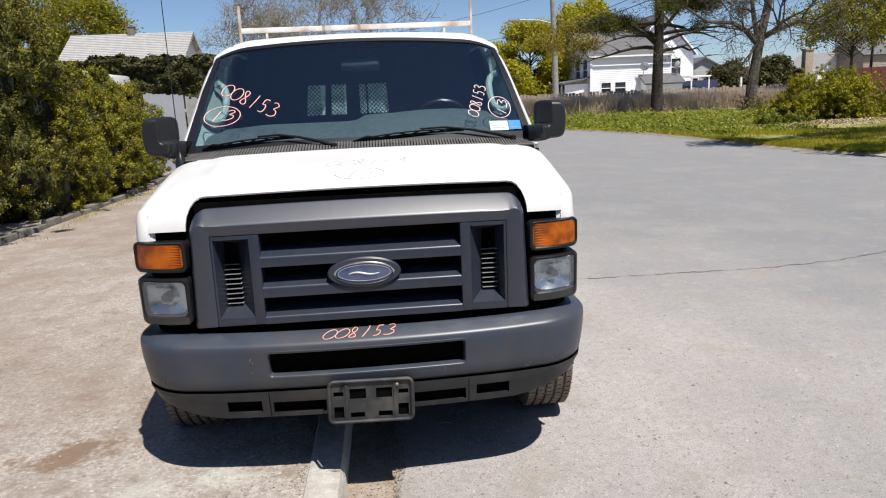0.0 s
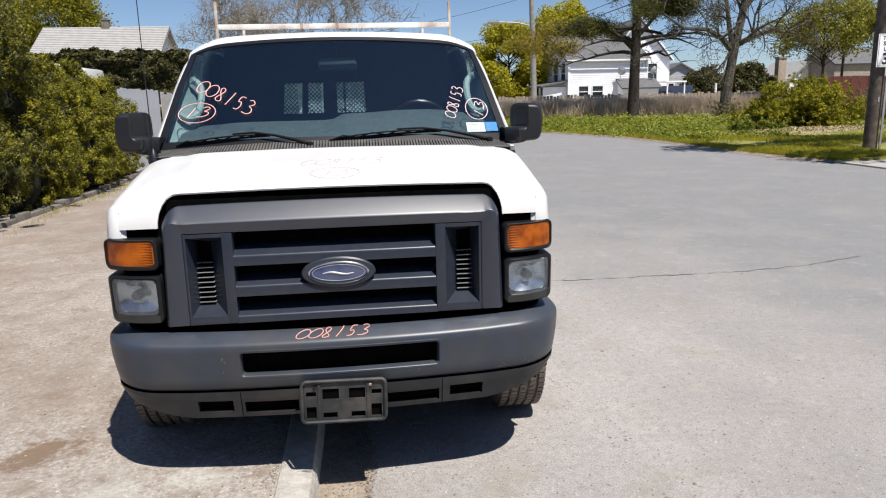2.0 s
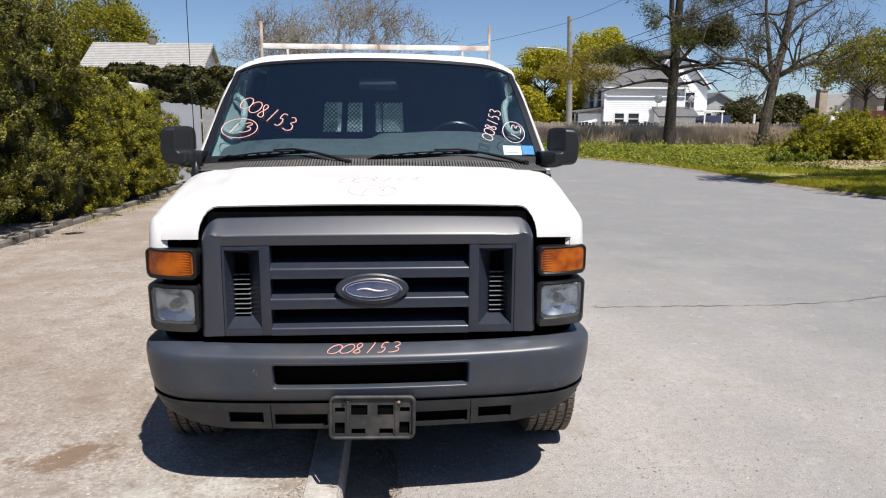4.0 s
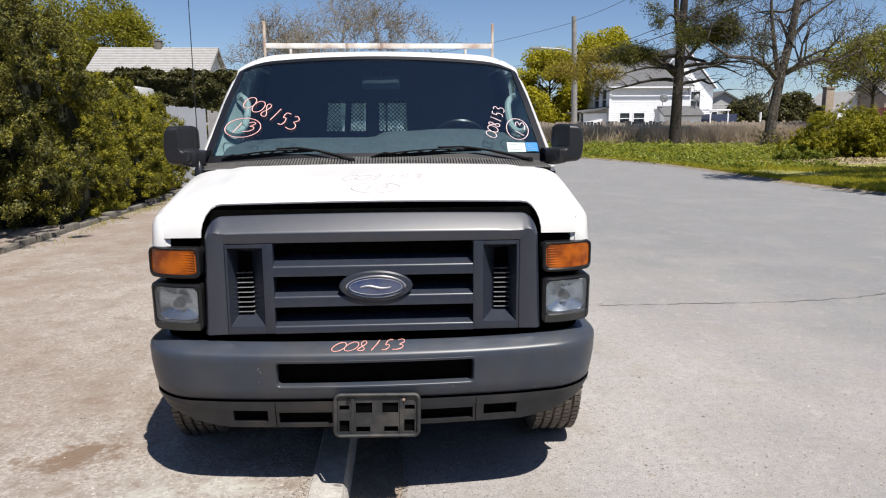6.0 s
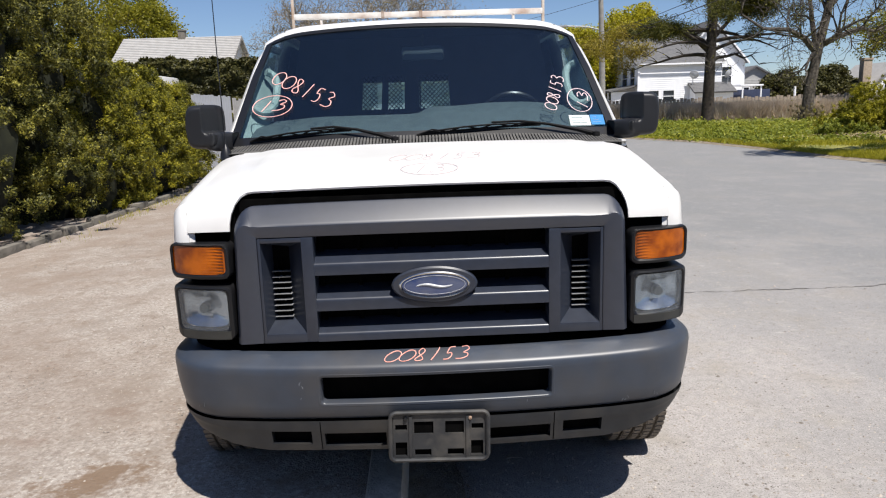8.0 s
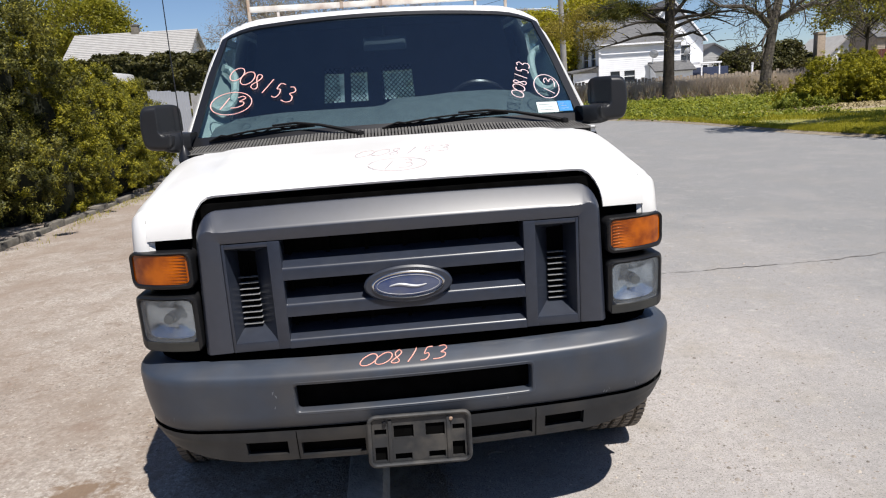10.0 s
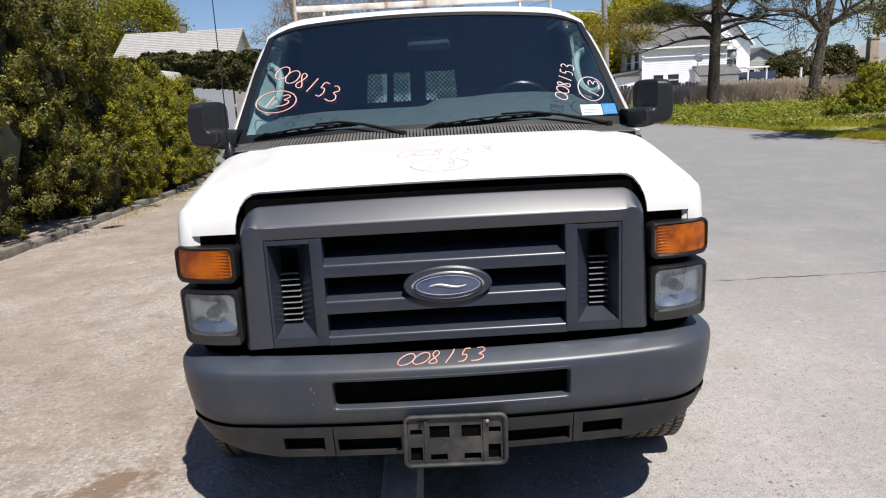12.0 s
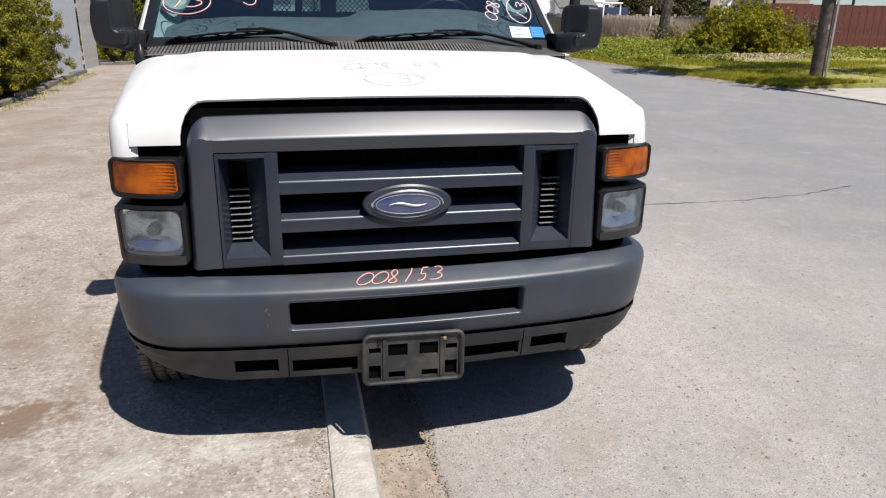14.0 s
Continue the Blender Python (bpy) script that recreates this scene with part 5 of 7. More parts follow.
# cross gable behind it
wall_face(house, 24.2, 30.4, 65.5, 0, 5.4, [(28.3, 29.2, 3.0, 4.6)])
shell(house, 24.2, 30.4, 65.5, 74, 0, 5.4)
gable_roof(house, 24.2, 30.4, 65.5, 74, 5.4, 9.0, "y")
bm = B()
for x0, z0, x1, z1 in ((23.85, 5.0, 27.3, 9.02), (30.75, 5.0, 27.3, 9.02)):
    surf(bm, [[(x0, 65.10, z0 - 0.22), (x1, 65.10, z1 - 0.24)], [(x0, 65.10, z0), (x1, 65.10, z1)]])
part("barge_board", solid(bm, 0.05), M["siding"], house, smooth=False)
# porch against the end wall
porch = part("porch", B(), M["siding"], house, "white porch with a dark low roof")
bm = B()
box(bm, 16.5, 18.65, 60.6, 65.5, 0.0, 0.35)
for y in (60.8, 62.3, 63.8, 65.2):
    box(bm, 16.6, 16.75, y, y + 0.15, 0.3, 2.5)
box(bm, 16.5, 18.65, 60.6, 60.7, 0.35, 2.5)
porch.data = mesh_of("porch", bm, M["siding"], False)
bm = B()
surf(bm, [[(16.2, 60.2, 2.5), (18.7, 60.2, 2.95)], [(16.2, 65.9, 2.5), (18.7, 65.9, 2.95)]])
part("porch_roof", solid(bm, 0.14), M["shingle"], porch, smooth=False)
# lean-to on the street side
lean = part("lean_to", B(), M["siding"], house, "small lean-to with a grey shingle roof")
bm = B()
box(bm, 23.2, 26.5, 58.6, 59.9, 0, 2.25)
for x in (23.2, 26.45):
    bm.faces.new([bm.verts.new(p) for p in ((x, 58.6, 2.25), (x, 59.95, 2.25), (x, 59.95, 2.9))])
lean.data = mesh_of("lean_to", bm, M["siding"], False)
bm = B()
surf(bm, [[(23.0, 58.3, 2.16), (26.7, 58.3, 2.16)], [(23.0, 59.96, 2.98), (26.7, 59.96, 2.98)]])
part("lean_roof", solid(bm, 0.12), M["shingle"], lean, smooth=False)
for x, turn in ((23.3, -0.5), (26.35, 0.55)):
    bm = B()
    lathe(bm, [(0.0, 0.01), (0.03, 0.20), (0.11, 0.37), (0.12, 0.385), (0.09, 0.37)], (0, 0, 0), "y", 22)
    bmesh.ops.rotate(bm, verts=bm.verts, matrix=Matrix.Rotation(turn, 3, "Z") @ Matrix.Rotation(0.45, 3, "X"))
    bmesh.ops.translate(bm, verts=bm.verts, vec=(x, 59.3, 3.72))
    tube(bm, [(x, 59.55, 2.7), (x, 59.5, 3.45), (x, 59.35, 3.66)], 0.035, 6)
    tube(bm, [(x, 59.3, 3.42), (x + 0.4 * turn, 58.9, 3.62)], 0.018, 5)
    part("satellite_dish", bm, M["fence_white"], house)

# open carport beside the house, dark blue boxes under it
port = thing("carport", "open carport with a flat white roof", "carport")
bm = B()
box(bm, 28.9, 31.0, 62.6, 65.0, 2.72, 2.86, 0.02)
part("roof", bm, M["siding"], port)
for x in (29.1, 30.8):
    bm = B()
    box(bm, x, x + 0.1, 62.7, 62.8, 0.3, 2.72)
    part("post", bm, M["siding"], port)
bm = B()
box(bm, 29.2, 33.0, 65.4, 66.6, 0.2, 2.45, 0.05)
single("storage_box", bm, mat("blue_tarp", (0.014, 0.022, 0.055), (0.022, 0.033, 0.075), 0.6, 5), "dark blue covered stack beside the carport", "tarp")
bm = B()
tube(bm, [(33.6, 62, -0.1), (33.6, 62, 2.55)], 0.10, 8)
single("white_post", bm, M["siding"], "short white post beyond the fence", "post")

far_houses = [
    ("small_house", "low white house with grey roof beyond the fence", 33.3, 38.5, 75, 83, 3.7, 5.1, "y", "siding_grey", "shingle"),
    ("small_house", "white house with pale roof among trees", 43.2, 47.4, 66, 72, 2.9, 4.7, "y", "siding", "shingle_pale"),
    ("small_house", "brown house with a grey roof among trees", 45.6, 50.6, 62, 67, 4.3, 5.75, "x", "fence_wood", "shingle"),
]
for nm, lb, x0, x1, y0, y1, ze, zr, al, wm, rm in far_houses:
    h = thing(nm, lb, "house")
    wall_face(h, x0, x1, y0, 0, ze, [(x0 + 1.2, x0 + 2.0, 1.6, 2.8), (x1 - 2.0, x1 - 1.2, 1.6, 2.8)], wm)
    shell(h, x0, x1, y0, y1, 0, ze, wm)
    gable_roof(h, x0, x1, y0, y1, ze, zr, al, rm, wmat=wm)
    if rm == "shingle_pale":
        bm = B()
        box(bm, x0 - 0.85, x0 - 0.03, y0 + 0.2, y0 + 0.9, 0, 4.9, 0.02)
        box(bm, x0 - 0.92, x0 + 0.04, y0 + 0.13, y0 + 0.97, 4.9, 5.1, 0.02)
        part("chimney", bm, M["brick"], h, "tan masonry chimney")

lh = thing("hedge_house", "house with a pale grey shingle roof and small chimney", "house")
wall_face(lh, -20.1, -12.4, 45, 0, 4.95, [(-18, -17, 1.5, 2.8)])
shell(lh, -20.1, -12.4, 45, 53, 0, 4.95)
lr = gable_roof(lh, -19.8, -12.5, 45, 50, 5.12, 6.80, "x", "shingle_pale", over=0.3)
bm = B()
for k in range(15):
    y0, y1 = 44.72 + 2.76 * k / 15, 44.72 + 2.76 * (k + 1) / 15
    z0, z1 = 4.945 + 1.855 * k / 15, 4.945 + 1.855 * (k + 1) / 15
    surf(bm, [[(-20.12, y0, z0 + 0.02), (-12.18, y0, z0 + 0.02)], [(-20.12, y0, z0 + 0.075), (-12.18, y0, z0 + 0.075)], [(-20.12, y1, z1 + 0.02), (-12.18, y1, z1 + 0.02)]])
tagged(part("shingle_course", bm, M["shingle_pale"], lr, smooth=False), kind="stuff")
bm = B()
box(bm, -16.4, -15.95, 47.2, 47.6, 6.0, 7.2, 0.02)
ch = part("chimney", bm, M["edging"], lh)
bm = B()
box(bm, -16.44, -15.91, 47.16, 47.64, 7.2, 7.28, 0.02)
part("cap", bm, M["edging"], ch)


# ---- a camper standing behind the hedge row ----
camper = thing("camper", "white camper with a dark window band behind the hedge", "camper")
bm = B()
box(bm, -11.3, -9.6, 24.4, 26.4, 0.45, 3.05, 0.16)
part("body", bm, M["paint"], camper)
bm = B()
box(bm, -11.0, -9.8, 24.37, 24.41, 2.62, 2.84, 0.01)
part("window", bm, M["dark_glass"], camper)
bm = B()
box(bm, -11.2, -10.7, 24.6, 25.2, 3.03, 3.24, 0.08)
part("roof_vent", bm, M["siding"], camper)
for x in (-11.1, -9.8):
    bm = B()
    lathe(bm, [(-0.1, 0.02), (-0.1, 0.30), (-0.07, 0.325), (0.07, 0.325), (0.1, 0.30), (0.1, 0.02)], (x, 25.4, 0.325), "x", 20)
    part("wheel", bm, M["rubber"], camper)


# ---- a car parked behind the van ----
def parked_car():
    car = thing("parked_car", "white parked car standing behind the van", "car")
    x0, y0 = -0.45, 10.2
    PROF = [(0.0, 0.55), (0.05, 0.78), (0.9, 0.92), (1.25, 0.96), (1.9, 1.42), (2.3, 1.49), (3.1, 1.48), (3.9, 1.05), (4.35, 1.0), (4.45, 0.6)]
    PROF = [(p, q * 1.12) for p, q in PROF]
    bm = B()
    rows = []
    for y in np.linspace(0, 4.45, 40):
        zt = lerp(y, PROF)
        top = max(0, zt - 0.95)
        w = 0.88 - 0.05 * abs(y / 2.2 - 1) ** 3
        rows.append([(x0 + sx * (w - dx), y0 + y, z) for sx, dx, z in ((-1, 0.03, 0.28), (-1, 0, 0.5), (-1, 0.02, min(0.9, zt - 0.03)), (-1, 0.05 + 0.34 * top, zt - 0.02), (-1, 0.14 + 0.34 * top, zt),
                     (1, 0.14 + 0.34 * top, zt), (1, 0.05 + 0.34 * top, zt - 0.02), (1, 0.02, min(0.9, zt - 0.03)), (1, 0, 0.5), (1, 0.03, 0.28))])
    v = surf(bm, rows, closed=True)
    bm.faces.new(v[0])
    bm.faces.new(v[-1])
    part("body", bm, M["paint"], car)
    bm = B()
    surf(bm, [[(x0 - 0.68 + 0.10 * t, y0 + 1.30 + 0.56 * t, 1.128 + 0.446 * t), (x0 + 0.68 - 0.10 * t, y0 + 1.30 + 0.56 * t, 1.128 + 0.446 * t)] for t in (0, 0.28, 0.56)])
    part("windscreen", solid(bm, 0.01), M["dark_glass"], car)
    for sx in (-1, 1):
        for yy in (0.85, 3.55):
            bm = B()
            lathe(bm, [(-0.1, 0.02), (-0.1, 0.30), (-0.07, 0.325), (0.07, 0.325), (0.1, 0.30), (0.1, 0.02)], (x0 + sx * 0.80, y0 + yy, 0.325), "x", 24)
            part("wheel", bm, M["rubber"], car)


parked_car()


# ---- small growth and debris near the van ----
def edge_growth():
    rng = np.random.default_rng(17)
    pts = []
    for y, n in ((7.2, 60), (8.6, 160), (9.1, 120), (10.4, 240), (11.0, 160), (12.6, 200), (14.6, 260), (15.4, 240), (16.6, 200)):
        c = (-5.14 + lerp(y, [(2, 0.48), (11, 0.45), (15, 0.10), (18, 0.0)]) + rng.normal(0, 0.06), y)
        for _ in range(n):
            pts.append((c[0] + rng.normal(0, 0.11), c[1] + rng.normal(0, 0.45), 0.02))
    for y, n in ((-0.62, 40), (-0.55, 30), (-0.9, 24)):
        for _ in range(n):
            pts.append((-0.318 + rng.normal(0, 0.008), y + rng.normal(0, 0.035), 0.088))
    near = [p for p in pts if p[0] > -1]
    blades([p for p in pts if p[0] < -1], rng, 0.05, 0.007, "edge_grass", M["grass"], "thin grass growing at the foot of the edging", "grass")
    blades(near, rng, 0.022, 0.003, "kerb_weed", M["weed"], "tiny weed growing out of the gap beside the kerb", "weed")
    lit = []
    for _ in range(260):
        lit.append((-0.12 + abs(rng.normal(0, 0.09)), rng.uniform(-1.2, 1.2), -0.004))
    for _ in range(160):
        x = rng.uniform(-4.8, -0.4)
        lit.append((x, rng.uniform(-1, 5), verge(x) + 0.008))
    ob = new("dry_debris", leaf_mesh("dry_debris", lit, [(0, 0, 1)] * len(lit), 0.005, M["litter"], rng, 2.2, 0.35))
    tagged(ob, "dry leaf bits and debris lying in the gutter", "debris", kind="stuff")
    bm = B()
    tube(bm, [(0.30, 0.50, 0.006), (0.33, 0.505, 0.010), (0.37, 0.500, 0.006)], [0.003, 0.004, 0.002], 5)
    single("twig", bm, M["bark_pale"], "short pale twig lying on the road", "twig")
    for x, y, s in ((-0.52, -0.72, 0.030), (-0.42, -0.60, 0.016), (-0.60, -0.58, 0.014), (0.42, -0.52, 0.013)):
        bm = B()
        bmesh.ops.create_icosphere(bm, subdivisions=2, radius=1.0)
        for v in bm.verts:
            k = 1 + 0.25 * noise.noise(v.co * 1.6 + Vector((x * 9, y * 9, 0)))
            v.co = Vector((v.co.x * s * k * 1.2, v.co.y * s * k, v.co.z * s * 0.6 * k))
        bmesh.ops.translate(bm, verts=bm.verts, vec=(x, y, (verge(x) if x < -0.2 else 0) + s * 0.3))
        single("stone", bm, M["concrete"], "pale rounded stone lying on the ground", "stone", group="loose stones")


edge_growth()


# ---- the van ----
van = thing("cargo_van", "white cargo van with dark grey grille, parked astride the kerb", "van")
van.rotation_euler.z = radians(0.5)

HOOD = [(0.022, 1.118), (0.026, 1.165), (0.040, 1.215), (0.068, 1.258), (0.12, 1.281), (0.22, 1.299), (0.5, 1.333), (0.8, 1.357), (0.96, 1.366)]


def hood_z(x, y):
    a = abs(x)
    return lerp(y, [(p, q) for p, q in HOOD]) - 0.012 * (x / 0.8) ** 2 - 0.024 * max(0, (a - 0.68) / 0.16) ** 2 * smoothstep(0.03, 0.11, y) * (1 - smoothstep(0.15, 0.94, y)) + 0.010 * (1 - smoothstep(0.60 + 0.10 * y, 0.67 + 0.10 * y, a))


def hood():
    bm = B()
    xs = cuts(-0.839, 0.839, 44, (-0.688, -0.681, -0.67, -0.655, -0.635, 0.635, 0.655, 0.67, 0.681, 0.688))
    cols = []
    for x in xs:
        a = abs(x)
        s = min(1, max(0, (a - 0.632) / 0.056))
        zend = 1.264 - 0.118 * (1 - math.sqrt(max(0, 1 - s * s)))
        y0 = float(np.interp(zend, [q for _, q in HOOD], [p for p, _ in HOOD]))
        col = []
        for j in range(19):
            t = (j / 18) ** 1.8
            y = y0 + (0.96 - y0) * t
            if j < 5 and s > 0.9:
                y = float(np.interp(zend + (1.262 - zend) * j / 5, [q for _, q in HOOD], [p for p, _ in HOOD]))
            elif s > 0.9:
                y = 0.09 + 0.87 * ((j - 5) / 13) ** 1.4
            col.append((x, y + 0.05 * smoothstep(0.55, 0.95, a) * (1 - smoothstep(0.2, 0.9, y)), hood_z(x, y)))
        cols.append(col)
    surf(bm, cols)
    return solid(bm, 0.007)


part("hood", hood(), M["paint"], van, "dusty white sheet-metal hood")

SIDE = [(0.42, 0.935), (0.60, 0.965), (0.85, 0.985), (1.10, 0.980), (1.36, 0.990), (1.60, 0.956), (1.88, 0.908), (1.96, 0.880), (2.0, 0.845)]
WHEELS = (0.72, 4.23)


def arch(y):
    """Height of the body's lower edge at y."""
    z = 0.44
    for w in WHEELS:
        d = abs(y - w)
        if d < 0.47:
            z = max(z, 0.40 + math.sqrt(0.47 ** 2 - d ** 2) * 0.98)
    return z


for s in (-1, 1):
    # fender crown beside the hood
    bm = B()
    rows = []
    for y in (0.0215, 0.023, 0.026, 0.033, 0.045, 0.068, 0.10, 0.15, 0.22, 0.35, 0.5, 0.7, 0.9, 1.10):
        shift = 0.05 * smoothstep(0.55, 0.95, 0.86) * (1 - smoothstep(0.2, 0.9, y))
        zt = hood_z(0.832, y) - 0.003 - 0.02 * smoothstep(0.05, 0.021, y) + 0.018 * smoothstep(0.03, 0.021, y)
        out = lerp(y, [(0.02, 0.896), (0.05, 0.904), (0.12, 0.916), (0.3, 0.940), (0.6, 0.956), (1.1, 0.978)])
        zb = lerp(y, [(0.0, 1.094), (0.16, 1.092), (0.19, 1.0), (1.1, 1.0)])
        row = [(s * 0.836, y + shift, zt)]
        for k in range(1, 9):
            a = k / 8 * math.pi / 2
            drop = min(zt - zb, 0.060 + 0.050 * smoothstep(0.05, 0.3, y) * (1 - 0.75 * smoothstep(0.5, 1.0, y)))
            row.append((s * (0.836 + (out - 0.836) * math.sin(a)), y + shift + 0.03 * math.sin(a) ** 3 * (1 - smoothstep(0.05, 0.3, y)), zt - drop * (1 - math.cos(a))))
        row.append((s * (out + 0.004), y + shift + 0.03 * (1 - smoothstep(0.05, 0.3, y)), min(zb, row[-1][2] - 0.001)))
        rows.append(row)
    surf(bm, rows)
    part("fender", solid(bm, 0.01), M["paint"], van)
    bm = B()
    surf(bm, [[Vector(r[0]) + Vector(o) for o in ((-s * 0.018, 0.007, -0.007), (-s * 0.002, 0.004, -0.004), (s * 0.012, 0.007, -0.007))] for r in rows])
    part("seam_strip", bm, M["paint"], van)
    # side of the body, with wheel arches
    bm = B()
    ys = cuts(0.23, 5.36, 60, [w + d for w in WHEELS for d in (-0.469, -0.45, -0.42, 0.42, 0.45, 0.469)])
    rows = []
    for y in ys:
        zb = arch(y)
        top = 1.02 if y < 0.95 else lerp(y, [(0.95, 1.02), (1.0, 1.36), (6, 1.36)])
        top = max(top, zb + 0.03)
        rows.append([(s * (lerp(zb + (top - zb) * k / 8, SIDE) - 0.06 * smoothstep(0.8, 0.23, y) - 0.035 * smoothstep(1.6, 1.05, y) - 0.05 * smoothstep(5.1, 5.36, y)), y, zb + (top - zb) * k / 8) for k in range(9)])
    surf(bm, rows)
    part("body_side", solid(bm, 0.02), M["paint"], van)
    bm = B()
    rows = []
    for y in cuts(2.32, 5.36, 20):
        rows.append([(s * (lerp(z, SIDE) - 0.05 * smoothstep(5.1, 5.36, y)), y, z) for z in np.linspace(1.36, 1.985, 9)])
    surf(bm, rows)
    part("upper_side", solid(bm, 0.02), M["paint"], van)
    # front pillar
    bm = B()
    rows = []
    for t in np.linspace(0, 0.985, 9):
        p = Vector((s * (1.000 - 0.108 * t), 1.185 + 0.625 * t, 1.350 + 0.560 * t))
        p += Vector((-s * 0.014, 0.0, -0.016)) * smoothstep(0.8, 0.98, t)
        k = 1 - 0.45 * smoothstep(0.85, 0.98, t)
        rows.append([p + Vector((s * dx, dy, dz)) * k for dx, dy, dz in ((-0.028, -0.006, 0.006), (-0.014, -0.016, 0.012), (0.0, 0.004, 0.012), (0.008, 0.06, 0.0), (-0.03, 0.07, -0.02), (-0.04, 0.02, -0.01))])
    surf(bm, rows, closed=True)
    part("front_pillar", bm, M["paint"], van)
    # door window, door pillar
    bm = B()
    surf(bm, [[(s * (lerp(z, SIDE) - 0.012), 1.22 + 0.66 * (z - 1.37) / 0.56, z), (s * (lerp(z, SIDE) - 0.012), 2.24, z)] for z in np.linspace(1.37, 1.93, 5)])
    dw = part("side_window", solid(bm, 0.005), M["pane"], van, "dark tinted door glass")
    dw.visible_shadow = False
    bm = B()
    surf(bm, [[(s * lerp(z, SIDE), 2.23, z), (s * lerp(z, SIDE), 2.33, z)] for z in np.linspace(1.36, 1.985, 6)])
    part("door_pillar", solid(bm, 0.02), M["paint"], van)
    bm = B()
    surf(bm, [[(s * lerp(z, SIDE), y, z) for z in (1.890, 1.912, 1.930)] for y in (1.87, 2.0, 2.24)])
    part("door_header", solid(bm, 0.02), M["paint"], van)
    # door seams and handle
    bm = B()
    box(bm, s * 0.965 - 0.03, s * 0.965 + 0.03, 2.05, 2.20, 1.17, 1.20, 0.01)
    part("door_handle", bm, M["black"], van)
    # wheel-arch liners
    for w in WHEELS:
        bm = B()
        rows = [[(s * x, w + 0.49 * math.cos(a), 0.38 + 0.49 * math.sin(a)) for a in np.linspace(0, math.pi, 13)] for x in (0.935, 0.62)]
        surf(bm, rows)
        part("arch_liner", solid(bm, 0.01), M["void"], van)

# roof
bm = B()
rows = []
for y in (1.70, 1.725, 1.76, 1.82, 1.95, 2.2, 2.6, 3.2, 4.0, 4.8, 5.25, 5.36):
    zc = lerp(y, [(1.70, 1.985), (1.725, 2.003), (1.76, 2.018), (1.82, 2.032), (1.95, 2.048), (2.2, 2.062), (2.6, 2.07), (5.2, 2.06), (5.36, 1.99)])
    row = []
    for x in np.linspace(-1, 1, 29):
        a = abs(x)
        xx = x * 0.885
        row.append((xx, y + 0.12 * (x ** 2) * (1 - smoothstep(1.7, 2.4, y)), zc - 0.030 * x ** 2 - 0.055 * max(0, (a - 0.74) / 0.26) ** 2.2))
    rows.append(row)
surf(bm, rows)
part("roof", solid(bm, 0.02), M["paint"], van)
# floor and rear doors
bm = B()
box(bm, -0.92, 0.92, 0.25, 5.3, 0.40, 0.46)
part("floor_pan", bm, M["void"], van, smooth=False)
for s in (-1, 1):
    bm = B()
    holed(bm, lambda u, v, d: (s * u, 5.36 - d, v), [0.0, 0.85], [0.44, 1.98], [(0.008, 0.72, 1.42, 1.82)], 0.03)
    part("rear_door", bm, M["paint"], van, smooth=False)
    bm = B()
    box(bm, min(s * 0.008, s * 0.72), max(s * 0.008, s * 0.72), 5.335, 5.34, 1.42, 1.82)
    rp = part("rear_window", bm, M["rear_pane"], van, "rear door glass with a brightening pale film")
    rp.visible_shadow = False
bm = B()
box(bm, -0.95, 0.95, 5.37, 5.50, 0.42, 0.60, 0.02)
part("rear_bumper", bm, M["bumper"], van)


# windscreen: u across (-1..1), v up (0..1)
def screen(u, v, d=0.0):
    w = 0.975 - 0.105 * v
    y = 1.055 + 0.635 * v + (0.12 - 0.01 * v) * u * u
    z = 1.375 + 0.617 * v - 0.030 * u * u * v - 0.012 * u * u
    z -= 0.042 * max(0, (abs(u) - 0.74) / 0.26) ** 2.2 * max(0, (v - 0.6) / 0.4)
    return Vector((w * u, y, z)) + Vector((0, 0.70, -0.71)) * d


bm = B()
surf(bm, [[screen(u, v) for u in np.linspace(-1, 1, 33)] for v in np.linspace(0, 1, 17)])
ws = part("windscreen", solid(bm, 0.005), M["wind"], van, "tinted windscreen with hand-painted numbers")
ws.visible_shadow = False
bm = B()
us, vs = cuts(-1, 1, 32), cuts(0, 1, 16)
holed(bm, lambda u, v, d: screen(u, v, -0.004 + d), us, vs, [(-0.958, 0.958, 0.080, 0.968)], 0.012)
part("windscreen_seal", bm, M["black"], van, "black rubber windscreen surround")

# cowl with ribs
def cowl_pt(x, t, up=0.0):
    bow = (x / 0.9) ** 2
    return Vector((x, 0.945 + 0.165 * t + (0.03 + 0.09 * t) * bow, 1.358 + 0.052 * t - (0.016 + 0.014 * t) * bow + up))


bm = B()
surf(bm, [[cowl_pt(x, t, -0.006 if t else -0.02) for x in np.linspace(-0.958, 0.958, 40)] for t in (0, 0.12, 0.5, 1.0)])
cowl = part("cowl", solid(bm, 0.01), M["void"], van, "dark slotted cowl panel below the windscreen")
bm = B()
for i in range(122):
    x = -0.945 + 1.89 * i / 121
    q = []
    for t in (0.10, 0.95):
        for up in (-0.008, 0.007):
            q += [bm.verts.new(cowl_pt(x + d, t, up)) for d in (-0.0048, 0.0048)]
    for f in ((2, 3, 7, 6), (0, 2, 6, 4), (1, 5, 7, 3), (0, 1, 3, 2)):
        bm.faces.new([q[k] for k in f])
for t0, t1 in ((0.0, 0.13), (0.88, 1.0)):
    surf(bm, [[cowl_pt(x, t, 0.008) for x in np.linspace(-0.958, 0.958, 40)] for t in (t0, t1)])
tagged(part("cowl_rib", bm, M["cowl"], cowl, "faded grey plastic ribs", smooth=False), kind="stuff")
bm = B()
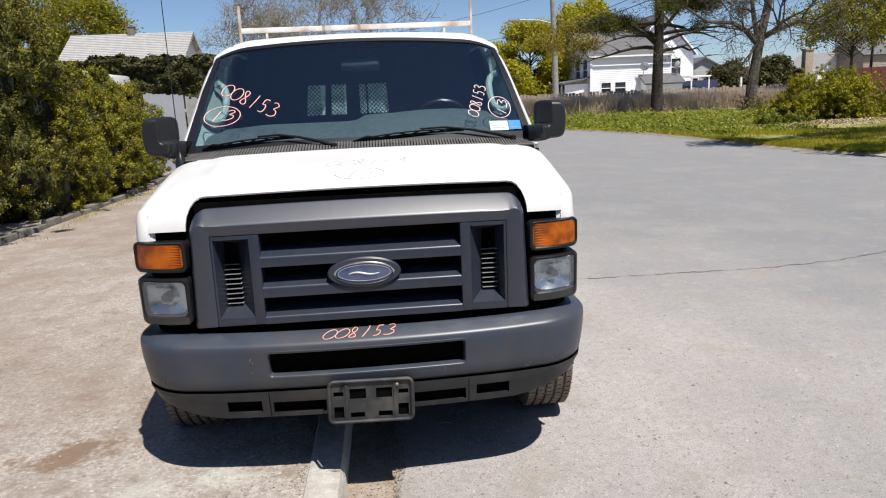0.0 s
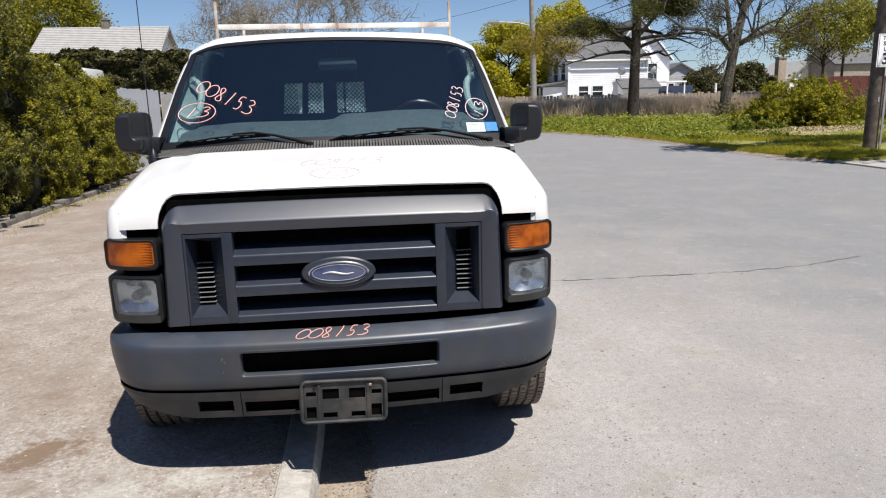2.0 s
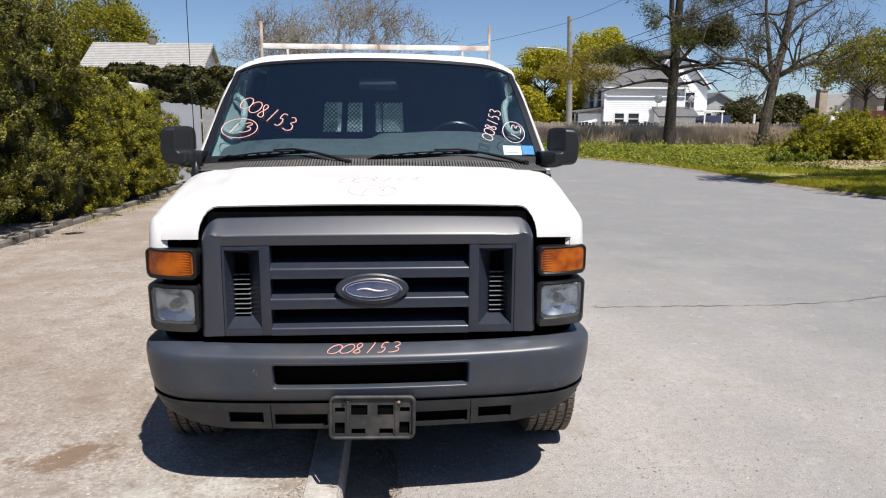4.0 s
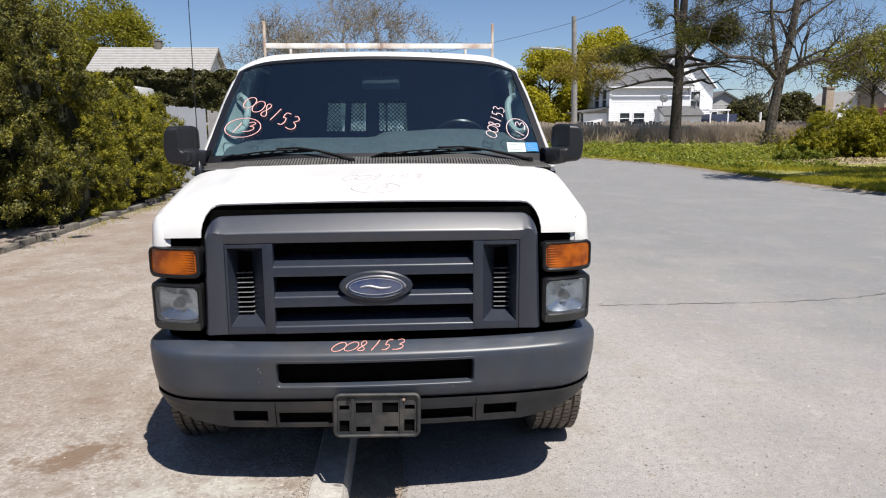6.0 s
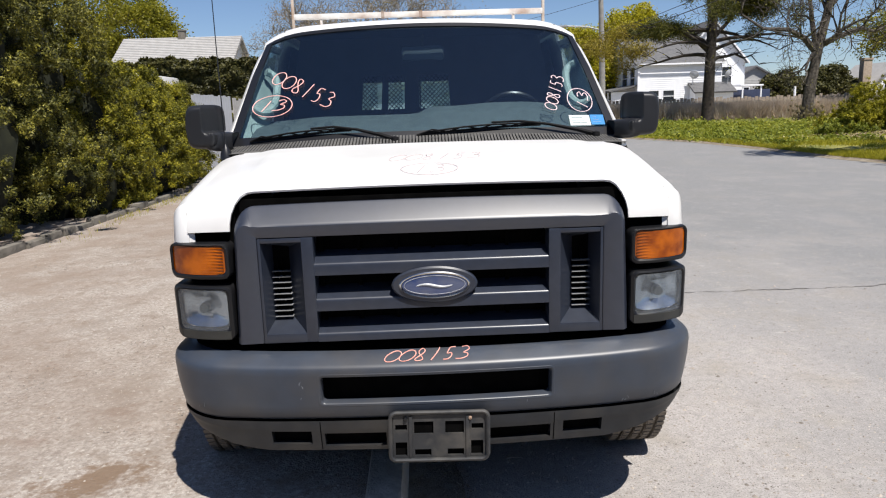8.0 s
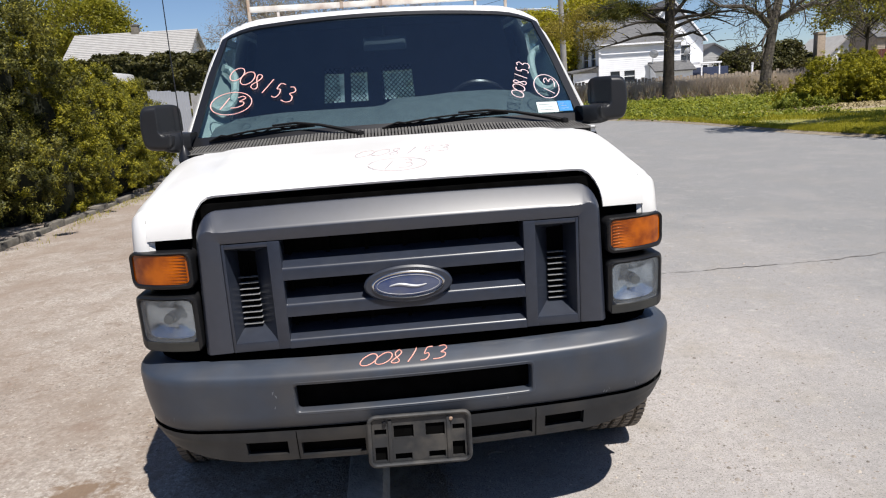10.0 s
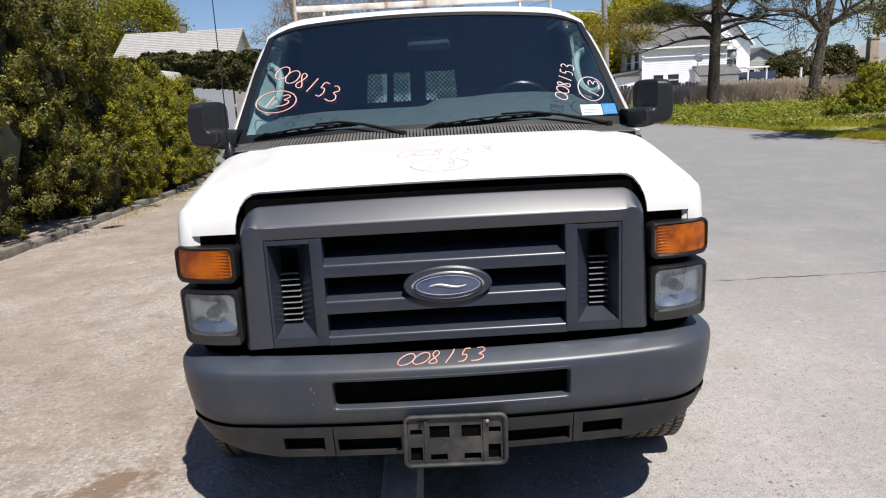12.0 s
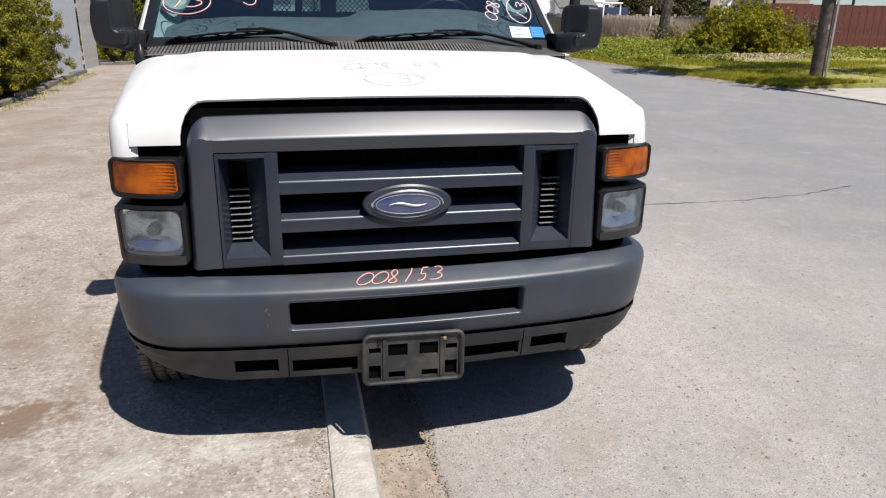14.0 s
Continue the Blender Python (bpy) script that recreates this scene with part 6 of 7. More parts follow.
box(bm, -0.88, 0.88, 0.90, 1.30, 1.25, 1.325)
part("cowl_box", bm, M["void"], van, smooth=False)

# wipers: arm from the pivot up to the middle of the blade
for x0, x1 in ((-0.14, -0.84), (0.82, -0.04)):
    w = lambda t, v, d: screen((x0 + (x1 - x0) * t) / 0.95, v, d)
    arm = [w(0.0, 0.000, -0.022), w(0.10, 0.030, -0.030), w(0.26, 0.072, -0.034), w(0.42, 0.100, -0.034), w(0.58, 0.098, -0.030)]
    bm = B()
    tube(bm, arm, [0.013, 0.010, 0.007, 0.006, 0.005], 6)
    wiper = part("wiper", bm, M["wiper"], van, "black windscreen wiper with a bent arm")
    bm = B()
    bl = [w(t, 0.092 - 0.055 * ((t - 0.30) / 0.70) ** 1.4, -0.013) for t in np.linspace(0.30, 1.0, 9)]
    tube(bm, bl, 0.006, 6)
    tube(bm, [p + Vector((0, -0.014, 0.016)) * math.sin(math.pi * k / 8) ** 0.6 for k, p in enumerate(bl)], 0.0045, 6)
    for a, c in ((0, 2), (2, 4), (4, 6), (6, 8)):
        tube(bm, [bl[a], bl[a].lerp(bl[c], 0.5) + Vector((0, -0.014, 0.019)), bl[c]], 0.0035, 5)
    part("blade", bm, M["wiper"], wiper)
    bm = B()
    lathe(bm, [(0, 0.001), (0, 0.020), (0.02, 0.018), (0.026, 0.001)], arm[0] + Vector((0, -0.010, -0.008)), "z", 12)
    part("pivot", bm, M["wiper"], wiper)


def smooth_line(pts, n=4):
    out = []
    for i in range(len(pts) - 1):
        p0, p1, p2, p3 = pts[max(i - 1, 0)], pts[i], pts[i + 1], pts[min(i + 2, len(pts) - 1)]
        for k in range(n):
            t = k / n
            out.append(tuple(0.5 * (2 * b + (c - a) * t + (2 * a - 5 * b + 4 * c - d) * t * t + (3 * b - a - 3 * c + d) * t ** 3) for a, b, c, d in zip(p0, p1, p2, p3)))
    return out + [pts[-1]]


# ---- cabin ----
bm = B()
rows = []
for y, z in ((1.12, 1.385), (1.25, 1.43), (1.38, 1.475), (1.50, 1.505), (1.57, 1.50), (1.61, 1.45), (1.62, 1.15), (1.62, 0.95)):
    rows.append([(x, y + 0.08 * (x / 0.9) ** 2, z + (0.036 * smoothstep(-0.05, 0.05, x) + 0.012 * math.exp(-((x - 0.48) / 0.24) ** 4) - 0.02 * smoothstep(0.5, 0.88, abs(x))) * smoothstep(1.2, 1.5, y)) for x in np.linspace(-0.88, 0.88, 36)])
surf(bm, rows)
part("dashboard", bm, M["dash"], van, "grey-green vinyl dashboard")
bm = B()
ctr = Vector((0.50, 1.74, 1.43))
ring = [ctr + Vector((0.19 * math.cos(a), -0.19 * math.sin(a) * 0.45, 0.19 * math.sin(a) * 0.89)) for a in np.linspace(0, 2 * math.pi, 33)]
tube(bm, ring, 0.015, 8, cap=False)
steer = part("steering_wheel", bm, M["black"], van)
bm = B()
for a in (0.3, 2.84, 4.71):
    tube(bm, [ctr, ctr + Vector((0.19 * math.cos(a), -0.085 * math.sin(a), 0.17 * math.sin(a)))], 0.016, 6)
lathe(bm, [(-0.02, 0.001), (-0.02, 0.06), (0.02, 0.06), (0.03, 0.001)], ctr, "y", 16)
part("spokes", bm, M["black"], steer)
for s in (-1, 1):
    # pale pillar trim, with its grab handle
    bm = B()
    rows = []
    for v in np.linspace(0.02, 0.88, 9):
        a, b = screen(s * 0.99, v, 0.05), screen(s * (0.985 - 0.15 * (1 - v) ** 0.8), v, 0.17)
        rows.append([a, a.lerp(b, 0.5) + Vector((0, 0.01, 0)), b, b + Vector((s * 0.02, 0.12, 0))])
    surf(bm, rows)
    trim = part("pillar_trim", bm, M["trim"], van, "pale grey-green inner pillar trim")
    bm = B()
    pts = [screen(s * 0.955, 0.74, 0.05), screen(s * 0.925, 0.745, 0.08), screen(s * 0.890, 0.70, 0.10), screen(s * 0.868, 0.58, 0.11), screen(s * 0.866, 0.48, 0.11), screen(s * 0.885, 0.41, 0.10), screen(s * 0.92, 0.385, 0.08), screen(s * 0.955, 0.39, 0.05)]
    tube(bm, smooth_line(pts), 0.021, 8)
    part("grab_handle", bm, M["handle"], trim)
    # seats
    bm = B()
    box(bm, s * 0.45 - 0.25, s * 0.45 + 0.25, 1.85, 2.28, 0.80, 0.95, 0.04)
    seat = part("seat", bm, M["liner"], van, "dark cloth van seat")
    bm = B()
    box(bm, s * 0.45 - 0.25, s * 0.45 + 0.25, 2.14, 2.28, 0.9, 1.44, 0.05)
    part("backrest", bm, M["liner"], seat)
bm = B()
box(bm, -0.11, 0.13, 1.76, 1.80, 1.80, 1.88, 0.02)
part("inner_mirror", bm, M["mirror_back"], van, "rear-view mirror on the windscreen")
bm = B()
tube(bm, [(0.01, 1.735, 1.935), (0.01, 1.765, 1.88)], 0.010, 6)
part("mirror_stalk", bm, M["black"], van)

# partition with three mesh windows
MESH = [(-0.43, -0.29, 1.535, 1.745), (-0.243, -0.125, 1.535, 1.745), (-0.02, 0.20, 1.535, 1.745)]
bm = B()
holed(bm, lambda u, v, d: (u * (0.98 - 0.24 * max(0, v - 1.3)), 2.36 + d, v), [-0.94, 0.94], [0.46, 1.2, 2.03], MESH, 0.02)
wall = part("partition", bm, M["partition"], van, "dark steel partition with mesh windows", smooth=False)
for a, b, c, d in MESH:
    bm = B()
    w, h = b - a, d - c
    for sgn in (-1, 1):
        for k in np.arange(-h - 0.05, w + 0.05, 0.0285):
            p = [(k + t, t if sgn > 0 else h - t) for t in (0, h)]
            (x0, z0), (x1, z1) = p
            if x1 < 0 or x0 > w:
                continue
            if x0 < 0:
                z0, x0 = z0 + (-x0) * sgn, 0
            if x1 > w:
                z1, x1 = z1 - (x1 - w) * sgn, w
            tube(bm, [(a + x0, 2.365, c + z0), (a + x1, 2.365, c + z1)], 0.0026, 4, cap=False)
    part("mesh_window", bm, M["black"], wall, "diamond steel mesh")
# lining
bm = B()
for s in (-1, 1):
    surf(bm, [[(s * (lerp(z, SIDE) - 0.05), y, z) for z in np.linspace(0.5, 1.95, 8)] for y in (2.4, 3.4, 4.4, 5.3)])
surf(bm, [[(x, y, 1.985) for x in (-0.78, 0, 0.78)] for y in (1.85, 3, 5.3)])
surf(bm, [[(x, y, 0.48) for x in (-0.9, 0.9)] for y in (1.0, 5.3)])
part("cabin_lining", bm, M["liner"], van, smooth=False)
for s in (-1, 1):
    bm = B()
    box(bm, s * 0.93 - 0.03, s * 0.93 + 0.03, 1.1, 2.3, 0.5, 1.36, 0.01)
    part("door_panel", bm, M["liner"], van)

# ---- grille ----
grille = part("grille_surround", B(), M["plastic"], van, "dark grey plastic grille surround")
path = []
for t in np.linspace(0, 1, 5):
    path.append((-0.685 + 0.016 * t, 0.746 + 0.384 * t, 0.030, -0.592, 0.746 + 0.371 * t, 0.82))
for a in np.linspace(0.12, 1, 8):
    k = a * math.pi / 2
    path.append((-0.669 + 0.060 * (1 - math.cos(k)), 1.130 + 0.088 * math.sin(k), 0.030 + 0.034 * a, -0.592, 1.117, 0.82 - 0.42 * smoothstep(0.1, 0.9, a)))
for x in np.linspace(-0.565, 0.565, 15):
    path.append((x, 1.219 + 0.006 * (1 - (x / 0.565) ** 2), 0.064, x * 1.04 if abs(x) > 0.3 else x, 1.117, 0.38))
path += [(-a, b, c, -d, e, f) for a, b, c, d, e, f in path[:13][::-1]]
bm = B()
rows = []
for ox, oz, oy, ix, iz, fold in path:
    o, i = Vector((ox, oy, oz)), Vector((ix, 0.0, iz))
    n = (o - i)
    f = i + n * fold
    f.y = -0.004
    g = f.lerp(o, 0.12)
    g.y = lerp(fold, [(0.38, 0.003), (0.82, -0.003)])
    h = o.lerp(f, 0.10)
    h.y = o.y - lerp(fold, [(0.38, 0.008), (0.82, 0.016)])
    e = f.lerp(i, 0.10)
    e.y = -0.0045
    rows.append([o + Vector((0, 0.10, 0)) - n.normalized() * 0.004, o + Vector((0, 0.012, 0)), o, h, g, f, e, i + n * 0.07 + Vector((0, -0.003, 0)), i + Vector((0, 0.003, 0)), i + Vector((0, 0.03, 0))])
surf(bm, rows)
grille.data = mesh_of("grille_surround", bm, M["surround"], True)
for s in (-1, 1):
    bm = B()
    box(bm, min(s * 0.402, s * 0.443), max(s * 0.402, s * 0.443), -0.003, 0.09, 0.745, 1.114, 0.004)
    box(bm, min(s * 0.580, s * 0.590), max(s * 0.580, s * 0.590), -0.002, 0.05, 0.745, 1.114, 0.003)
    box(bm, min(s * 0.440, s * 0.582), max(s * 0.440, s * 0.582), -0.002, 0.05, 0.745, 0.777, 0.003)
    box(bm, min(s * 0.440, s * 0.582), max(s * 0.440, s * 0.582), -0.0005, 0.05, 1.098, 1.113, 0.003)
    part("grille_frame", bm, M["plastic"], grille)
for s in (-1, 1):
    bm = B()
    o = [(0.442, 0.777), (0.581, 0.777), (0.581, 1.098), (0.442, 1.098)]
    i = [(0.500, 0.818), (0.557, 0.818), (0.557, 1.085), (0.500, 1.070)]
    surf(bm, [[(s * x, 0.002, z) for x, z in o], [(s * x, 0.085, z) for x, z in i]], closed=True)
    vent = part("vent_funnel", bm, M["plastic"], grille, smooth=False)
    for k in range(9):
        z = 0.822 + 0.0205 * k
        bm = B()
        box(bm, min(s * 0.496, s * 0.560), max(s * 0.496, s * 0.560), 0.060, 0.082, z, z + 0.0013)
        part("louver", bm, M["louver"], vent, smooth=False)
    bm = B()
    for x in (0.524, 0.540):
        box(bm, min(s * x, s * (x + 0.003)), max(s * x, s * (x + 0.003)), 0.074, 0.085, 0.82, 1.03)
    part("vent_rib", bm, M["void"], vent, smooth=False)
for zt, zm, zb in ((1.044, 1.021, 0.980), (0.919, 0.896, 0.854), (0.796, 0.773, 0.744)):
    bm = B()
    prof = [(0.085, zt + 0.010), (0.048, zt), (0.009, zm + 0.0035), (0.0045, zm + 0.0015), (0.0015, zm - 0.0015), (0.0, zm - 0.005), (-0.001, zm - 0.009), (-0.001, zb), (0.02, zb - 0.004), (0.085, zb)]
    surf(bm, [[(x, y, z) for x in (-0.404, -0.2, 0.2, 0.404)] for y, z in prof])
    part("grille_bar", bm, M["plastic"], grille)
# near-black boxes: the shade behind the bars is put into their colour
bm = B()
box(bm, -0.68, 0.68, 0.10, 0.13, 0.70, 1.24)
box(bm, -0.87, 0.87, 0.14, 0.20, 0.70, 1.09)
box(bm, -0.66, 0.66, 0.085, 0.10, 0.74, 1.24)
part("grille_shade_backing", bm, M["void"], van, smooth=False)
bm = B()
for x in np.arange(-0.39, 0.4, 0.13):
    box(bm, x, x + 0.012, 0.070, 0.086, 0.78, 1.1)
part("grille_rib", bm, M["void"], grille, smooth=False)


def oval(bm, cx, cz, a, b, prof):
    """Rings of an oval badge: (scale offset in metres, y)."""
    n = 48
    rows = [[(cx + (a + o) * math.cos(t), y, cz + (b + o) * math.sin(t)) for t in [2 * math.pi * k / n for k in range(n)]] for o, y in prof]
    v = surf(bm, rows, closed=True)
    bm.faces.new(v[-1])
    return bm


badge = part("badge", oval(B(), 0.006, 0.936, 0.146, 0.062, [(0.0, 0.03), (0.002, -0.006), (-0.004, -0.012), (-0.02, -0.012)]), M["plastic"], grille, "dark oval badge surround")
part("badge_ring", oval(B(), 0.006, 0.936, 0.122, 0.047, [(0.0, -0.010), (0.0, -0.015), (-0.003, -0.018), (-0.007, -0.017), (-0.008, -0.012)]), M["chrome"], badge, "chrome ring")
part("badge_face", oval(B(), 0.006, 0.936, 0.114, 0.0395, [(0.0, -0.0125), (-0.002, -0.0155), (-0.02, -0.0175)]), M["blue"], badge, "faded blue oval face")
bm = B()
tube(bm, [(0.006 + 0.105 * math.cos(a), -0.0168, 0.936 + 0.0325 * math.sin(a)) for a in np.linspace(0, 2 * math.pi, 49)], 0.0009, 5, cap=False)
part("badge_line", bm, M["mark"], badge, "thin silver line round the oval face")
bm = B()
tube(bm, [(-0.058 + 0.125 * t, -0.0170, 0.934 + 0.005 * math.sin(t * 6.3)) for t in np.linspace(0, 1, 40)], [0.001 + 0.0042 * math.sin(math.pi * t) ** 0.5 for t in np.linspace(0, 1, 40)], 6)
part("badge_mark", bm, M["mark"], badge, "worn silver stroke")

# ---- lamps ----
def lamp_y(x):
    a = abs(x)
    return 0.0 + 0.075 * max(0, (a - 0.70) / 0.21) ** 2.2


for s in (-1, 1):
    def face(u, v, d):
        x = s * (u - 0.004 * smoothstep(1.0, 0.76, v) * smoothstep(0.69, 0.91, u))
        return Vector((x, lamp_y(x) + d, v))

    def ring(u0, u1, v0, v1, rad, d):
        pts = []
        for cu, cv, a0 in ((u1 - rad, v1 - rad, 0), (u0 + rad, v1 - rad, 90), (u0 + rad, v0 + rad, 180), (u1 - rad, v0 + rad, 270)):
            for k in range(6):
                a = radians(a0 + 18 * k)
                pts.append((cu + rad * math.cos(a), cv + rad * math.sin(a)))
        full = []
        for k, (pu, pv) in enumerate(pts):
            qu, qv = pts[(k + 1) % len(pts)]
            n = 4 if math.hypot(qu - pu, qv - pv) > 0.03 else 1
            full += [(pu + (qu - pu) * m / n, pv + (qv - pv) * m / n) for m in range(n)]
        return [face(pu, pv, d) for pu, pv in full]

    for name, z0, z1, r in (("indicator", 0.978, 1.100, (0.702, 0.898, 0.996, 1.093)), ("headlamp", 0.762, 0.956, (0.706, 0.892, 0.800, 0.941))):
        bm = B()
        rows = [ring(0.686, 0.910, z0, z1, 0.024, 0.12), ring(0.686, 0.910, z0, z1, 0.024, 0.004), ring(0.689, 0.907, z0 + 0.003, z1 - 0.003, 0.024, -0.003),
                ring(r[0] - 0.008, r[1] + 0.008, r[2] - 0.006, r[3] + 0.006, 0.022, -0.006), ring(r[0], r[1], r[2], r[3], 0.018, 0.0), ring(r[0], r[1], r[2], r[3], 0.018, 0.03)]
        surf(bm, rows, closed=True)
        lamp = part(name, bm, M["bezel"], van, "square halogen headlamp in a dark bezel" if name == "headlamp" else "amber turn signal in a dark bezel")
        bm = B()
        n = 10
        if name == "indicator":
            surf(bm, [[face(u, v, 0.004 - 0.006 * (1 - abs(2 * (u - r[0]) / (r[1] - r[0]) - 1) ** 4)) for u in cuts(r[0], r[1], 12)] for v in cuts(r[2], r[3], 6)])
            lens = part("lens", solid(bm, 0.003), M["amber"], lamp, "amber ribbed lens")
            bm = B()
            for k in range(9):
                z = r[2] + 0.006 + (r[3] - r[2] - 0.012) * k / 8
                tube(bm, [face(u, z, -0.0005) for u in cuts(r[0] + 0.006, r[0] + 0.085, 5)], 0.0019, 5)
            part("lens_rib", bm, M["amber"], lens)
        else:
            surf(bm, [[face(u, v, 0.0 - 0.008 * (1 - abs(2 * (u - r[0]) / (r[1] - r[0]) - 1) ** 4)) for u in cuts(r[0], r[1], 12)] for v in cuts(r[2], r[3], 8)])
            lens = part("lens", solid(bm, 0.003), M["lamp_glass"], lamp, "hazy clear lens")
            lens.visible_shadow = False
            bm = B()
            cx, cz = (r[0] + r[1]) / 2, (r[2] + r[3]) / 2
            rows = []
            for k in range(9):
                q = k / 8
                ring = []
                for t in range(32):
                    a = 2 * math.pi * t / 32
                    c, sn = math.cos(a), math.sin(a)
                    e = 1 / (abs(c) ** 5 + abs(sn) ** 5) ** 0.2
                    f = q * e if q > 0.5 else q * (e * q * 2 + 1 - 2 * q)
                    ring.append(face(cx + 0.09 * c * f, cz + 0.0665 * sn * f, 0.05 - 0.028 * q * q + (0.003 if k == 4 else 0)))
                rows.append(ring)
            surf(bm, rows, closed=True)
            part("reflector", bm, M["reflector"], lamp, "silvered reflector")
            bm = B()
            lathe(bm, [(-0.012, 0.001), (-0.012, 0.016), (0.0, 0.018), (0.02, 0.018)], face(cx, cz, 0.03), "y", 16)
            part("bulb_cap", bm, M["bezel_low"], lamp)
            bm = B()
            surf(bm, [[face(u, v, -0.0075) for u in cuts(0.700, 0.886, 8)] for v in (0.768, 0.782, 0.7965)])
            part("lower_panel", solid(bm, 0.004), M["bezel_low"], lamp, "greyer lower strip")
    # near-black box stands in for the shade between hood lip and lamp
    bm = B()
    box(bm, min(s * 0.678, s * 0.842), max(s * 0.678, s * 0.842), 0.085, 0.14, 1.05, 1.20)
    part("lamp_gap_shade", bm, M["void"], van, smooth=False)


# ---- front bumper ----
def plan(u):
    """Bumper line seen from above: x, y and outward direction at arc place u."""
    s, a = (1 if u >= 0 else -1), abs(u)
    if a <= 0.70:
        x, y, nx, ny = a, -0.105 + 0.042 * (a / 0.7) ** 2, 0.084 * a / 0.49 * 0.7, -1
    elif a <= 1.06:
        t = (a - 0.70) / 0.36 * math.pi / 2
        x, y, nx, ny = 0.70 + 0.262 * math.sin(t), -0.063 + 0.27 * (1 - math.cos(t)), math.sin(t) * 1.05, -math.cos(t) * 0.98
    else:
        x, y, nx, ny = 0.962 + 0.01 * (a - 1.06), 0.207 + (a - 1.06), 1, 0
    n = math.hypot(nx, ny)
    return s * x, y, s * nx / n, ny / n


BPROF = [(0.487, 0.045), (0.490, 0.022), (0.500, 0.014), (0.540, 0.008), (0.60, 0.003), (0.655, 0.0), (0.672, 0.002), (0.680, 0.007), (0.686, 0.015), (0.701, 0.040), (0.709, 0.056), (0.713, 0.068), (0.714, 0.080)]


def bump_pt(u, z, d):
    x, y, nx, ny = plan(u)
    o = lerp(z, BPROF) + 0.006 * smoothstep(0.62, 0.49, z) * smoothstep(0.6, 1.0, abs(u)) + d
    lift = 0.004 * smoothstep(0.30, 0.90, abs(u)) * smoothstep(0.55, 0.68, z) + 0.008 * smoothstep(0.55, 0.95, abs(u))
    return Vector((x - nx * o, y - ny * o, z + lift))


bumper = part("front_bumper", B(), M["bumper"], van, "scuffed blue-grey plastic front bumper")
bm = B()
holed(bm, bump_pt, cuts(-1.3, 1.3, 64), [z for z, _ in BPROF], [(-0.398, 0.398, 0.546, 0.648)], 0.05)
bumper.data = mesh_of("front_bumper", bm, M["bumper"], True)
def slot_ring(o, d, rad=0.014):
    """A rounded ring round the bumper's opening, o outside it and d deep."""
    u1, z0, z1 = 0.398 + o, 0.546 - o, 0.648 + o
    pts = []
    for cu, cz, a0 in ((u1 - rad, z1 - rad, 0), (rad - u1, z1 - rad, 90), (rad - u1, z0 + rad, 180), (u1 - rad, z0 + rad, 270)):
        pts += [(cu + rad * math.cos(radians(a0 + 18 * k)), cz + rad * math.sin(radians(a0 + 18 * k))) for k in range(6)]
    full = []
    for k, (pu, pz) in enumerate(pts):
        qu, qz = pts[(k + 1) % len(pts)]
        n = 14 if abs(qu - pu) > 0.2 else 1
        full += [(pu + (qu - pu) * m / n, pz + (qz - pz) * m / n) for m in range(n)]
    return [bump_pt(pu, pz, d) for pu, pz in full]


bm = B()
surf(bm, [slot_ring(0.011, 0.001, 0.02), slot_ring(0.008, -0.0006, 0.018), slot_ring(0.003, -0.0004), slot_ring(-0.001, 0.0022), slot_ring(-0.004, 0.008), slot_ring(-0.005, 0.04)], closed=True)
part("slot_lip", bm, M["bumper"], bumper)
# near-black sheet and box stand in for the shade inside the bumper opening
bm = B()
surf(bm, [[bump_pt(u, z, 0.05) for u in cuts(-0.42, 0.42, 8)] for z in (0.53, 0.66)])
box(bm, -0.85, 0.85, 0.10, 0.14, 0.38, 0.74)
part("bumper_slot_shade", bm, M["void"], van, smooth=False)


def val_pt(u, v, d):
    """Lower valance; v runs from 0 (bottom edge) to 1 (seam)."""
    x, y, nx, ny = plan(u)
    a = abs(u)
    zb = lerp(a, [(0, 0.366), (0.60, 0.368), (0.68, 0.380), (0.80, 0.418), (0.93, 0.445), (1.1, 0.457), (1.3, 0.462)])
    zt = 0.484 + 0.008 * smoothstep(0.55, 0.95, a)
    o = 0.012 + 0.014 * (1 - v) ** 2 + 0.005 * smoothstep(0.75, 0.5, v) + 0.008 * smoothstep(0.6, 1.0, a) + d
    return Vector((x - nx * o, y - ny * o, zb + (zt - zb) * v))


valance = part("valance", B(), M["valance"], van, "dusty grey lower valance with openings")
bm = B()
rects = [(s * a if s > 0 else -b, s * b if s > 0 else -a, c, d) for s in (-1, 1) for a, b, c, d in ((0.440, 0.580, 0.22, 0.66), (0.180, 0.395, 0.14, 0.58))]
holed(bm, val_pt, cuts(-1.28, 1.28, 56), [0, 0.04, 0.14, 0.22, 0.45, 0.58, 0.66, 0.75, 0.9, 1.0], rects, 0.05)
rim = [val_pt(u, 0, 0) for u in cuts(-1.28, 1.28, 56)]
surf(bm, [rim, [p + Vector((0, 0.08, -0.002)) for p in rim]])
valance.data = mesh_of("valance", bm, M["valance"], True)
# hidden black strip added to block sunlight leaking through the seam
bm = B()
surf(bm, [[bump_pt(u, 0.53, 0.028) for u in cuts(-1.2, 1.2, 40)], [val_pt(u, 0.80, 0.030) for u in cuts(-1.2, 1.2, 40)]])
part("seam_light_stop", bm, M["void"], valance, smooth=False)
# black backs close the openings: they stop light and give the shade by colour
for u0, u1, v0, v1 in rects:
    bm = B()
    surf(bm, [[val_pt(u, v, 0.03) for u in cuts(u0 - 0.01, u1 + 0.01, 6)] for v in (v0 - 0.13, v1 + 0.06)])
    part("slot_shade_back", bm, M["void"], valance, smooth=False)
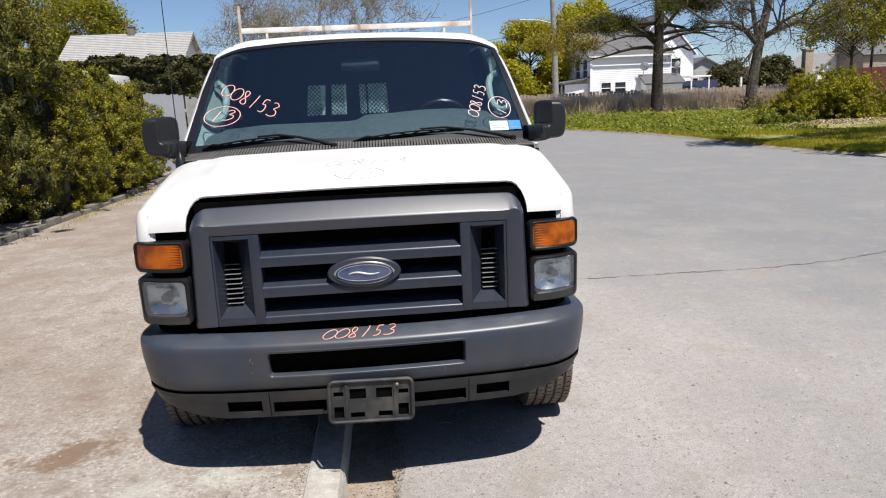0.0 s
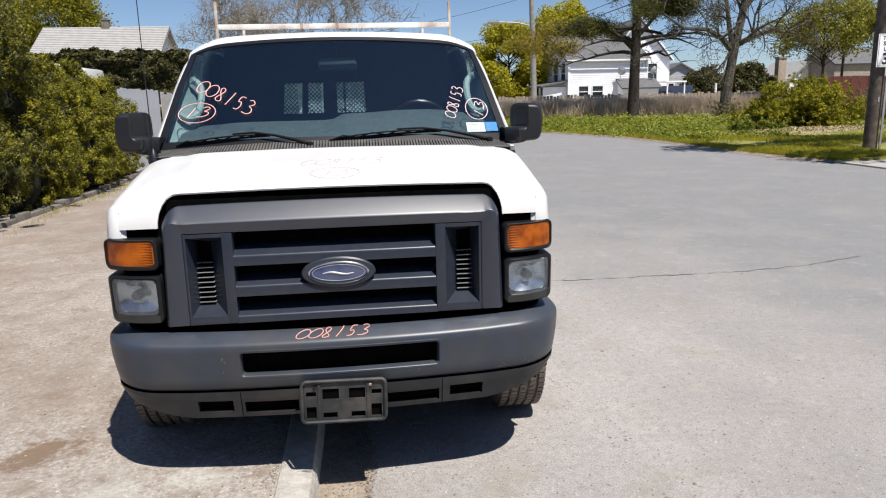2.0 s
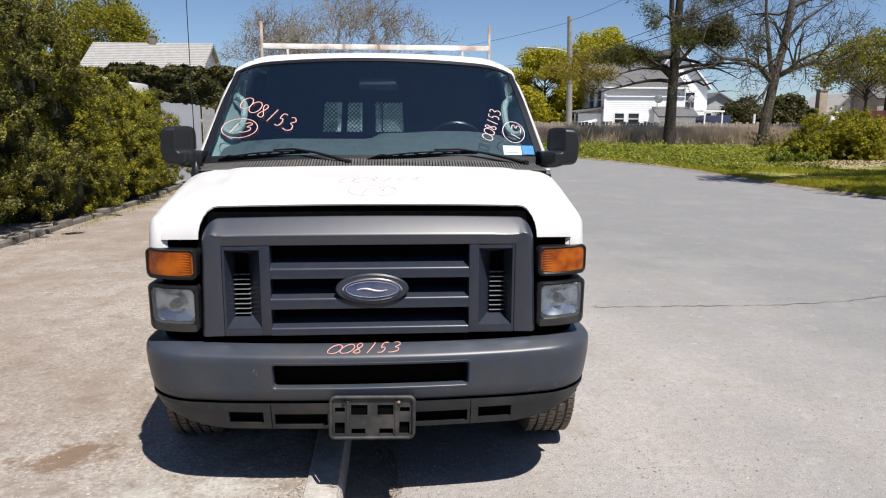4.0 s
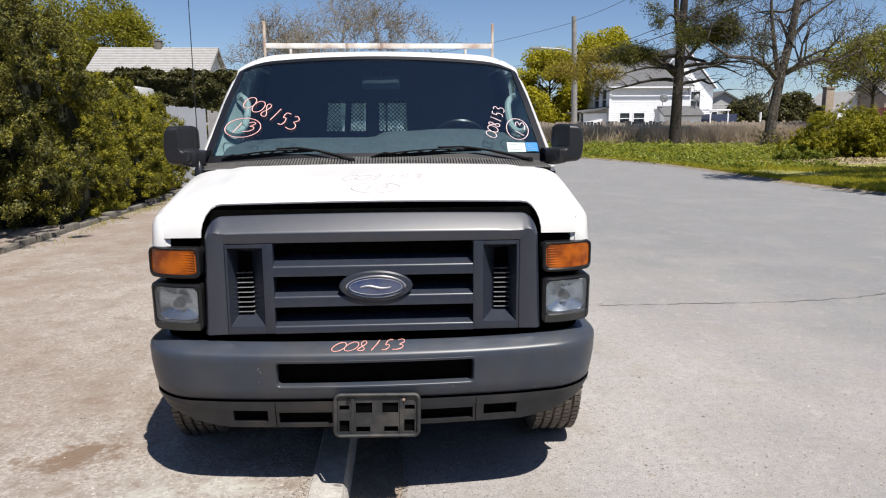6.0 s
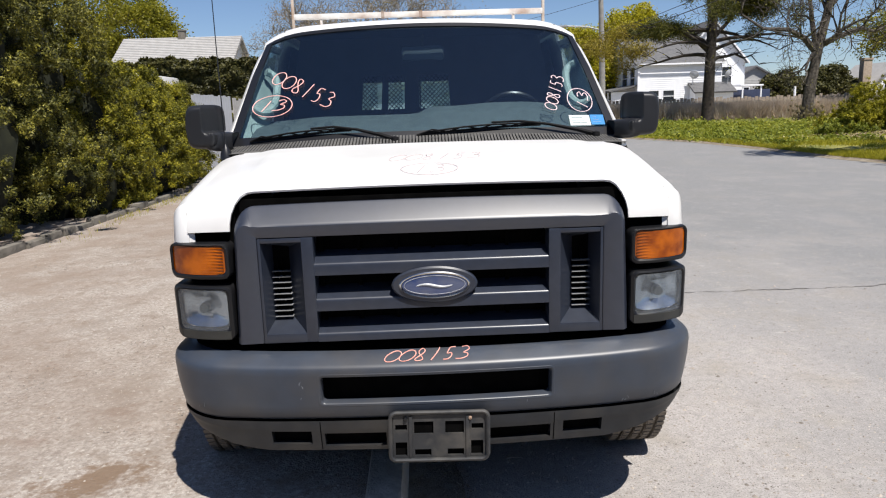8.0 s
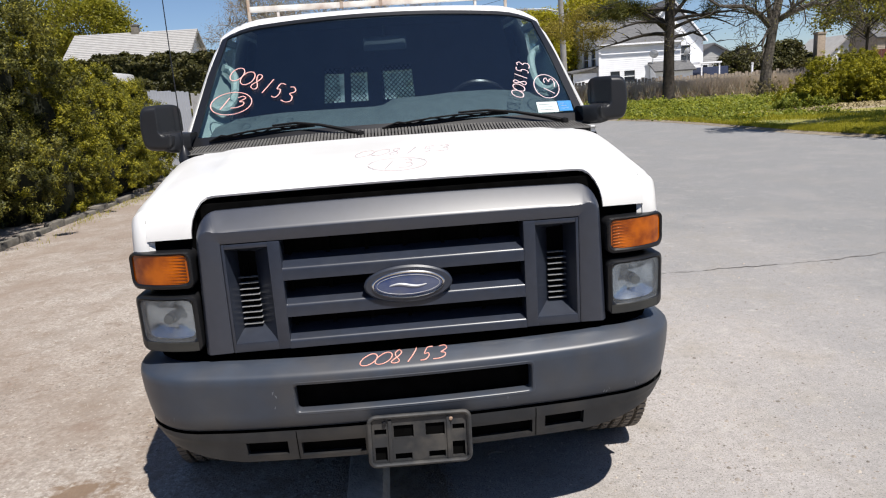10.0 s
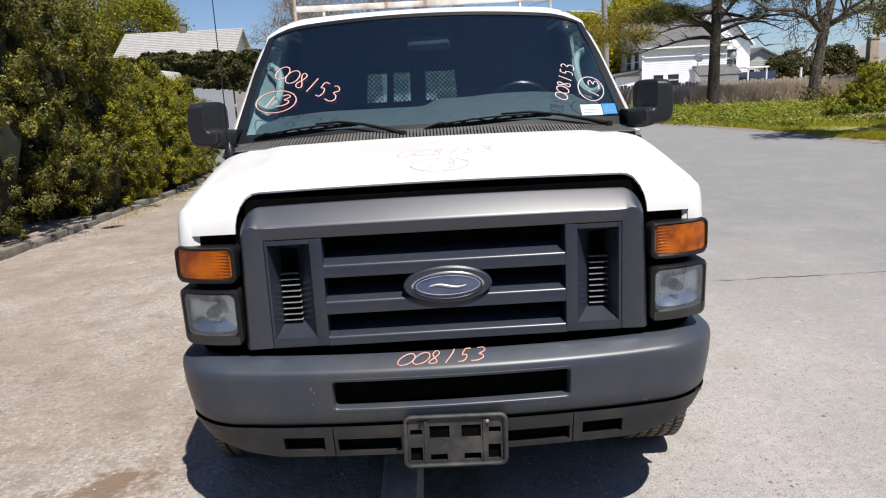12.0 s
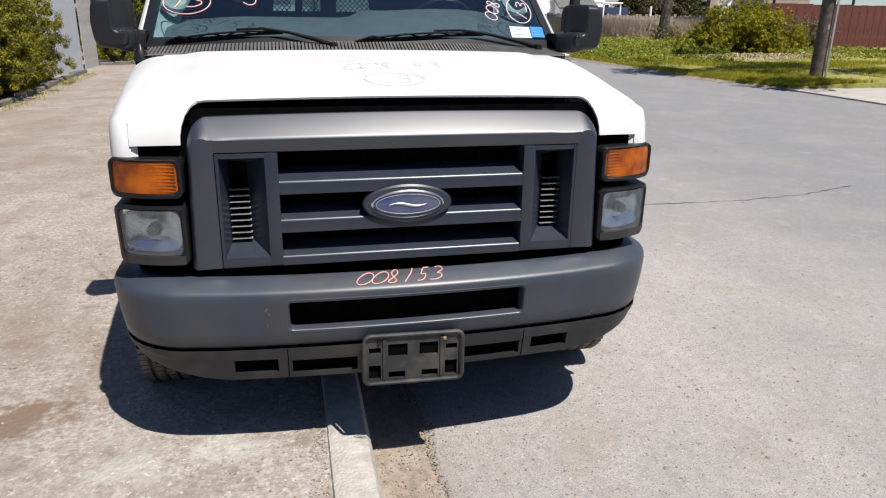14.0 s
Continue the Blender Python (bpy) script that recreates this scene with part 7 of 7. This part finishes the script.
for s in (-1, 1):
    bm = B()
    surf(bm, [[val_pt(s * u, v, -0.0015) for u in (0.4055, 0.4085)] for v in np.linspace(0.02, 0.97, 6)])
    part("valance_joint", bm, M["void"], valance)

# pale scuffs
M["scuff"] = mat("scuffed_plastic", (0.22, 0.235, 0.26), (0.13, 0.145, 0.17), 0.7, 60)
rng = random.Random(21)
for u, z, n in ((-0.455, 0.612, 3), (-0.47, 0.575, 1), (0.66, 0.505, 3), (0.78, 0.50, 2), (-0.82, 0.53, 2), (0.30, 0.518, 1)):
    bm = B()
    for _ in range(n):
        a, b = u + rng.uniform(-0.02, 0.02), z + rng.uniform(-0.012, 0.012)
        da, db = rng.uniform(-0.006, 0.006), rng.uniform(0.006, 0.020)
        tube(bm, [bump_pt(a, b, 0.0002), bump_pt(a + da * 0.4, b + db * 0.5, -0.0004), bump_pt(a + da, b + db, 0.0002)], [0.0004, 0.0011, 0.0004], 5)
    part("scuff", bm, M["scuff"], bumper, "pale scratch in the plastic")

# number-plate bracket, empty
bracket = part("plate_bracket", B(), M["valance"], van, "empty grey plastic number-plate bracket")
bm = B()
turn = Matrix.Translation((0.003, -0.128, 0.432)) @ pose(0, 0, 0, -4, 1.2, 0)
rim_pts = []
for cu, cz, a0 in ((0.146, 0.064, 0), (-0.146, 0.064, 90), (-0.146, -0.064, 180), (0.146, -0.064, 270)):
    rim_pts += [(cu + 0.020 * math.cos(radians(a0 + 18 * k)), cz + 0.020 * math.sin(radians(a0 + 18 * k))) for k in range(6)]
rim_pts.append(rim_pts[0])
tube(bm, [turn @ Vector((x, -0.003 - 0.012 * (x / 0.16) ** 2 + 0.008, z + 0.005 * (x / 0.16) ** 2)) for x, z in rim_pts], 0.0075, 8, cap=False)
holes = [(-0.086, -0.020, 0.010, 0.054), (0.020, 0.084, 0.010, 0.054), (-0.150, -0.110, 0.024, 0.044), (0.110, 0.150, 0.024, 0.044),
         (-0.150, -0.110, -0.068, -0.018), (0.108, 0.150, -0.068, -0.016), (-0.084, -0.028, -0.068, -0.044), (0.028, 0.084, -0.068, -0.044)]
holed(bm, lambda u, v, d: turn @ Vector((u, d, v)), [-0.158, 0.158], [-0.078, 0.078], holes, 0.014)
for x0, x1 in ((-0.104, -0.092), (0.090, 0.102)):
    box(bm, x0, x1, -0.005, 0.004, -0.074, 0.074, 0.002, turn)
bracket.data = mesh_of("plate_bracket", bm, M["bracket"], True)
for x, z in ((-0.115, 0.066), (0.105, 0.066), (-0.10, -0.078), (0.09, -0.078)):
    bm = B()
    lathe(bm, [(-0.010, 0.001), (-0.009, 0.005), (-0.003, 0.007), (0.004, 0.007)], turn @ Vector((x, 0, z)), "y", 10)
    part("bolt", bm, M["rust" if x > 0 and z > 0 else "black"], bracket)
# black block added behind the bracket holes to stop light passing through
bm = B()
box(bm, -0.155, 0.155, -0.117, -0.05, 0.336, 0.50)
part("bracket_light_stop", bm, M["void"], bracket, smooth=False)

# ---- wheels ----
for s in (-1, 1):
    for w in WHEELS:
        c = (s * 0.862, w, 0.372 if s > 0 else 0.405)
        bm = B()
        lathe(bm, [(s * 0.07, 0.002), (s * 0.085, 0.06), (s * 0.05, 0.08), (s * 0.04, 0.17), (s * 0.085, 0.20), (s * 0.095, 0.225), (s * 0.06, 0.215), (-s * 0.09, 0.215)], c, "x", 40)
        wheel = part("wheel", bm, M["steel"], van, "dull steel wheel")
        bm = B()
        tread = [(-0.09, 0.225), (-0.112, 0.26), (-0.116, 0.31), (-0.110, 0.345), (-0.096, 0.364)]
        for x in (-0.066, -0.022, 0.022, 0.066):
            tread += [(x - 0.006, 0.367), (x - 0.005, 0.357), (x + 0.005, 0.357), (x + 0.006, 0.367)]
        tread += [(0.096, 0.364), (0.110, 0.345), (0.116, 0.31), (0.112, 0.26), (0.09, 0.225)]
        lathe(bm, tread, c, "x", 64)
        for k in range(72):
            rot = Matrix.Translation(c) @ Matrix.Rotation(2 * math.pi * k / 72, 4, "X")
            for j, (x, hw) in enumerate(((-0.088, 0.015), (-0.044, 0.013), (0.0, 0.013), (0.044, 0.013), (0.088, 0.015))):
                r2 = rot @ Matrix.Rotation((0.5 if j % 2 else 0.0) * 2 * math.pi / 72, 4, "X")
                q = [bm.verts.new(r2 @ Vector((x + dx, dy, dz))) for dx, dy, dz in ((-hw, -0.013, 0.362), (hw, -0.010, 0.362), (hw, 0.013, 0.362), (-hw, 0.010, 0.362), (-hw, -0.013, 0.3705), (hw, -0.010, 0.3705), (hw, 0.013, 0.3705), (-hw, 0.010, 0.3705))]
                for f in ((4, 5, 6, 7), (0, 1, 5, 4), (1, 2, 6, 5), (2, 3, 7, 6), (3, 0, 4, 7)):
                    bm.faces.new([q[i] for i in f])
        part("tyre", bm, M["rubber"], wheel, "worn dusty tyre with ribbed tread")

# ---- mirrors ----
for s in (-1, 1):
    bm = B()
    rows = []
    face = [(0.980 + 0.030 * max(0.0, (k - 0.78) / 0.22) ** 2.2, k) for k in (0.03, 0.12, 0.22, 0.32, 0.42, 0.52, 0.62, 0.70, 0.78, 0.84, 0.89, 0.93, 0.96, 0.985)]
    for y, k in face + [(1.020, 1.0), (1.05, 1.0), (1.09, 1.0), (1.125, 0.985), (1.14, 0.94)]:
        ring = []
        for t in range(72):
            a = 2 * math.pi * t / 72
            c, sn = math.cos(a), math.sin(a)
            e = k / (abs(c) ** 5 + abs(sn) ** 5) ** 0.2
            x, z = 0.073 * c * e, 0.106 * sn * e
            if x > 0:
                x -= 0.010 * abs(z / 0.106) * (x / 0.077)
            # the inner upper quarter falls back behind the arm
            back = 0.125 * min(1.0, max(0.0, (-0.012 - x) / 0.055)) * smoothstep(-0.034, -0.018, z) * (1 - smoothstep(1.03, 1.125, y))
            ring.append((s * (1.043 + x), y + back + 0.10 * max(0.0, x) ** 1.5, 1.476 + z - 0.05 * (x + 0.077) * max(0.0, z / 0.106) + 0.07 * (x + 0.077) * max(0.0, -z / 0.106)))
        rows.append(ring)
    v = surf(bm, rows, closed=True)
    bm.faces.new(v[0])
    bm.faces.new(v[-1])
    mir = part("door_mirror", bm, M["mirror_shell"], van, "large black plastic door mirror on an arm")
    bm = B()
    box(bm, min(s * 1.0, s * 1.10), max(s * 1.0, s * 1.10), 1.139, 1.143, 1.39, 1.57, 0.001)
    part("mirror_glass", bm, M["chrome"], mir)
    bm = B()
    rows = []
    for x, z0, z1, y0, y1 in ((0.925, 1.366, 1.446, 1.09, 1.24), (0.945, 1.362, 1.448, 1.05, 1.20), (0.965, 1.360, 1.451, 1.015, 1.16), (0.985, 1.362, 1.454, 0.994, 1.13), (1.010, 1.368, 1.456, 0.985, 1.11), (1.030, 1.376, 1.452, 0.990, 1.09)):
        m, r = (z0 + z1) / 2, (z1 - z0) / 2
        rows.append([(s * x, y0 + (y1 - y0) * (0.5 - 0.5 * math.copysign(abs(math.cos(a)) ** 0.45, math.cos(a))), m + r * math.copysign(abs(math.sin(a)) ** 0.45, math.sin(a))) for a in np.linspace(0, 2 * math.pi, 24, endpoint=False)])
    surf(bm, rows, closed=True)
    part("arm", bm, M["mirror_shell"], mir)

# antenna
bm = B()
lathe(bm, [(-0.01, 0.03), (0.02, 0.026), (0.045, 0.012), (0.06, 0.004)], (-0.935, 1.0, 1.335), "z", 14)
antenna = part("antenna", bm, M["black"], van, "thin whip antenna on a black base")
bm = B()
tube(bm, [(-0.935, 1.0, 1.38), (-0.937, 1.0, 1.8), (-0.94, 1.01, 2.42)], [0.003, 0.0025, 0.002], 5)
part("whip", bm, M["black"], antenna)

# ---- roof rack ----
rack = thing("roof_rack", "white painted ladder rack with rust, on the van roof", "roof rack")
rack.rotation_euler.z = radians(0.5)
for y in (2.3, 4.6):
    bm = B()
    box(bm, -0.79, 0.79, y, y + 0.04, 2.106, 2.138, 0.004)
    part("crossbar", bm, M["rack"], rack)
    for x in (-0.24, 0.0):
        bm = B()
        box(bm, x, x + 0.02, y - 0.004, y + 0.044, 2.103, 2.141)
        part("clamp", bm, M["rust"], rack)
    for x, z in ((-0.795, 2.285), (0.79, 2.275)):
        bm = B()
        box(bm, x - 0.008, x + 0.008, y, y + 0.03, 2.0, z, 0.003)
        part("post", bm, M["rack_post"], rack, "rust-stained upright")
    for x in (-0.62, 0.60):
        bm = B()
        box(bm, x - 0.007, x + 0.007, y + 0.005, y + 0.045, 2.035, 2.108, 0.002)
        part("foot", bm, M["rack"], rack)
for x in (-0.76, 0.76):
    bm = B()
    box(bm, x - 0.015, x + 0.015, 3.3, 4.6, 2.115, 2.145, 0.004)
    part("side_rail", bm, M["rack"], rack)

# ---- painted numbers ----
DIGITS = {
    "0": [[(0.40 + 0.50 * math.cos(a) + 0.12 * math.sin(a), 0.5 + 0.46 * math.sin(a)) for a in np.linspace(1.9, 8.3, 20)]],
    "8": [[(0.28 + 0.26 * math.sin(2 * a) * (0.8 + 0.2 * (math.cos(a) < 0)), 0.5 + 0.48 * math.cos(a)) for a in np.linspace(0.1, 6.4, 26)]],
    "1": [[(0.16, 0.0), (0.32, 0.5), (0.46, 1.0)]],
    "5": [[(0.60, 0.97), (0.20, 0.92), (0.12, 0.55), (0.38, 0.58), (0.48, 0.32), (0.32, 0.05), (0.0, 0.02)]],
    "3": [[(0.05, 0.92), (0.35, 1.0), (0.58, 0.80), (0.25, 0.55), (0.54, 0.45), (0.60, 0.20), (0.28, 0.02), (-0.15, 0.02)]],
}


def number(text, at, step, up, onto, width, material, parent, label):
    """Draws text by strokes: at, step and up are 2D on the surface that onto(u, v) gives."""
    for i, ch in enumerate(text):
        bm = B()
        for line in DIGITS[ch]:
            pts = []
            for px, py in smooth_line(line):
                u = at[0] + step[0] * (i + px) + up[0] * py
                v = at[1] + step[1] * (i + px) + up[1] * py
                pts.append(onto(u, v))
            tube(bm, pts, width, 5)
        part("painted_digit", bm, M[material], parent, label)


def loop(c, a, b, onto, width, material, parent, label, tilt=0.0):
    pts = []
    for t in np.linspace(0.4, 6.9, 40):
        x, y = a * math.cos(t), b * math.sin(t)
        pts.append(onto(c[0] + x * math.cos(tilt) - y * math.sin(tilt), c[1] + x * math.sin(tilt) + y * math.cos(tilt)))
    bm = B()
    tube(bm, pts, width, 5)
    part("painted_ring", bm, M[material], parent, label)


def on_screen(x, v):
    w = 0.975 - 0.105 * v
    return screen(x / w, v, -0.0075)


PINK = ("chalk_pink", ws, "pink hand-painted stroke")
number("008153", (-0.795, 0.525), (0.056, -0.044), (0.040, 0.115), on_screen, 0.0027, *PINK)
loop((-0.772, 0.325), 0.105, 0.090, on_screen, 0.0025, *PINK)
number("13", (-0.838, 0.285), (0.078, 0.002), (0.020, 0.085), on_screen, 0.0027, *PINK)
PALE = ("chalk_pale", ws, "pale hand-painted stroke")
number("008153", (0.672, 0.212), (0.0135, 0.050), (-0.066, 0.026), on_screen, 0.0025, *PALE)
loop((0.806, 0.300), 0.066, 0.100, on_screen, 0.0024, *PALE)
number("13", (0.838, 0.225), (0.012, 0.080), (-0.055, 0.022), on_screen, 0.0025, *PALE)
on_hood = lambda x, y: Vector((x, y, hood_z(x, y) + 0.0030))
FADED = ("chalk_red", van, "faded red hand-painted stroke")
number("008153", (-0.15, 0.40), (0.063, 0.004), (0.02, 0.12), on_hood, 0.0013, *FADED)
loop((0.005, 0.245), 0.105, 0.095, on_hood, 0.0013, *FADED)
number("13", (-0.05, 0.18), (0.065, 0.004), (0.01, 0.12), on_hood, 0.0013, *FADED)
on_bumper = lambda x, z: bump_pt(x, z, -0.0015)
number("008153", (-0.175, 0.6885), (0.0500, 0.0006), (0.018, 0.0245), on_bumper, 0.0019, "chalk_orange", bumper, "orange hand-painted stroke")
# stickers inside the screen
for name, x0, x1, v0, v1, m in (("inspection_sticker", 0.728, 0.836, 0.088, 0.172, "sticker_w"), ("registration_sticker", 0.840, 0.912, 0.094, 0.176, "sticker_b")):
    bm = B()
    surf(bm, [[screen(x / (0.975 - 0.105 * v), v, -0.0072) for x in np.linspace(x0, x1, 4)] for v in np.linspace(v0, v1, 3)])
    st = part(name, bm, M[m], ws, "white inspection sticker with faint print" if m == "sticker_w" else "blue registration sticker")
    bm = B()
    for k in range(3):
        v = v0 + (v1 - v0) * (0.25 + 0.25 * k)
        tube(bm, [screen(x / (0.975 - 0.105 * v), v, -0.0078) for x in np.linspace(x0 + 0.012, x1 - 0.02 - 0.01 * k, 4)], 0.0009, 4)
    part("print_bar", bm, M["dash" if m == "sticker_w" else "sticker_w"], st)
